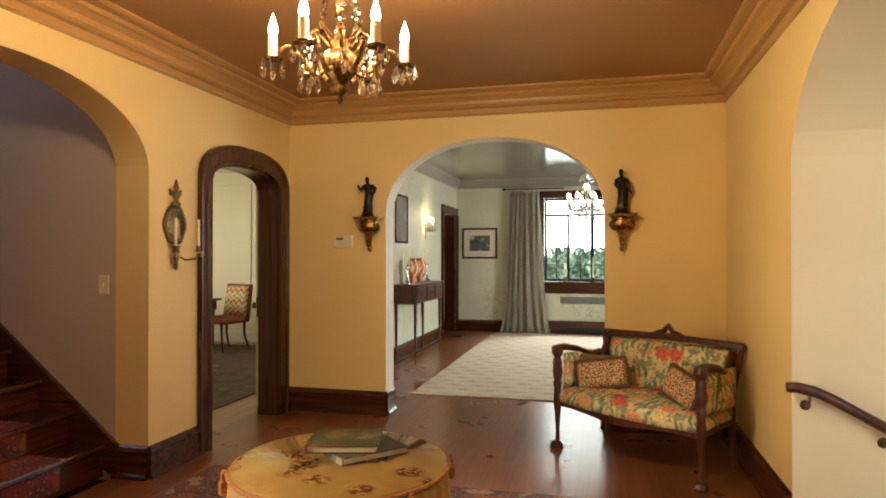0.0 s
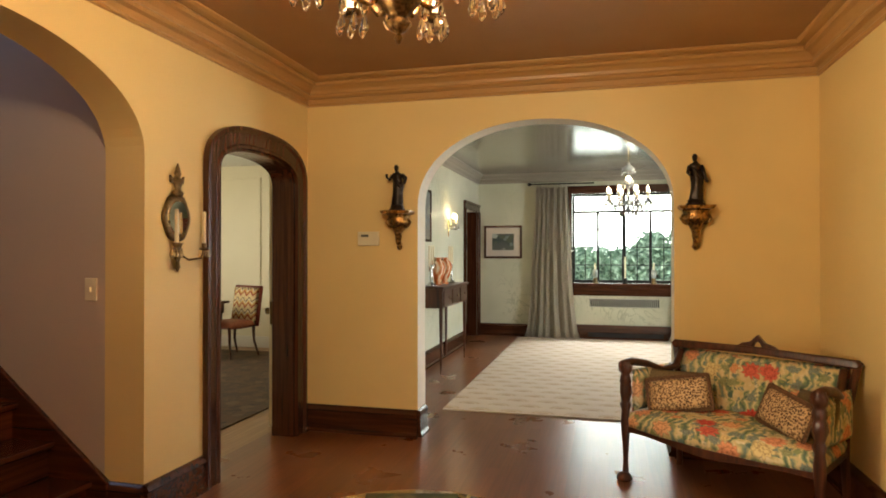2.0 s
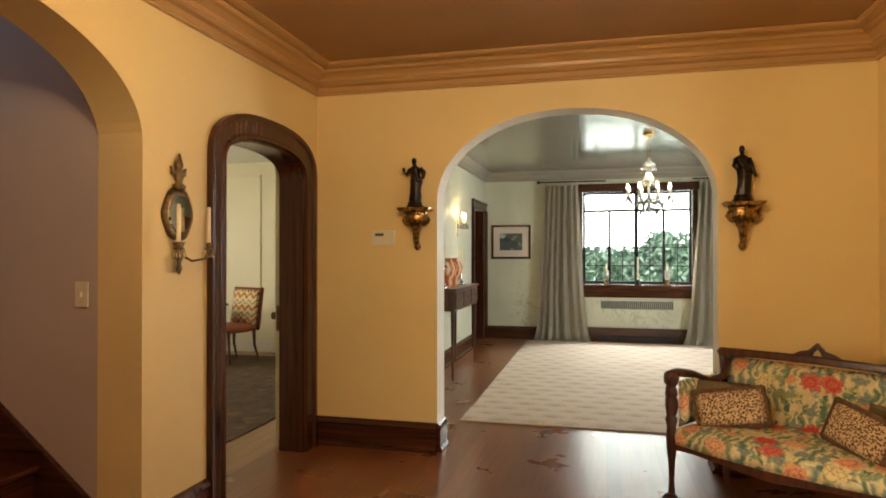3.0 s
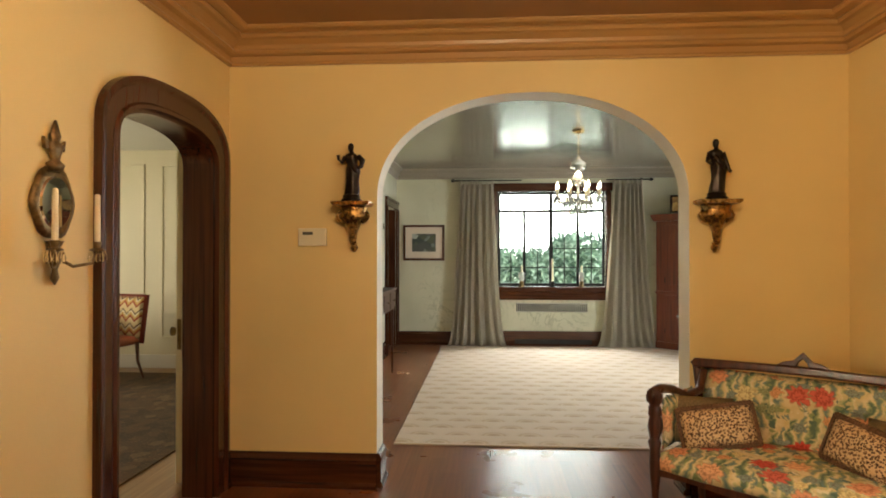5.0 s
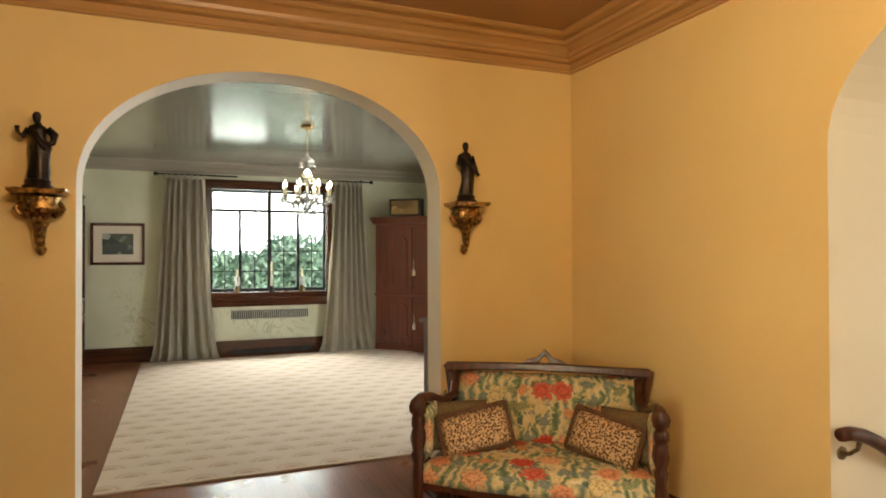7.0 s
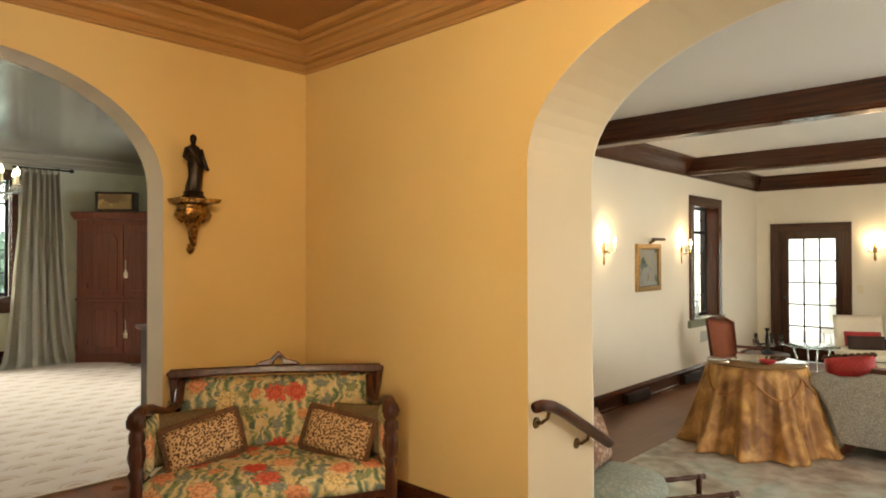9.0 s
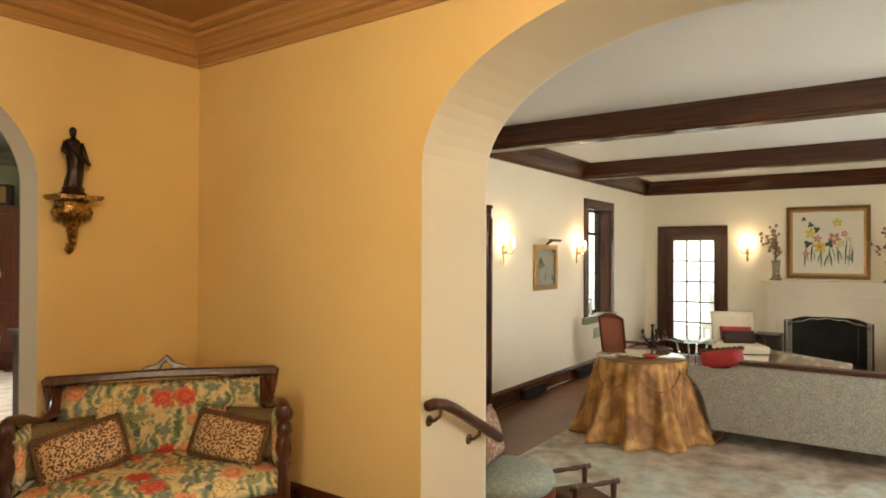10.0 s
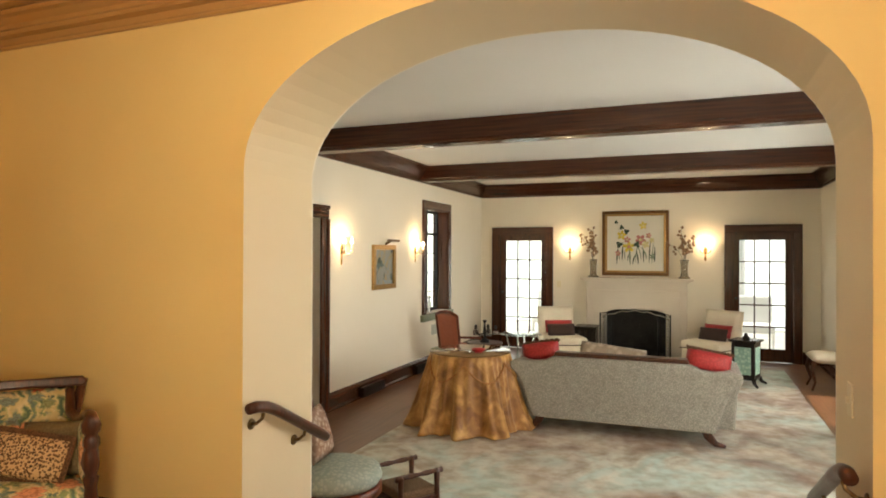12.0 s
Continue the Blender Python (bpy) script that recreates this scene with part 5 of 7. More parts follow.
VASE = vase_mat()
handled_vase(pose(DX0 + 0.16, 7.80, 0.981))
handled_vase(pose(DX0 + 0.16, 8.12, 0.981))
for y in (7.58, 8.5):
    th = thing("candelabrum", "silver candelabrum with pale candles on the console", "candelabrum", pose(DX0 + 0.15, y, 0.981), "console candelabra")
    part("base", lathe([(0.06, 0), (0.05, 0.02), (0.015, 0.05), (0.02, 0.12), (0.01, 0.2), (0.018, 0.24)], 14), SILVERY, th, "", True)
    for s in (-1, 0, 1):
        part("arm", tube([(0, 0, 0.18), (0, s * 0.05, 0.17), (0, s * 0.09, 0.2), (0, s * 0.09, 0.24)], 0.006, 6), SILVERY, th)
        part("candle", lathe([(0.011, 0.24), (0.009, 0.46)], 8, m=pose(0, s * 0.09, 0)), IVORY, th)

# doorway in the dining wall with dark casing, open leaf beyond
def door_casing(axis, p, d, u0, u1, z0, z1, w, name, t=0.03):
    """Casing boards round an opening u0..u1, on the face p, standing out by d."""
    th = thing(name, "dark stained moulded wooden door casing", "door casing", kind="structure")
    lo, hi = min(p, p + d * t), max(p, p + d * t)

    def put(a, b, za, zb, mat):
        args = (lo, hi, a, b, za, zb) if axis == "x" else (a, b, lo, hi, za, zb)
        part("board", box(*args, 0.007), mat, th)
        q = 0.28 * w
        lo2, hi2 = min(p, p + d * (t + 0.014)), max(p, p + d * (t + 0.014))
        if b - a < 2.2 * w:
            a2, b2 = (a, a + q) if a < u0 else (b - q, b)
            za2, zb2 = za, zb
        else:
            a2, b2, za2, zb2 = a, b, zb - q, zb
        args = (lo2, hi2, a2, b2, za2, zb2) if axis == "x" else (a2, b2, lo2, hi2, za2, zb2)
        part("moulding", box(*args, 0.006), mat, th)

    put(u0 - w, u0, z0, z1, WOOD)
    put(u1, u1 + w, z0, z1, WOOD)
    put(u0 - w, u1 + w, z1, z1 + w, WOOD_Y if axis == "x" else WOOD_X)
    return th


door_casing("x", DX0, 1, 10.02, 10.9, 0, 2.03, 0.12, "trim_dining_door")
jb = bmesh.new()
box(DX0 - 0.22, DX0 - 0.001, 10.015, 10.035, 0, 2.03, 0, jb)
box(DX0 - 0.22, DX0 - 0.001, 10.885, 10.905, 0, 2.03, 0, jb)
structure("jamb_dining_door", jb, WOOD, "dark stained wooden door jamb", "door jamb")
th = thing("glass_shelves", "dim pantry shelves with glassware beyond the doorway", "shelves", pose(-3.2, 10.46, 0))
part("back_panel", box(-0.04, 0, -0.6, 0.6, 0, 2.3), WOOD, th)
for k in range(6):
    part("shelf", box(0, 0.2, -0.6, 0.6, 0.3 + 0.3 * k, 0.32 + 0.3 * k), WOOD_Y, th)
structure("pantry_floor", box(-3.4, DX0 - 0.2, 9.6, 11.3, -0.1, -0.004), FLOORWOOD, "wooden pantry floor", "floor")
structure("wall_pantry", box(-3.4, -3.25, 9.6, 11.4, -0.1, 2.9), STUDY_PAINT, "plain pantry wall", "wall")
structure("wall_pantry_end", box(-3.4, DX0 - 0.2, 11.3, 11.4, -0.1, 2.9), STUDY_PAINT, "plain pantry wall end", "wall")
structure("wall_pantry_near", box(-3.4, DX0 - 0.2, 9.5, 9.6, -0.1, 2.9), STUDY_PAINT, "plain pantry wall near the study", "wall")
structure("ceiling_pantry", box(-3.4, DX0 - 0.2, 9.5, 11.4, 2.4, 2.5), STUDY_PAINT, "plain pantry ceiling", "ceiling")


def corner_cabinet(m):
    th = thing("corner_cabinet", "tall reddish wooden corner cupboard with arched panelled doors", "cabinet", m)
    W = 0.60
    part("body", slab([(-W, 0), (W, 0), (W, 1.86), (-W, 1.86)], 0.0, 0.02), CHERRY, th)
    for s in (-1, 1):
        part("side_panel", box(-0.01, 0.01, 0.015, 0.6, 0, 1.86, m=pose(s * (W - 0.012), 0.0, 0, 0, 0, s * 45)), CHERRY, th)
    part("cornice", slab([(-W - 0.01, 1.84), (-W - 0.06, 1.91), (-W - 0.06, 1.94), (W + 0.06, 1.94), (W + 0.06, 1.91), (W + 0.01, 1.84)], -0.06, 0.45, 0.006), CHERRY, th)
    part("waist_moulding", box(-W - 0.01, W + 0.01, -0.025, 0.0, 0.80, 0.835, 0.006), CHERRY, th)
    part("plinth", box(-W - 0.005, W + 0.005, -0.02, 0.0, 0.0, 0.11, 0.005), CHERRY, th)
    for s in (-1, 1):
        for z0, z1, up in ((0.86, 1.78, True), (0.14, 0.78, False)):
            x0, x1 = (0.006, 0.46) if s > 0 else (-0.46, -0.006)
            d = part("door", box(x0, x1, -0.018, 0.0, z0, z1, 0.003), CHERRY, th)
            c, hw = (x0 + x1) / 2, 0.155
            arc = [(c - hw, z0 + 0.07), (c + hw, z0 + 0.07)]
            top = z1 - (0.22 if up else 0.15)
            arc += [(c + hw * math.cos(math.pi * k / 10), top + (0.13 if up else 0.08) * math.sin(math.pi * k / 10)) for k in range(11)]
            part("raised_panel", slab(arc, -0.028, -0.017, 0.008), CHERRY, d, "raised arched panel")
            part("hinge", box(x1 - 0.012 if s > 0 else x0, x1 if s > 0 else x0 + 0.012, -0.023, -0.017, z0 + 0.1, z0 + 0.17), IRON, d)
    for z in (1.22, 0.45):
        t = part("key_tassel", lathe([(0.024, -0.13), (0.026, -0.06), (0.012, -0.05), (0.014, -0.03), (0.004, -0.02), (0.003, 0.1)], 10, m=pose(0.03, -0.03, z)), IVORY, th, "cream key tassel", True)


corner_cabinet(pose(1.74, 10.43, 0, 0, 0, -45))
th = thing("tole_box", "dark box with a gold landscape panel on the cabinet", "box", pose(1.66, 10.46, 1.941, 0, 0, -38))
part("case", box(-0.24, 0.24, -0.08, 0.08, 0, 0.25, 0.01), BRONZE, th)
part("painted_panel", box(-0.2, 0.2, -0.085, -0.081, 0.03, 0.22, 0.001), art_mat("gold landscape", [(0.30, 0.18, 0.05), (0.16, 0.09, 0.03), (0.42, 0.28, 0.09)], 9, (0.26, 0.16, 0.05)), th, "gold painted panel")

th = thing("sideboard", "dark mahogany sideboard beside the arch", "sideboard", pose(0.17, 5.37, 0))
part("top", box(-0.015, 1.5, 0, 0.52, 0.925, 0.95, 0.006), MAHOGANY, th)
part("carcase", box(0.01, 1.48, 0.004, 0.49, 0.30, 0.924, 0.004), MAHOGANY, th)
for x in (0.03, 1.45):
    for y in (0.03, 0.46):
        part("leg", lathe([(0.014, 0), (0.026, 0.3)], 8, m=pose(x, y, 0)), MAHOGANY, th)
for k in range(3):
    d = part("drawer", box(0.03 + k * 0.48, 0.49 + k * 0.48, 0.49, 0.5, 0.66, 0.90, 0.004), CHERRY, th)
    part("knob", lathe([(0.006, 0), (0.016, 0.02), (0.01, 0.03)], 10, m=pose(0.26 + k * 0.48, 0.5, 0.78, -90, 0, 0)), SILVERY, d)
for x, tall in ((-0.61, 0.20), (-0.15, 0.30), (0.28, 0.20)):
    th = thing("candlestick", "hurricane candlestick on the dining window sill", "candlestick", pose(x, DY1 + 0.03, 0.876), "sill candlesticks")
    part("foot", lathe([(0.045, 0), (0.05, 0.01), (0.03, 0.03), (0.035, 0.06), (0.028, 0.085)], 12), AGED_BRASS if tall < 0.25 else BRONZE, th, "", True)
    part("candle", lathe([(0.014, 0.085), (0.013, tall + 0.12)], 10), IVORY, th)
    if tall < 0.25:
        part("glass_shade", lathe([(0.035, 0.09), (0.042, 0.15), (0.036, 0.22), (0.034, 0.22), (0.040, 0.15), (0.033, 0.09)], 14), FROST, th)

# ---- study ----
tagged(part("rug", box(-6.6, -3.29, 3.7, 8.5, -0.003, 0.008), STUDY_CARPET), "brown patterned study carpet", "rug")
sp = bmesh.new()
for x0, x1, z0, z1 in ((-6.6, -5.25, 0.35, 2.45), (-5.05, -4.55, 0.35, 2.45)):
    for a, b, c, d in ((x0, x1, z0, z0 + 0.03), (x0, x1, z1 - 0.03, z1), (x0, x0 + 0.03, z0 + 0.03, z1 - 0.03), (x1 - 0.03, x1, z0 + 0.03, z1 - 0.03)):
        box(a, b, 8.832, 8.852, c, d, 0.004, sp)
structure("trim_study_panels", sp, STUDY_PAINT, "cream panel mouldings on the study wall", "panel moulding")
sp = bmesh.new()
box(-6.9, -4.46, 8.825, 8.85, 0, 0.16, 0.004, sp)
box(-4.46, -4.35, 8.825, 8.85, 0, 2.14, 0.004, sp)
box(-3.55, -3.44, 8.825, 8.85, 0, 2.14, 0.004, sp)
box(-4.35, -3.55, 8.825, 8.85, 2.03, 2.14, 0.004, sp)
structure("trim_study", sp, WHITE_TRIM, "white painted study baseboard and door casing", "trim")
switch(pose(-4.62, 8.85, 1.15), "ivory switch plate in the study")


def zigzag_mat():
    m = Mat("zigzag tapestry", (0.6, 0.4, 0.2), 0.85)
    tri = m.wave(1.6, m.coord((1, 1, 1)), 0.0, "BANDS", "X")
    c = m.coord()
    sep = m.n("SeparateXYZ")
    m.link(c, sep.inputs[0])
    saw = m.n("Math")
    saw.operation = "PINGPONG"
    saw.inputs[1].default_value = 0.06
    m.link(sep.outputs["X"], saw.inputs[0])
    add = m.n("Math")
    m.link(saw.outputs[0], add.inputs[0])
    m.link(sep.outputs["Z"], add.inputs[1])
    mod = m.n("Math")
    mod.operation = "MULTIPLY"
    mod.inputs[1].default_value = 6.5
    m.link(add.outputs[0], mod.inputs[0])
    fr = m.n("Math")
    fr.operation = "FRACT"
    m.link(mod.outputs[0], fr.inputs[0])
    m.colour(m.ramp(fr.outputs[0], (0.0, (0.66, 0.54, 0.30)), (0.4, (0.30, 0.03, 0.025)), (0.55, (0.55, 0.36, 0.12)), (0.75, (0.72, 0.64, 0.45)), (0.9, (0.08, 0.02, 0.02)), hard=True))
    return m.m


CHAIR_RED = weave_mat("deep red leather", (0.30, 0.045, 0.025), (0.20, 0.025, 0.015), 60, 0.45)


def study_chair(m):
    th = thing("chair", "small chair with zigzag tapestry back and red frame", "chair", m)
    part("backrest", cushion(0.50, 0.46, 0.09, 2.4, 10, m=pose(0, 0.2, 0.66, -8, 0, 0)), zigzag_mat(), th, "zigzag tapestry back", True)
    part("back_shell", cushion(0.57, 0.53, 0.09, 2.4, 10, m=pose(0, 0.235, 0.65, -8, 0, 0)), CHAIR_RED, th, "", True)
    part("seat", cushion(0.48, 0.46, 0.12, 4, 10, m=pose(0, 0, 0.42, 90, 0, 0)), SALMON, th, "", True)
    for x in (-0.2, 0.2):
        for y, k in ((-0.19, 0), (0.19, 0.06)):
            part("leg", tube([(x * 1.1, y + k, 0.0), (x, y, 0.2), (x * 0.95, y, 0.40)], [0.012, 0.016, 0.022], 8), MAHOGANY, th)


study_chair(pose(-5.18, 8.02, 0.009, 0, 0, -20))
th = thing("desk", "dark wooden writing table with slender legs", "desk", pose(-5.80, 7.72, 0.009))
part("top", box(-0.55, 0.55, -0.35, 0.35, 0.69, 0.72, 0.006), BRONZE_WOOD, th)
part("apron", box(-0.50, 0.50, -0.30, 0.30, 0.56, 0.689, 0.004), BRONZE_WOOD, th)
for x in (-0.46, 0.46):
    for y in (-0.27, 0.27):
        part("leg", lathe([(0.012, 0), (0.018, 0.3), (0.028, 0.56)], 8, m=pose(x, y, 0)), BRONZE_WOOD, th)


# ---- living room ----
def glazed_door(m, label):
    """A glazed leaf 0.86 wide and 2.05 high; origin at the lower corner, facing -y."""
    th = thing("glazed_door", label, "door", m, "glazed doors", "structure")
    W, H = 0.86, 2.05
    for x0, x1, z0, z1 in ((0, 0.10, 0, H), (W - 0.10, W, 0, H), (0.10, W - 0.10, H - 0.11, H), (0.10, W - 0.10, 0, 0.20)):
        part("rail", box(x0, x1, 0, 0.045, z0, z1, 0.004), WOOD, th)
    for k in range(1, 3):
        x = 0.10 + (W - 0.20) * k / 3
        part("muntin", box(x - 0.010, x + 0.010, 0.006, 0.039, 0.20, H - 0.11), WOOD, th)
    for k in range(1, 5):
        z = 0.20 + (H - 0.31) * k / 5
        part("muntin", box(0.10, W - 0.10, 0.008, 0.037, z - 0.010, z + 0.010), WOOD, th)
    for i in range(3):
        for j in range(5):
            x0, x1 = 0.11 + (W - 0.2) * i / 3, 0.09 + (W - 0.2) * (i + 1) / 3
            z0, z1 = 0.21 + (H - 0.31) * j / 5, 0.19 + (H - 0.31) * (j + 1) / 5
            p = part("pane", box(x0, x1, 0.02, 0.024, z0, z1), GLASS, th)
            p.visible_shadow = False
    part("handle", lathe([(0.01, 0), (0.01, 0.03), (0.024, 0.04), (0.024, 0.055)], 10, m=pose(0.05, 0, 1.0, 90, 0, 0)), IRON, th)
    return th


glazed_door(pose(LX1 + 0.08, 4.94, LZ, 0, 0, -90), "dark stained glazed door with fifteen panes to the porch")
glazed_door(pose(LX1 + 0.08, 1.03, LZ, 0, 0, -90), "dark stained glazed door with fifteen panes to the porch")
jb = bmesh.new()
for y0, y1 in ((0.17, 1.03), (4.07, 4.95)):
    box(LX1 - 0.001, LX1 + 0.29, y0 - 0.012, y0 + 0.018, LZ, 1.75, 0, jb)
    box(LX1 - 0.001, LX1 + 0.29, y1 - 0.018, y1 + 0.012, LZ, 1.75, 0, jb)
    box(LX1 - 0.001, LX1 + 0.29, y0 + 0.018, y1 - 0.018, 1.715, 1.762, 0, jb)
structure("jamb_living_doors", jb, WOOD, "dark stained wooden door jambs of the porch doors", "door jamb")
door_casing("x", LX1, -1, 4.07, 4.95, LZ, 1.75, 0.125, "trim_living_door")
door_casing("x", LX1, -1, 0.17, 1.03, LZ, 1.75, 0.125, "trim_living_door")
door_casing("y", LY1, -1, 3.53, 4.35, LZ, 1.77, 0.14, "trim_living_side_door")
th = thing("door_living_side", "dark stained wooden panelled door, closed", "door", pose(3.53, LY1 + 0.12, LZ), kind="structure")
part("leaf", box(0, 0.82, 0, 0.045, 0.0, 2.08, 0.003), WOOD, th)
for z0, z1 in ((0.2, 0.9), (1.05, 1.9)):
    part("raised_panel", box(0.12, 0.70, -0.01, 0.0, z0, z1, 0.008), WOOD, th)
for z in (0.25, 1.05, 1.8):
    part("hinge", box(0.80, 0.825, -0.012, 0.0, z, z + 0.1), BRASS, th)

casement("window_2", "narrow dark casement window with leaded panes", pose(7.17, LY1 + 0.18, 0.50), 0.90, 1.56, 2, 4, 1.2, 1)
tr = bmesh.new()
for x0, x1, z0, z1 in ((7.05, 7.17, 0.50, 2.06), (8.07, 8.19, 0.50, 2.06), (7.05, 8.19, 2.06, 2.18)):
    box(x0, x1, LY1 - 0.028, LY1 - 0.001, z0, z1, 0.007, tr)
for x0, x1, z0, z1 in ((7.165, 7.185, 0.50, 2.06), (8.055, 8.075, 0.50, 2.06), (7.185, 8.055, 2.045, 2.065)):
    box(x0, x1, LY1 - 0.002, LY1 + 0.24, z0, z1, 0, tr)
structure("trim_living_window", tr, WOOD, "dark stained window casing and lining", "window casing")
structure("sill_living_window", box(7.0, 8.24, LY1 - 0.05, LY1 + 0.24, 0.40, 0.499, 0.008), plain("grey green sill paint", (0.22, 0.25, 0.15), 0.4), "grey green painted window sill", "window sill")
for x in (2.5, 5.8):
    casement("window_3", "tall bright window of the living room", pose(x + 1.6, LY0 - 0.15, 0.3, 0, 0, 180), 1.6, 1.65, 2, 3, 1.3, 1)

# fireplace
fp = thing("fireplace", "carved pale limestone fireplace with mantel shelf", "fireplace", pose(LX1, 2.515, LZ, 0, 0, -90))
F0 = -0.26
part("surround", pierced("y", F0, -0.002, -0.80, 0.80, 0.0, 1.22, [(-0.53, 0.53, -0.01, (0.66, 0.14, 2.2))]), STONE, fp)
part("frieze", box(-0.82, 0.82, F0 - 0.015, -0.002, 1.221, 1.245, 0.004), STONE, fp)
part("mantel_shelf", slab([(-0.83, 0), (-0.87, 0.02), (-0.90, 0.03), (-0.90, 0.06), (0.90, 0.06), (0.90, 0.03), (0.87, 0.02), (0.83, 0)], F0 - 0.07, -0.002, 0.006, m=pose(0, 0, 1.246)), STONE, fp)
for x0, x1, z0, z1 in ((-0.70, -0.675, 0.1, 1.08), (0.675, 0.70, 0.1, 1.08), (-0.70, 0.70, 1.08, 1.105)):
    part("moulding", box(x0, x1, F0 - 0.012, F0, z0, z1, 0.004), STONE, fp)
part("firebox", pierced("y", -0.01, 0.45, -0.62, 0.62, -0.005, 0.95, [(-0.54, 0.54, -0.001, 0.9)]), SOOT, fp)
part("fireback", box(-0.6, 0.6, 0.40, 0.45, 0, 0.9), SOOT, fp)
part("hearth", box(-0.95, 0.95, F0 - 0.42, F0, 0.0, 0.03, 0.004), plain("dark slate", (0.05, 0.05, 0.05), 0.4), fp)
sc = thing("fire_screen", "black iron folding fire screen with scrolled brass top", "fire screen", pose(LX1 - 0.34, 2.515, LZ + 0.03, 0, 0, -90))
for x0, x1, tz in ((-0.56, -0.36, 22), (-0.36, 0.36, 0), (0.36, 0.56, -22)):
    q = pose((x0 + x1) / 2, -0.02 if tz == 0 else -0.055, 0, 0, 0, tz)
    w = (x1 - x0) / 2
    fr = bmesh.new()
    tube([(-w, 0, 0), (-w, 0, 0.70), (0, 0, 0.76 if tz == 0 else 0.70), (w, 0, 0.70), (w, 0, 0)], 0.010, 6, fr, q)
    p = part("panel_frame", fr, IRON, sc)
    mesh = bmesh.new()
    for k in range(int(w * 2 / 0.022)):
        x = -w + 0.022 * (k + 0.5)
        box(x - 0.0025, x + 0.0025, -0.001, 0.001, 0.02, 0.68, 0, mesh, q)
    for k in range(15):
        box(-w, w, 0.0015, 0.003, 0.03 + 0.045 * k, 0.034 + 0.045 * k, 0, mesh, q)
    part("wire_mesh", mesh, IRON, p)
swag = [(0.52 * k / 8, -0.045, 0.74 - 0.0018 * k * k + 0.014 * math.cos(k * 1.9)) for k in range(-8, 9)]
part("scrollwork", tube(swag, [0.006 + 0.006 * abs(math.sin(k * 1.7)) for k in range(17)], 6), SILVERY, sc, "scrolled brass swag", True)


CANVAS = plaster("pale painted canvas", (0.76, 0.72, 0.60), (0.70, 0.67, 0.56), 0.6, 0.1)
PETALS = [plain(n, c, 0.6, 0, 25, 0.6) for n, c in (("yellow petals", (0.80, 0.62, 0.07)), ("pink petals", (0.62, 0.24, 0.20)), ("dark green leaves", (0.05, 0.09, 0.05)), ("grey green stems", (0.24, 0.30, 0.20)), ("pale yellow petals", (0.78, 0.70, 0.34)))]


def flower_painting(m):
    th = picture(m, 1.09, 1.10, 0.05, FRAME_BROWN, CANVAS, "large flower painting in a gold frame over the mantel", 0, 0.04)
    for x0, x1, z0, z1 in ((-0.495, 0.495, 0.465, 0.50), (-0.495, 0.495, -0.50, -0.465), (-0.495, -0.46, -0.465, 0.465), (0.46, 0.495, -0.465, 0.465)):
        part("inner_frame", box(x0, x1, -0.03, -0.0126, z0, z1, 0.004), GOLD_FRAME, th, "gilt inner moulding")
    rnd = random.Random(12)
    for k in range(15):
        x, top, mat = -0.30 + 0.044 * k, rnd.uniform(-0.16, 0.10), PETALS[2 + k % 2]
        bend, w = rnd.uniform(-0.09, 0.09), rnd.uniform(0.008, 0.017)
        low = rnd.uniform(-0.37, -0.26)
        way = [(x + bend * q * q, low + (top - low) * q) for q in (0, 0.25, 0.5, 0.75, 1)]
        line = [(a - w * (1 - abs(2 * i / 4 - 0.9) * 0.7), b) for i, (a, b) in enumerate(way)] + [(a + w * (1 - abs(2 * i / 4 - 0.9) * 0.7), b) for i, (a, b) in reversed(list(enumerate(way)))]
        y = -0.0128 - 0.0002 * k
        part("painted_leaf", slab(line, y, y + 0.0001), mat, th)
    for k, (x, z, r, c) in enumerate(((-0.22, 0.14, 0.085, 0), (-0.10, -0.06, 0.10, 0), (0.13, 0.30, 0.07, 0), (0.09, 0.06, 0.095, 1), (-0.13, 0.06, 0.06, 1), (0.17, -0.02, 0.07, 4), (0.03, -0.02, 0.06, 2), (-0.28, -0.17, 0.05, 1), (0.27, 0.05, 0.05, 4), (-0.26, -0.02, 0.06, 2), (-0.22, 0.27, 0.045, 2), (-0.31, 0.36, 0.035, 2), (-0.14, 0.20, 0.05, 2), (0.22, 0.13, 0.05, 1), (0.28, -0.22, 0.05, 3))):
        n = 5 if c != 2 else 3
        turn = rnd.uniform(0, 6)
        line = [(x + r * (0.45 + 0.55 * abs(math.cos(n * a / 2))) * math.cos(a + turn) * rnd.uniform(0.85, 1.1), z + r * (0.45 + 0.55 * abs(math.cos(n * a / 2))) * math.sin(a + turn)) for a in (2 * math.pi * i / 30 for i in range(30))]
        y = -0.0162 - 0.0002 * k
        part("painted_bloom", slab(line, y, y + 0.0001), PETALS[c], th)
        if c in (0, 1):
            part("painted_centre", slab([(x + r * 0.3 * math.cos(i * 0.52), z + r * 0.26 * math.sin(i * 0.52)) for i in range(12)], -0.0202 - 0.0002 * k, -0.0201 - 0.0002 * k), PETALS[4 if c else 1] if k % 2 else PETALS[4], th)


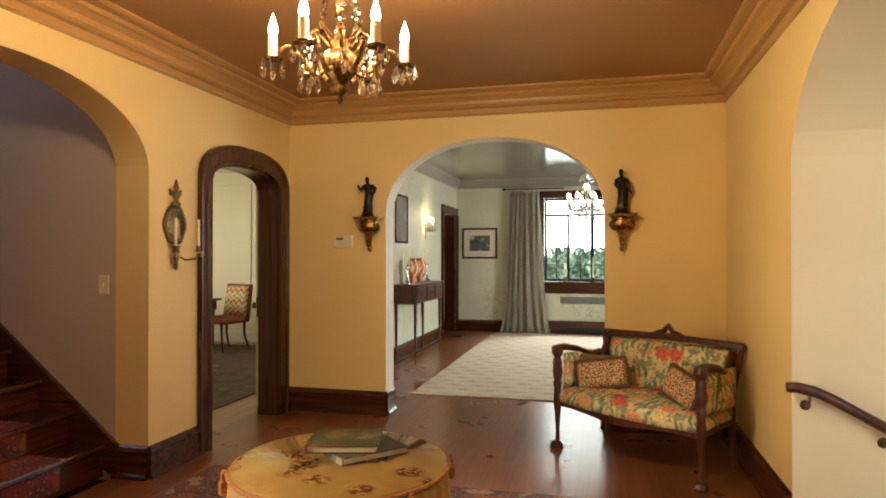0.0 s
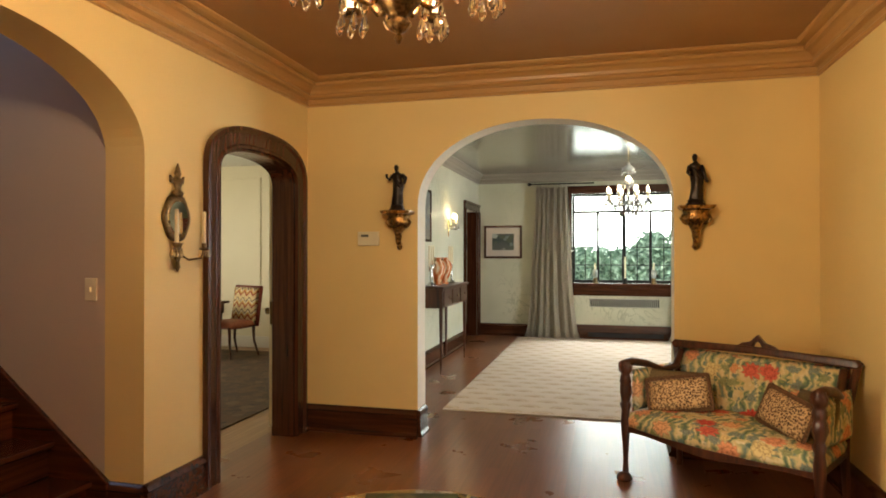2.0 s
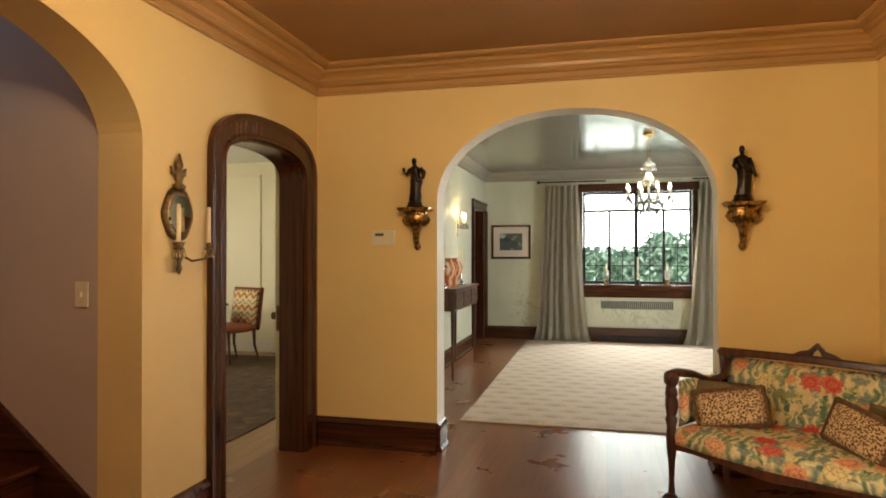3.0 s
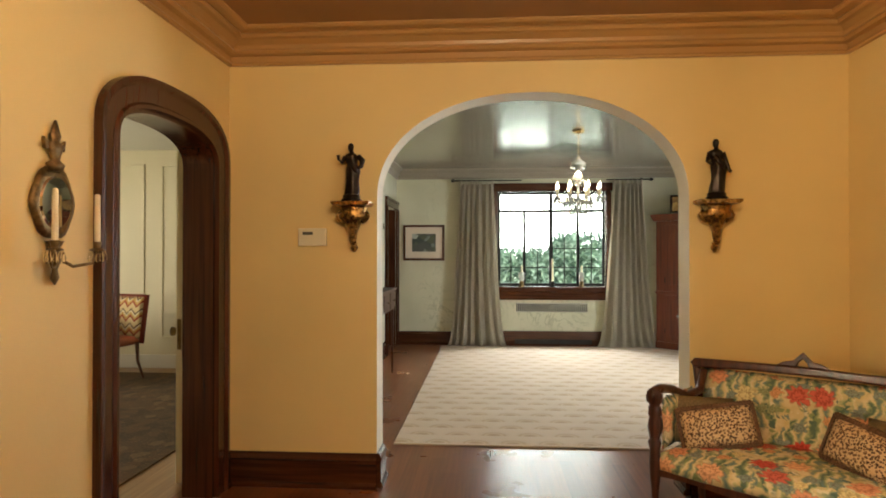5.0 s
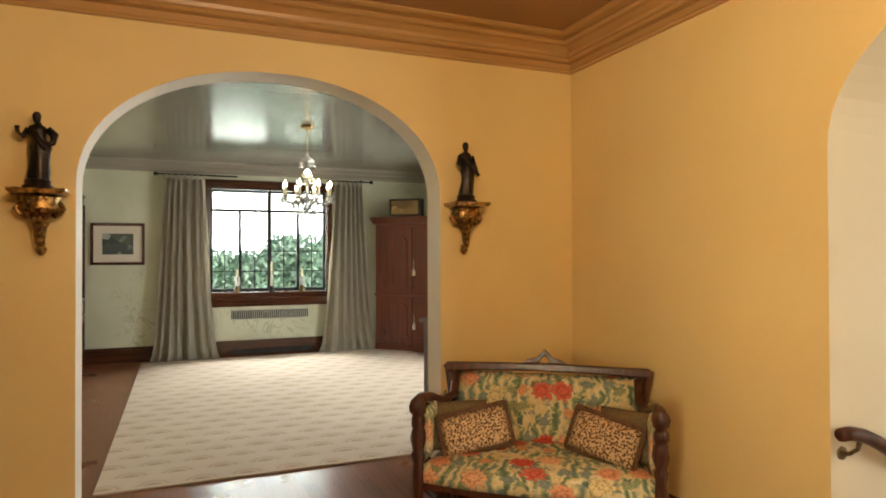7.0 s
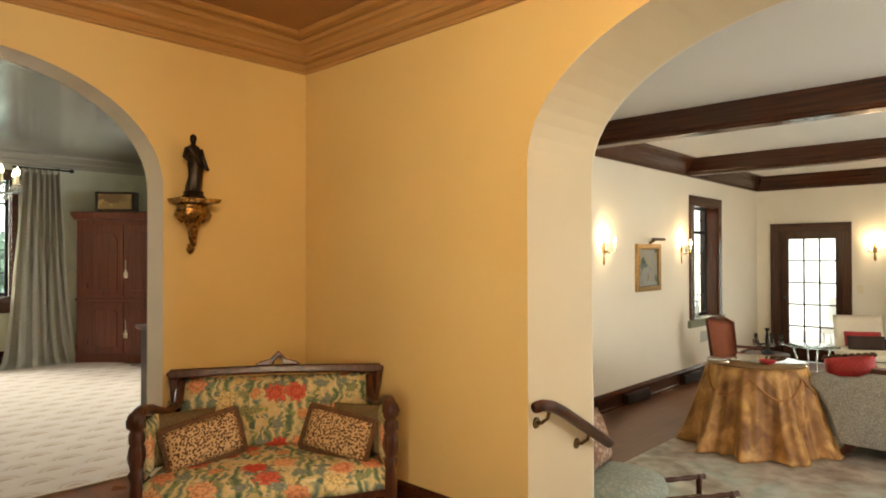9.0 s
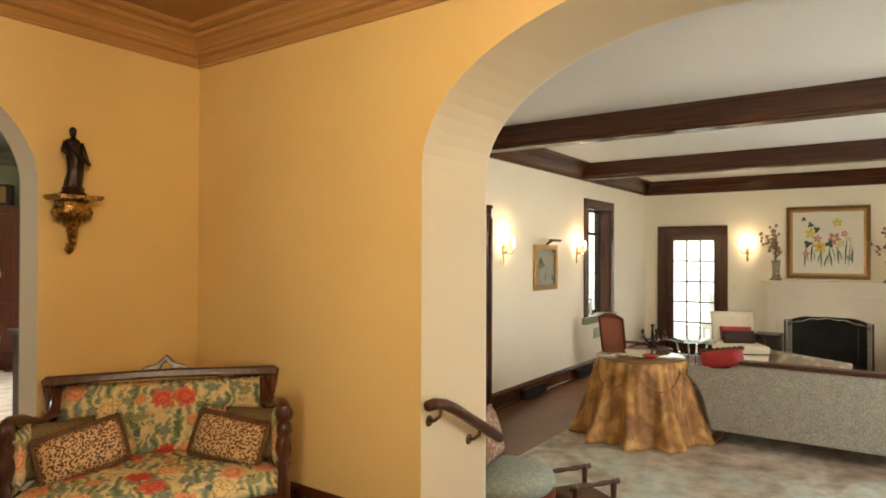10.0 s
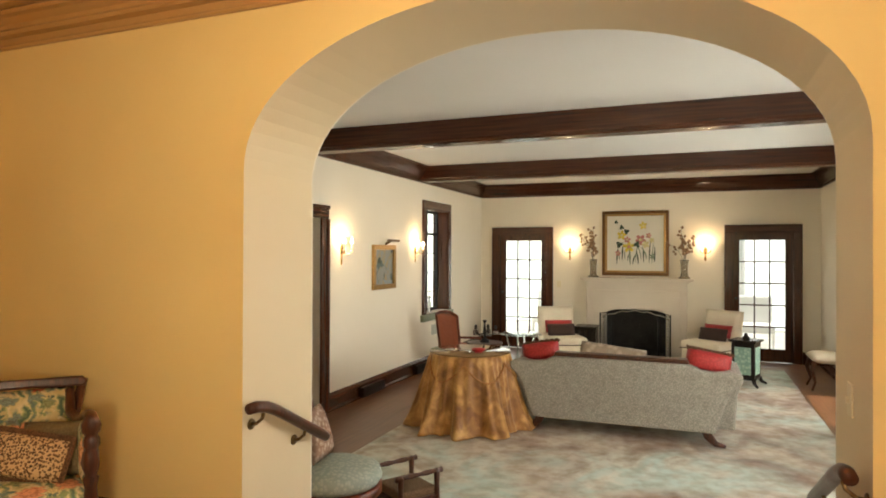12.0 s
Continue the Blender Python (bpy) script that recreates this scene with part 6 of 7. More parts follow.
FRAME_BROWN = plain("brown gilt frame", (0.20, 0.10, 0.03), 0.35, 0.5, 50, 0.6)
flower_painting(pose(LX1, 2.545, 1.58, 0, 0, -90))
small = picture(pose(5.815, LY1, 1.225), 0.62, 0.56, 0.06, GOLD_FRAME, art_mat("small still life", [(0.10, 0.14, 0.12), (0.26, 0.30, 0.30), (0.34, 0.28, 0.16), (0.05, 0.07, 0.05)], 12, (0.28, 0.29, 0.26)), "small still life in a gold frame with picture light", 0, 0.04)
part("picture_light", tube([(0.05, -0.01, 0.29), (0.05, -0.10, 0.34), (-0.12, -0.13, 0.335), (0.2, -0.13, 0.335)], 0.016, 8), AGED_BRASS, small, "brass picture light")
for m_ in (pose(LX1, 3.65, 1.44, 0, 0, -90), pose(LX1, 1.44, 1.44, 0, 0, -90), pose(4.78, LY1, 1.42), pose(6.80, LY1, 1.42)):
    sconce(m_, "brass candle sconce with two lit bulbs on cream wall", SCONCE_W)
switch(pose(LX1, 3.84, 0.86, 0, 0, -90), "ivory switch plate by the glazed door")


def flower_vase(m, seed):
    th = thing("flower_vase", "mantel vase with dried leafy flower branches", "vase", m, "mantel vases")
    part("vase", lathe([(0.085, 0), (0.09, 0.015), (0.055, 0.05), (0.05, 0.12), (0.055, 0.22), (0.06, 0.29), (0.07, 0.31)], 16, wobble=lambda a, z: 1 + 0.05 * math.cos(8 * a)), SMOKED, th, "", True)
    rnd = random.Random(seed)
    stems, leaves = bmesh.new(), bmesh.new()
    for k in range(9):
        a, lean_, h = rnd.uniform(0, 6.28), rnd.uniform(0.02, 0.27), rnd.uniform(0.22, 0.42)
        h += 0.28 * (1 - lean_ / 0.27)
        tip = Vector((lean_ * math.cos(a), lean_ * math.sin(a), 0.28 + h))
        tube([(0, 0, 0.27), (tip.x * 0.3, tip.y * 0.3, 0.28 + h * 0.5), tip], 0.003, 4, stems)
        for j in range(6):
            q = Vector((0, 0, 0.28)).lerp(tip, 0.4 + 0.12 * j) + Vector((rnd.uniform(-0.045, 0.045), rnd.uniform(-0.045, 0.045), 0))
            lathe([(0.002, -0.02), (0.024, -0.006), (0.027, 0.006), (0.003, 0.022)], 6, leaves, pose(*q, rnd.uniform(0, 180), rnd.uniform(0, 180), 0))
    part("branches", stems, BRONZE, th)
    part("blossoms", leaves, DRIED, th, "brown and ivory dried blossoms")


SMOKED = Mat("cut smoked glass", (0.45, 0.40, 0.30), 0.08).glass(0.8).m
DRIED = weave_mat("dried blossoms", (0.13, 0.065, 0.035), (0.30, 0.19, 0.10), 30)
flower_vase(pose(LX1 - 0.17, 3.22, LZ + 1.307), 2)
flower_vase(pose(LX1 - 0.17, 1.76, LZ + 1.307), 9)


def sofa(m):
    """Scroll-armed sofa; origin on the floor at the middle of its back, seat towards +y."""
    th = thing("sofa", "grey patterned sofa with scrolled arms and dark wood rail", "sofa", m)
    half = [(0.0, 0.13), (0.81, 0.13), (0.84, 0.2), (0.90, 0.40), (0.96, 0.52), (1.03, 0.585), (1.035, 0.64), (0.99, 0.675), (0.92, 0.68), (0.82, 0.665), (0.70, 0.675), (0.62, 0.715), (0.58, 0.73), (0.0, 0.735)]
    outline = half + [(-x, z) for x, z in half[::-1][1:-1]]
    part("back", slab(outline, 0.0, 0.16, 0.02), GREY_WEAVE, th, "grey patterned upholstered back")
    part("top_rail", slab([(-0.6, 0.728), (-0.585, 0.765), (0.585, 0.765), (0.6, 0.728)], -0.012, 0.12, 0.01), MAHOGANY, th, "dark polished wood rail")
    for s in (-1, 1):
        sec = [(0.80, 0.14), (0.98, 0.14), (1.0, 0.45), (1.04, 0.57), (1.03, 0.64), (0.95, 0.67), (0.86, 0.64), (0.80, 0.5)]
        part("arm", slab([(s * x, z) for x, z in sec], 0.155, 0.82, 0.02), GREY_WEAVE, th)
        for y in (0.07, 0.76):
            part("leg", tube([(s * 0.74, y, 0.16), (s * 0.76, y, 0.09), (s * 0.82, y, 0.03), (s * 0.90, y, 0.016)], [0.05, 0.04, 0.028, 0.016], 10), MAHOGANY, th, "curved wooden leg", True)
    part("seat_base", box(-0.80, 0.80, 0.155, 0.82, 0.14, 0.30, 0.02), GREY_WEAVE, th)
    part("seat_cushion", box(-0.79, 0.79, 0.165, 0.84, 0.302, 0.42, 0.04), GREY_WEAVE, th)
    return th


SOFA = pose(4.60, 2.25, LZ + 0.013, 0, 0, -90)
sofa(SOFA)
th = thing("log_box", "dark wooden log box standing beside the fireplace", "box", pose(LX1 - 0.48, 3.28, LZ + 0.031, 0, 0, -90))
part("body", box(-0.17, 0.17, -0.2, 0.2, 0.0, 0.44, 0.01), BRONZE_WOOD, th)
part("lid", box(-0.18, 0.18, -0.21, 0.21, 0.441, 0.48, 0.008), BRONZE_WOOD, th)
for s in (-1, 1):
    th = thing("cushion", "bright red cushion with fringed edge on the sofa arm", "cushion", SOFA @ pose(s * 0.76, 0.15, 0.74, -8, s * 10, s * 6), "red sofa cushions")
    part("pad", cushion(0.38, 0.19, 0.15, 3, 10), RED_CLOTH, th, "", True)
    bm = bmesh.new()
    for i in range(24):
        for y in (-0.02, 0.0, 0.02):
            k = (i + 0.5) / 24 - 0.5
            lathe([(0.005, -0.012), (0.013, 0), (0.004, 0.014)], 5, bm, pose(k * 0.4, y, 0.09 + 0.008 * math.sin(i * 2.1 + y * 90)))
    part("fringe", bm, FRINGE, th, "brown looped fringe")
th = thing("cushion", "grey floral cushion resting against the sofa back", "cushion", SOFA @ pose(-0.1, 0.27, 0.64, -16, 6, 0))
part("pad", cushion(0.62, 0.36, 0.14, 3, 10), weave_mat("grey floral cloth", (0.50, 0.42, 0.32), (0.26, 0.21, 0.16), 16), th, "", True)


BEAD_TABLE = pose(4.62, 3.70, LZ + 0.013)


def velvet_table(m):
    th = thing("round_table", "round table with glass top and gold velvet cloth to floor", "table", m)
    def wob(a, z):
        k = 1 - z / 0.71
        return 1 + k * (0.13 * (1 - 2 * abs(math.sin(4.5 * a + 0.6 + 0.5 * math.sin(2 * a))) ** 1.6) + 0.045 * math.sin(23 * a + 2 + 2 * z)) + 0.030 * math.sin(34 * a + 3 * math.sin(3 * a)) * (1 - k * 0.4) * min(1, 4 * k + 0.15)
    part("cloth", lathe([(0.60, 0.008), (0.595, 0.03), (0.55, 0.12), (0.50, 0.28), (0.455, 0.46), (0.42, 0.62), (0.405, 0.69), (0.40, 0.712), (0.39, 0.716), (0.02, 0.717)], 220, wobble=wob), VELVET, th, "gold crushed velvet cloth", True)
    for k in range(6):
        a0, pts = k * math.pi / 3 + 0.2, []
        for j in range(13):
            q = j / 12
            a = a0 + q * math.pi / 3
            z = 0.64 - 0.16 * math.sin(math.pi * q)
            r = 0.418 + (0.64 - z) * 0.30
            pts.append((r * math.cos(a), r * math.sin(a), z))
        part("swag_cord", tube(pts, 0.008, 6), CORD, th)
    part("glass_top", lathe([(0.405, 0.718), (0.41, 0.722), (0.405, 0.728)], 64), TABLE_GLASS_FLAT, th, "round glass top", True)


TABLE_GLASS_FLAT = Mat("dark reflecting glass top", (0.22, 0.13, 0.05), 0.03).m
velvet_table(BEAD_TABLE)
for x, y, mat, lab, r in ((-0.10, -0.12, RED_CLOTH, "small red dish on the glass table top", 0.07), (-0.2, 0.12, SILVERY, "small silver dish on the glass table top", 0.06), (-0.22, -0.05, SILVERY, "small silver bowl on the glass table top", 0.045)):
    ob = part("dish", lathe([(r * 0.5, 0), (r, 0.025), (r * 1.02, 0.032), (r * 0.9, 0.03), (r * 0.4, 0.01)], 18), mat, None, "", True)
    ob.matrix_world = BEAD_TABLE @ pose(x, y, 0.729)
    tagged(ob, lab, "dish")


def slipper_chair(m):
    th = thing("slipper_chair", "low cream upholstered chair with piped seat", "chair", m, "cream slipper chairs")
    part("backrest", cushion(0.60, 0.50, 0.16, 7, 10, m=pose(0, 0.28, 0.60, -12, 0, 0)), CREAM_CLOTH, th, "", True)
    part("seat_base", box(-0.31, 0.31, -0.34, 0.30, 0.10, 0.30, 0.03), CREAM_CLOTH, th)
    part("seat_cushion", box(-0.315, 0.315, -0.36, 0.25, 0.302, 0.42, 0.04), CREAM_CLOTH, th)
    part("piping", tube([(-0.315, -0.362, 0.31), (0.315, -0.362, 0.31), (0.317, 0.2, 0.31)], 0.007, 6), BROWN_CLOTH, th)
    for x in (-0.26, 0.26):
        for y in (-0.29, 0.24):
            part("leg", lathe([(0.014, 0), (0.022, 0.11)], 8, m=pose(x, y, 0)), MAHOGANY, th)


for m_ in (pose(8.55, 3.55, LZ + 0.013, 0, 0, -62), pose(8.85, 1.35, LZ + 0.013, 0, 0, -122)):
    slipper_chair(m_)
    for dz, dy, mat, lab in ((0.545, 0.12, RED_CLOTH, "dark red cushion on the cream chair"), (0.50, 0.0, BROWN_CLOTH, "dark brown cushion on the cream chair")):
        th = thing("cushion", lab, "cushion", m_ @ pose(0.0, dy, dz, -20, 0, 0), "chair cushions")
        part("pad", cushion(0.44, 0.20, 0.12, 3, 8), mat, th, "", True)


def wing_chair(m):
    th = thing("armchair", "faded red high-backed armchair with wooden frame", "armchair", m)
    part("backrest", cushion(0.50, 0.62, 0.10, 6, 10, m=pose(0, 0.26, 0.66, -10, 0, 0)), SALMON, th, "", True)
    part("seat", cushion(0.54, 0.52, 0.14, 5, 10, m=pose(0, 0, 0.40, 90, 0, 0)), SALMON, th, "", True)
    part("top_rail", tube([(-0.26, 0.32, 0.94), (-0.13, 0.33, 0.985), (0, 0.33, 0.995), (0.13, 0.33, 0.985), (0.26, 0.32, 0.94)], 0.022, 8), CHERRY, th, "", True)
    for s in (-1, 1):
        part("post", tube([(s * 0.24, 0.30, 0.0), (s * 0.25, 0.24, 0.4), (s * 0.26, 0.32, 0.95)], 0.02, 8), CHERRY, th)
        part("leg", tube([(s * 0.25, -0.24, 0.0), (s * 0.25, -0.24, 0.36)], [0.014, 0.024], 8), CHERRY, th)
        part("arm", tube([(s * 0.27, 0.26, 0.62), (s * 0.29, 0.05, 0.60), (s * 0.28, -0.16, 0.58), (s * 0.27, -0.22, 0.4)], 0.018, 8), CHERRY, th)


wing_chair(pose(7.0, 4.66, LZ + 0.013, 0, 0, 62) @ Matrix.Diagonal((0.86, 0.86, 0.9, 1)))
th = thing("side_table", "small dark side table behind the velvet table", "side table", pose(6.9, 4.28, LZ))
part("top", lathe([(0.24, 0.47), (0.25, 0.48), (0.24, 0.495)], 24), MAHOGANY, th)
part("pedestal", lathe([(0.16, 0.013), (0.05, 0.06), (0.025, 0.2), (0.035, 0.35), (0.06, 0.47)], 14), MAHOGANY, th, "", True)
th = thing("candelabrum", "black candelabrum with crystal drops on a side table", "candelabrum", pose(6.9, 4.28, LZ + 0.496))
part("stem", lathe([(0.07, 0), (0.06, 0.02), (0.018, 0.05), (0.022, 0.14), (0.012, 0.26), (0.03, 0.30)], 12), IRON, th, "", True)
for k in range(5):
    a = k * 1.257
    r = 0.15
    part("arm", tube([(0, 0, 0.12), (0.09 * math.cos(a), 0.09 * math.sin(a), 0.10), (r * math.cos(a), r * math.sin(a), 0.14), (r * math.cos(a), r * math.sin(a), 0.19)], 0.008, 6), IRON, th)
    d = bmesh.new()
    for j in range(6):
        crystal(0.010, 0.06, d, pose(r * math.cos(a) + 0.03 * math.cos(j * 1.05), r * math.sin(a) + 0.03 * math.sin(j * 1.05), 0.10))
    tagged(part("crystal_drop", d, CRYSTAL, th), kind="stuff")
    part("cup", lathe([(0.01, 0.185), (0.03, 0.195), (0.015, 0.2), (0.018, 0.225)], 10, m=pose(r * math.cos(a), r * math.sin(a), 0)), IRON, th)

th = thing("glass_table", "glass topped side table with curved metal legs", "side table", pose(7.85, 4.02, LZ + 0.013))
part("glass_top", lathe([(0.31, 0.49), (0.32, 0.496), (0.31, 0.502)], 40), TABLE_GLASS, th, "round clear glass top", True)
for k in range(4):
    a = k * 1.571 + 0.5
    part("leg", tube([(0.22 * math.cos(a), 0.22 * math.sin(a), 0.49), (0.17 * math.cos(a), 0.17 * math.sin(a), 0.3), (0.2 * math.cos(a), 0.2 * math.sin(a), 0.1), (0.26 * math.cos(a), 0.26 * math.sin(a), 0.0)], 0.013, 8), SILVERY, th, "", True)
th = thing("box_table", "small dark pedestal box with pale green panels", "side table", pose(7.75, 0.98, LZ + 0.013, 0, 0, -20))
part("top", box(-0.17, 0.17, -0.17, 0.17, 0.56, 0.59, 0.006), BRONZE_WOOD, th)
part("case", box(-0.14, 0.14, -0.14, 0.14, 0.08, 0.559, 0.004), BRONZE_WOOD, th)
for rz in (0, 90, 180, 270):
    part("green_panel", box(-0.10, 0.10, -0.146, -0.1405, 0.15, 0.50, 0.002, m=pose(0, 0, 0, 0, 0, rz)), weave_mat("pale green lattice", (0.42, 0.58, 0.46), (0.20, 0.34, 0.28), 24), th, "pale green lattice panel")
for x in (-0.13, 0.13):
    for y in (-0.13, 0.13):
        part("foot", tube([(x, y, 0.10), (x * 1.1, y * 1.1, 0.05), (x * 1.5, y * 1.5, 0.012)], [0.03, 0.024, 0.014], 8), BRONZE_WOOD, th)
ob = part("figurine", lathe([(0.05, 0), (0.045, 0.03), (0.02, 0.05), (0.025, 0.07), (0.004, 0.085)], 12), BRONZE, None, "", True)
ob.matrix_world = pose(7.75, 0.98, LZ + 0.604)
tagged(ob, "small dark ornament standing on the box table", "ornament")
for x, y in ((7.85, 0.03), (6.0, 3.22)):
    th = thing("footstool", "low upholstered stool with dark curved legs", "stool", pose(x, y, LZ + 0.013))
    part("seat", cushion(0.46, 0.46, 0.14, 4, 8, m=pose(0, 0, 0.40, 90, 0, 0)), CREAM_CLOTH if x > 7 else SALMON, th, "", True)
    for a in (-1, 1):
        for b in (-1, 1):
            part("leg", tube([(a * 0.18, b * 0.18, 0.36), (a * 0.21, b * 0.21, 0.25), (a * 0.17, b * 0.17, 0.1), (a * 0.21, b * 0.21, 0.0)], [0.03, 0.026, 0.016, 0.014], 8), MAHOGANY, th)


def side_chair(m):
    th = thing("side_chair", "wooden chair with rounded pale blue damask seat", "chair", m)
    part("seat", lathe([(0.25, 0.36), (0.275, 0.40), (0.26, 0.445), (0.18, 0.475), (0.02, 0.485)], 36), BLUE_SEAT, th, "pale blue damask seat", True)
    part("seat_rail", lathe([(0.25, 0.30), (0.272, 0.31), (0.272, 0.36), (0.25, 0.365)], 36), CHERRY, th, "", True)
    for s in (-1, 1):
        part("back_post", tube([(s * 0.20, 0.24, 0.0), (s * 0.20, 0.21, 0.35), (s * 0.215, 0.23, 0.55), (s * 0.225, 0.30, 0.90)], [0.018, 0.026, 0.026, 0.022], 8), CHERRY, th, "", True)
        part("leg", tube([(s * 0.19, -0.20, 0.0), (s * 0.17, -0.17, 0.2), (s * 0.18, -0.18, 0.34)], [0.014, 0.02, 0.03], 8), CHERRY, th, "", True)
    part("top_rail", tube([(-0.24, 0.30, 0.90), (-0.12, 0.32, 0.915), (0, 0.325, 0.92), (0.12, 0.32, 0.915), (0.24, 0.30, 0.90)], 0.028, 10), CHERRY, th, "", True)
    part("back_pad", cushion(0.40, 0.36, 0.05, 6, 8, m=pose(0, 0.265, 0.68, -12, 0, 0)), BLUE_SEAT, th, "", True)


SC = pose(1.82, 3.56, LZ + 0.013, 0, 0, 8)
side_chair(SC)
th = thing("cushion", "beige lattice cushion leaning on the chair back", "cushion", SC @ pose(0.02, 0.13, 0.63, -18, 0, 0))
part("pad", cushion(0.30, 0.30, 0.10, 3, 8), weave_mat("beige lattice cloth", (0.55, 0.44, 0.34), (0.24, 0.13, 0.08), 35), th, "", True)
th = thing("bench_stool", "small dark bench stool with turned end rails", "stool", pose(2.18, 3.27, LZ + 0.013, 0, 0, -32) @ Matrix.Diagonal((0.88, 0.88, 0.95, 1)))
part("seat", box(-0.15, 0.15, -0.16, 0.16, 0.23, 0.29, 0.02), weave_mat("brown cane", (0.20, 0.13, 0.07), (0.12, 0.075, 0.04), 80), th)
part("seat_rail", box(-0.16, 0.16, -0.17, 0.17, 0.18, 0.235, 0.006), MAHOGANY, th)
for y in (-0.16, 0.16):
    for x in (-0.15, 0.15):
        part("leg", lathe([(0.018, 0), (0.022, 0.18), (0.018, 0.3), (0.022, 0.38), (0.012, 0.40)], 10, m=pose(x, y, 0)), MAHOGANY, th)
    part("turned_rail", lathe([(0.02, -0.19), (0.012, -0.15), (0.018, -0.06), (0.012, 0), (0.018, 0.06), (0.012, 0.15), (0.02, 0.19)], 10, m=pose(0, y, 0.385, 0, 90, 0)), MAHOGANY, th, "", True)

tagged(part("rug", box(1.95, 9.15, 0.38, 4.31, LZ + 0.001, LZ + 0.013, 0.004), FADED), "large faded pastel oriental rug in the living room", "rug")
for x in (5.45, 7.0):
    th = thing("floor_register", "dark metal heating grille set at the baseboard", "vent", pose(x, LY1 - 0.034, LZ))
    part("grille", box(-0.28, 0.28, -0.05, 0, 0.012, 0.13, 0.008), BRONZE, th)
    for k in range(8):
        part("louvre", box(-0.25 + k * 0.064, -0.20 + k * 0.064, -0.053, -0.049, 0.03, 0.11), IRON, th)
th = thing("wall_vent", "pale grey air grille low on the wall", "vent", pose(7.62, LY1, 0.17))
part("backing", box(-0.2, 0.2, -0.006, -0.001, 0, 0.15), SLAT, th)
for k in range(9):
    part("slat", box(-0.18, 0.18, -0.012, -0.0061, 0.012 + k * 0.015, 0.019 + k * 0.015), SLAT, th)
for dx, tall in ((7.35, 0.42), (7.52, 0.34)):
    th = thing("candlestick", "glass candlestick on the living room window sill", "candlestick", pose(dx, LY1 + 0.08, 0.50), "window candlesticks")
    part("base", lathe([(0.05, 0), (0.02, 0.04), (0.035, 0.12), (0.015, 0.2), (0.04, 0.24)], 14), FROST, th, "", True)
    part("candle", lathe([(0.012, 0.24), (0.010, tall + 0.12)], 8), IVORY, th)

# ---- outside ----
GLOW = Mat("bright hazy distance", (0.9, 0.95, 0.9), 1.0).emit((0.93, 1.0, 0.90), 8.0).m
GLOW_SIDE = Mat("hazy distance beyond the porch", (0.9, 0.9, 0.85), 1.0).emit((1.0, 0.97, 0.86), 0.85).m
structure("backdrop", box(-14, 14, 22, 22.1, -0.8, 14), GLOW, "bright hazy sky beyond the garden", "backdrop")
structure("backdrop_side", box(19, 19.1, -12, 18, -0.8, 12), GLOW_SIDE, "bright hazy sky beyond the porch", "backdrop")


def leaf_mat():
    m = Mat("glare-paled shrub leaves", (0.08, 0.14, 0.04), 0.5)
    g = m.n("NewGeometry")
    # Greens paled and blued: hazy outdoor glare is put into the leaf colour.
    m.colour(m.ramp(g.outputs["Random Per Island"], (0.0, (0.09, 0.16, 0.12)), (0.5, (0.19, 0.30, 0.22)), (1.0, (0.36, 0.47, 0.39))))
    return m.m


LEAF = leaf_mat()


def shrub(x, y, r, h, seed, n):
    th = thing("shrub", "dense green leafy garden shrub outside the window", "shrub", pose(x, y, -0.8), "garden shrubs")
    rnd = np.random.RandomState(seed)
    verts, faces = [], []
    for k in range(n):
        a, q, z = rnd.uniform(0, 6.283), rnd.uniform(0.35, 1.0) ** 0.5, rnd.uniform(0.05, 1.0)
        rr = r * q * (0.55 + 0.75 * math.sin(math.pi * min(0.98, z * 0.8 + 0.15))) * (1 + 0.2 * math.sin(3 * a + 7 * z))
        c = Vector((rr * math.cos(a), rr * math.sin(a), h * z * (0.85 + 0.2 * rnd.rand())))
        rot = Euler(rnd.uniform(-1.4, 1.4, 3)).to_matrix()
        s = rnd.uniform(0.045, 0.09)
        i = len(verts)
        verts += [c + rot @ Vector(p) for p in ((-s, 0, 0), (0, -s * 0.5, 0.01), (s, 0, 0), (0, s * 0.5, 0.01))]
        faces.append((i, i + 1, i + 2, i + 3))
    me = bpy.data.meshes.new("crown")
    me.from_pydata(verts, [], faces)
    me.materials.append(LEAF)
    crown = new("crown", me)
    crown.parent = th
    for k in range(5):
        a = k * 1.3
        part("limb", tube([(0, 0, 0), (0.2 * r * math.cos(a), 0.2 * r * math.sin(a), h * 0.4), (0.5 * r * math.cos(a), 0.5 * r * math.sin(a), h * 0.8)], [0.04, 0.025, 0.01], 6), WOOD, th)


for i, (x, y, r, h) in enumerate(((0.9, 14.0, 1.0, 2.5), (-0.5, 14.6, 1.0, 2.2), (-1.9, 15.0, 1.1, 2.0), (2.3, 14.4, 1.1, 2.6), (7.5, 8.2, 1.0, 2.4), (9.2, 8.6, 1.1, 2.8))):
    shrub(x, y, r, h, i + 1, 15000)
structure("porch_floor", box(LX1 + 0.3, 14.5, -3, 8, -0.5, LZ - 0.02), plain("pale porch paving", (0.55, 0.52, 0.45), 0.7, 0, 3), "pale paved porch floor", "floor")
for y in (-0.6, 0.75, 2.2, 3.7, 4.6, 6.0):
    ob = part("porch_post", lathe([(0.14, LZ), (0.14, LZ + 0.1), (0.09, LZ + 0.14), (0.085, 2.4), (0.13, 2.45), (0.13, 2.6)], 16, m=pose(12.6, y, 0)), WHITE_TRIM)
    tagged(ob, "white round porch column", "column", "porch columns")
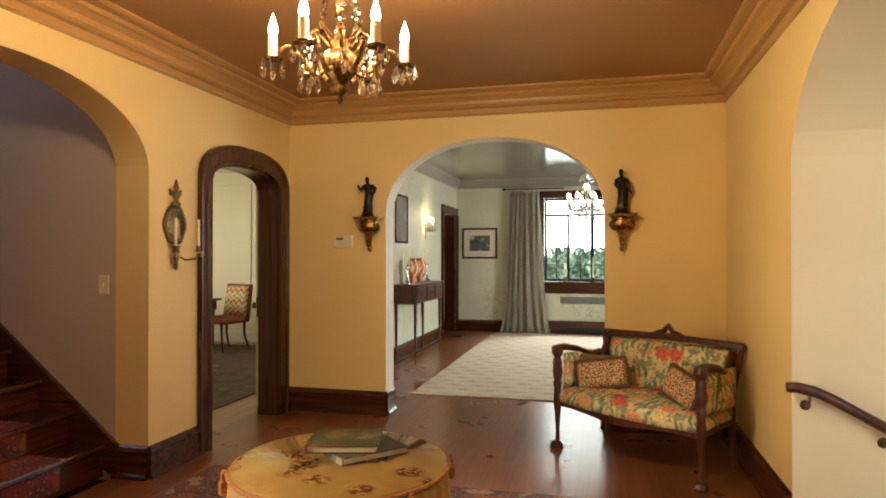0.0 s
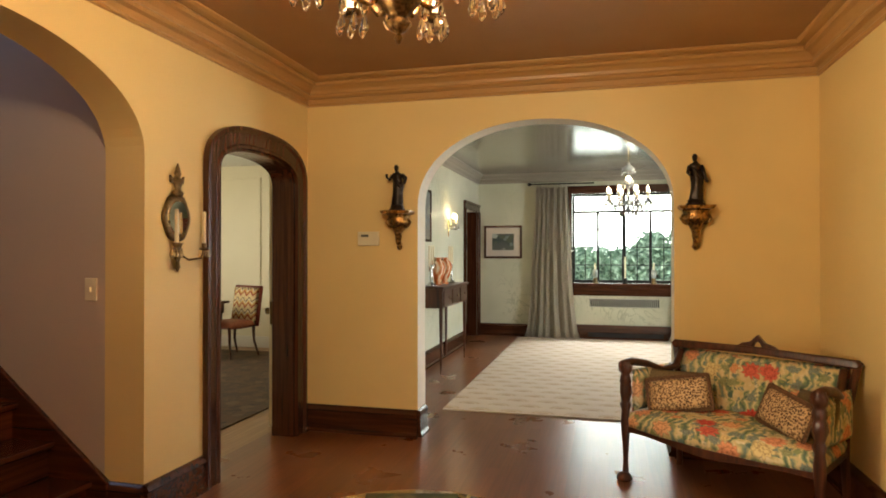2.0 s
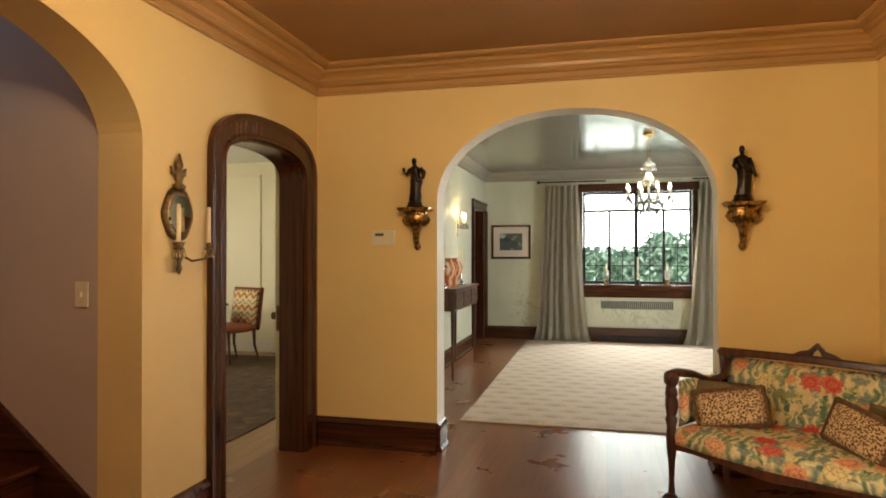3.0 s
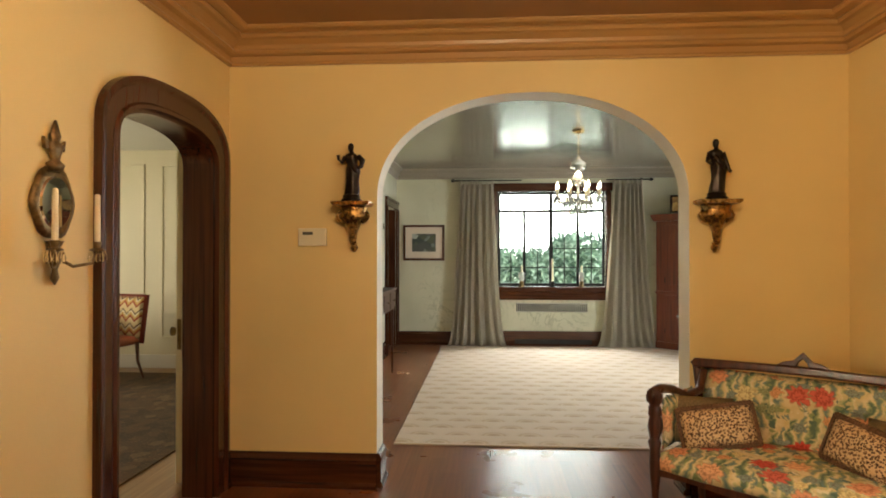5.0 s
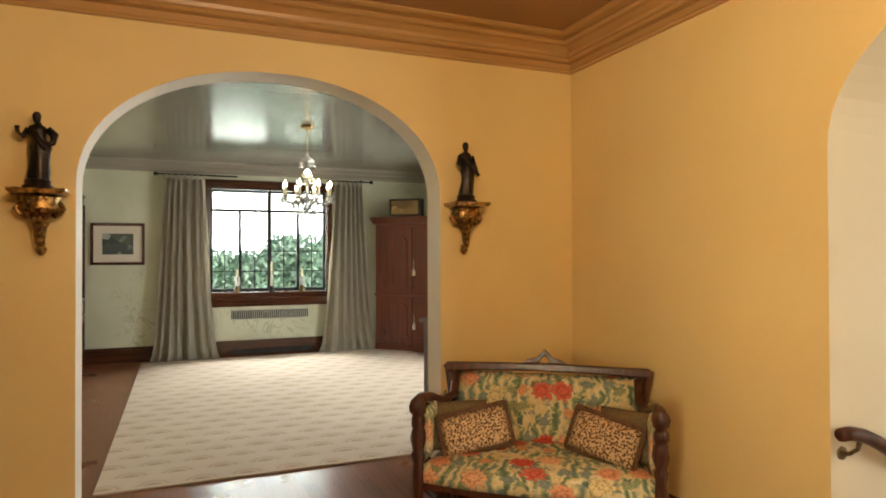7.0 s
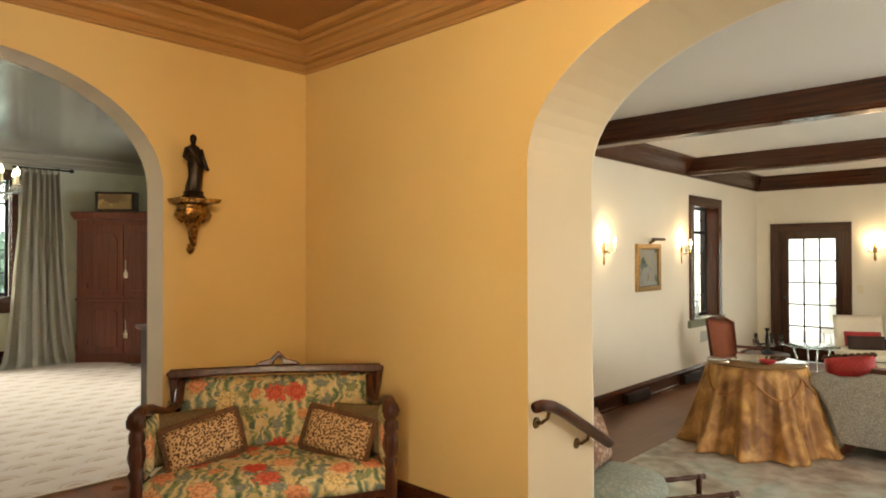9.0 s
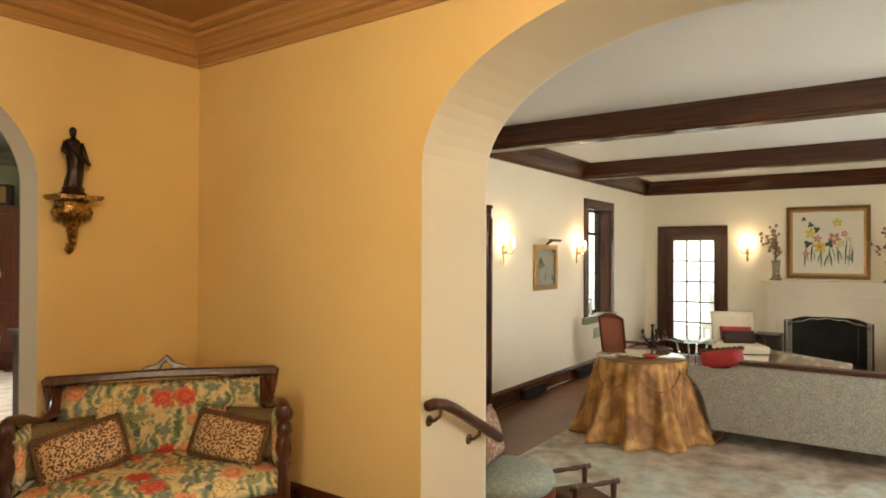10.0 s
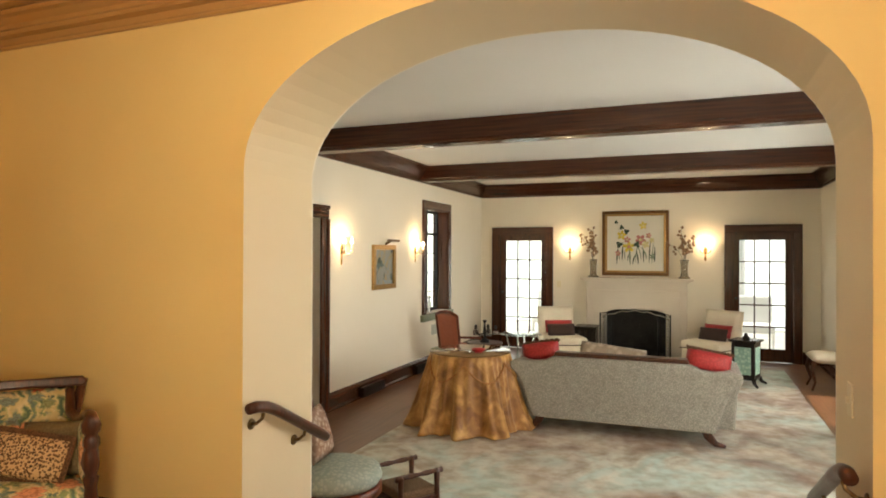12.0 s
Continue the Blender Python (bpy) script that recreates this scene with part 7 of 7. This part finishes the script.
for x, y in ((11.6, 0.55), (11.8, 4.45)):
    th = thing("garden_chair", "pale wicker porch armchair with white cushion", "armchair", pose(x, y, LZ - 0.02, 0, 0, -90), "porch chairs")
    part("seat", box(-0.3, 0.3, -0.3, 0.3, 0.30, 0.45, 0.04), WHITE_TRIM, th)
    part("backrest", box(-0.3, 0.3, 0.25, 0.36, 0.45, 0.95, 0.04), WHITE_TRIM, th)
    for a in (-0.26, 0.26):
        for b in (-0.26, 0.3):
            part("leg", lathe([(0.02, 0), (0.025, 0.3)], 8, m=pose(a, b, 0)), WHITE_TRIM, th)

# ---- floor boards ----
def boards(x0, x1, y0, y1, z, width, along, seed, keep):
    """Boards of random length between two lines; those for which keep(x, y) holds come back singly, the others joined."""
    rnd = random.Random(seed)
    single, rest = [], bmesh.new()
    across = (x0, x1) if along == "y" else (y0, y1)
    run = (y0, y1) if along == "y" else (x0, x1)
    c = across[0]
    while c < across[1] - 0.01:
        d = min(c + width, across[1])
        a = run[0] - rnd.uniform(0, 1.5)
        while a < run[1]:
            b = a + rnd.uniform(1.4, 2.6)
            p, q = max(a, run[0]), min(b, run[1])
            if q - p > 0.02:
                rect = (c, d, p, q) if along == "y" else (p, q, c, d)
                if keep((rect[0] + rect[1]) / 2, (rect[2] + rect[3]) / 2):
                    single.append(rect)
                else:
                    box(*rect, z - 0.018, z, 0, rest)
            a = b
        c = d
    return single, rest


single, rest = boards(HL - 0.235, HR + 0.19, HB, DY1, 0.0, 0.083, "y", 4, lambda x, y: 1.5 < y < 6.0)
fl = structure("floor", rest, FLOORWOOD, "oiled oak strip floor, reddish brown and glossy", "floor")
for r_ in single:
    part("board", box(*r_, -0.018, 0.0), FLOORWOOD, fl)
single, rest = boards(HR + 0.19, DX1, DY0, DY1, 0.0, 0.083, "y", 6, lambda x, y: False)
structure("floor_dining_side", rest, FLOORWOOD, "oiled oak strip floor of the dining room", "floor")
single, rest = boards(LX0, LX1, LY0, LY1, LZ, 0.083, "x", 7, lambda x, y: y > 3.9 and x < 6)
fl = structure("floor_living", rest, FLOOR_LIVING, "light brown oak strip floor", "floor")
for r_ in single:
    part("board", box(*r_, LZ - 0.018, LZ), FLOOR_LIVING, fl)
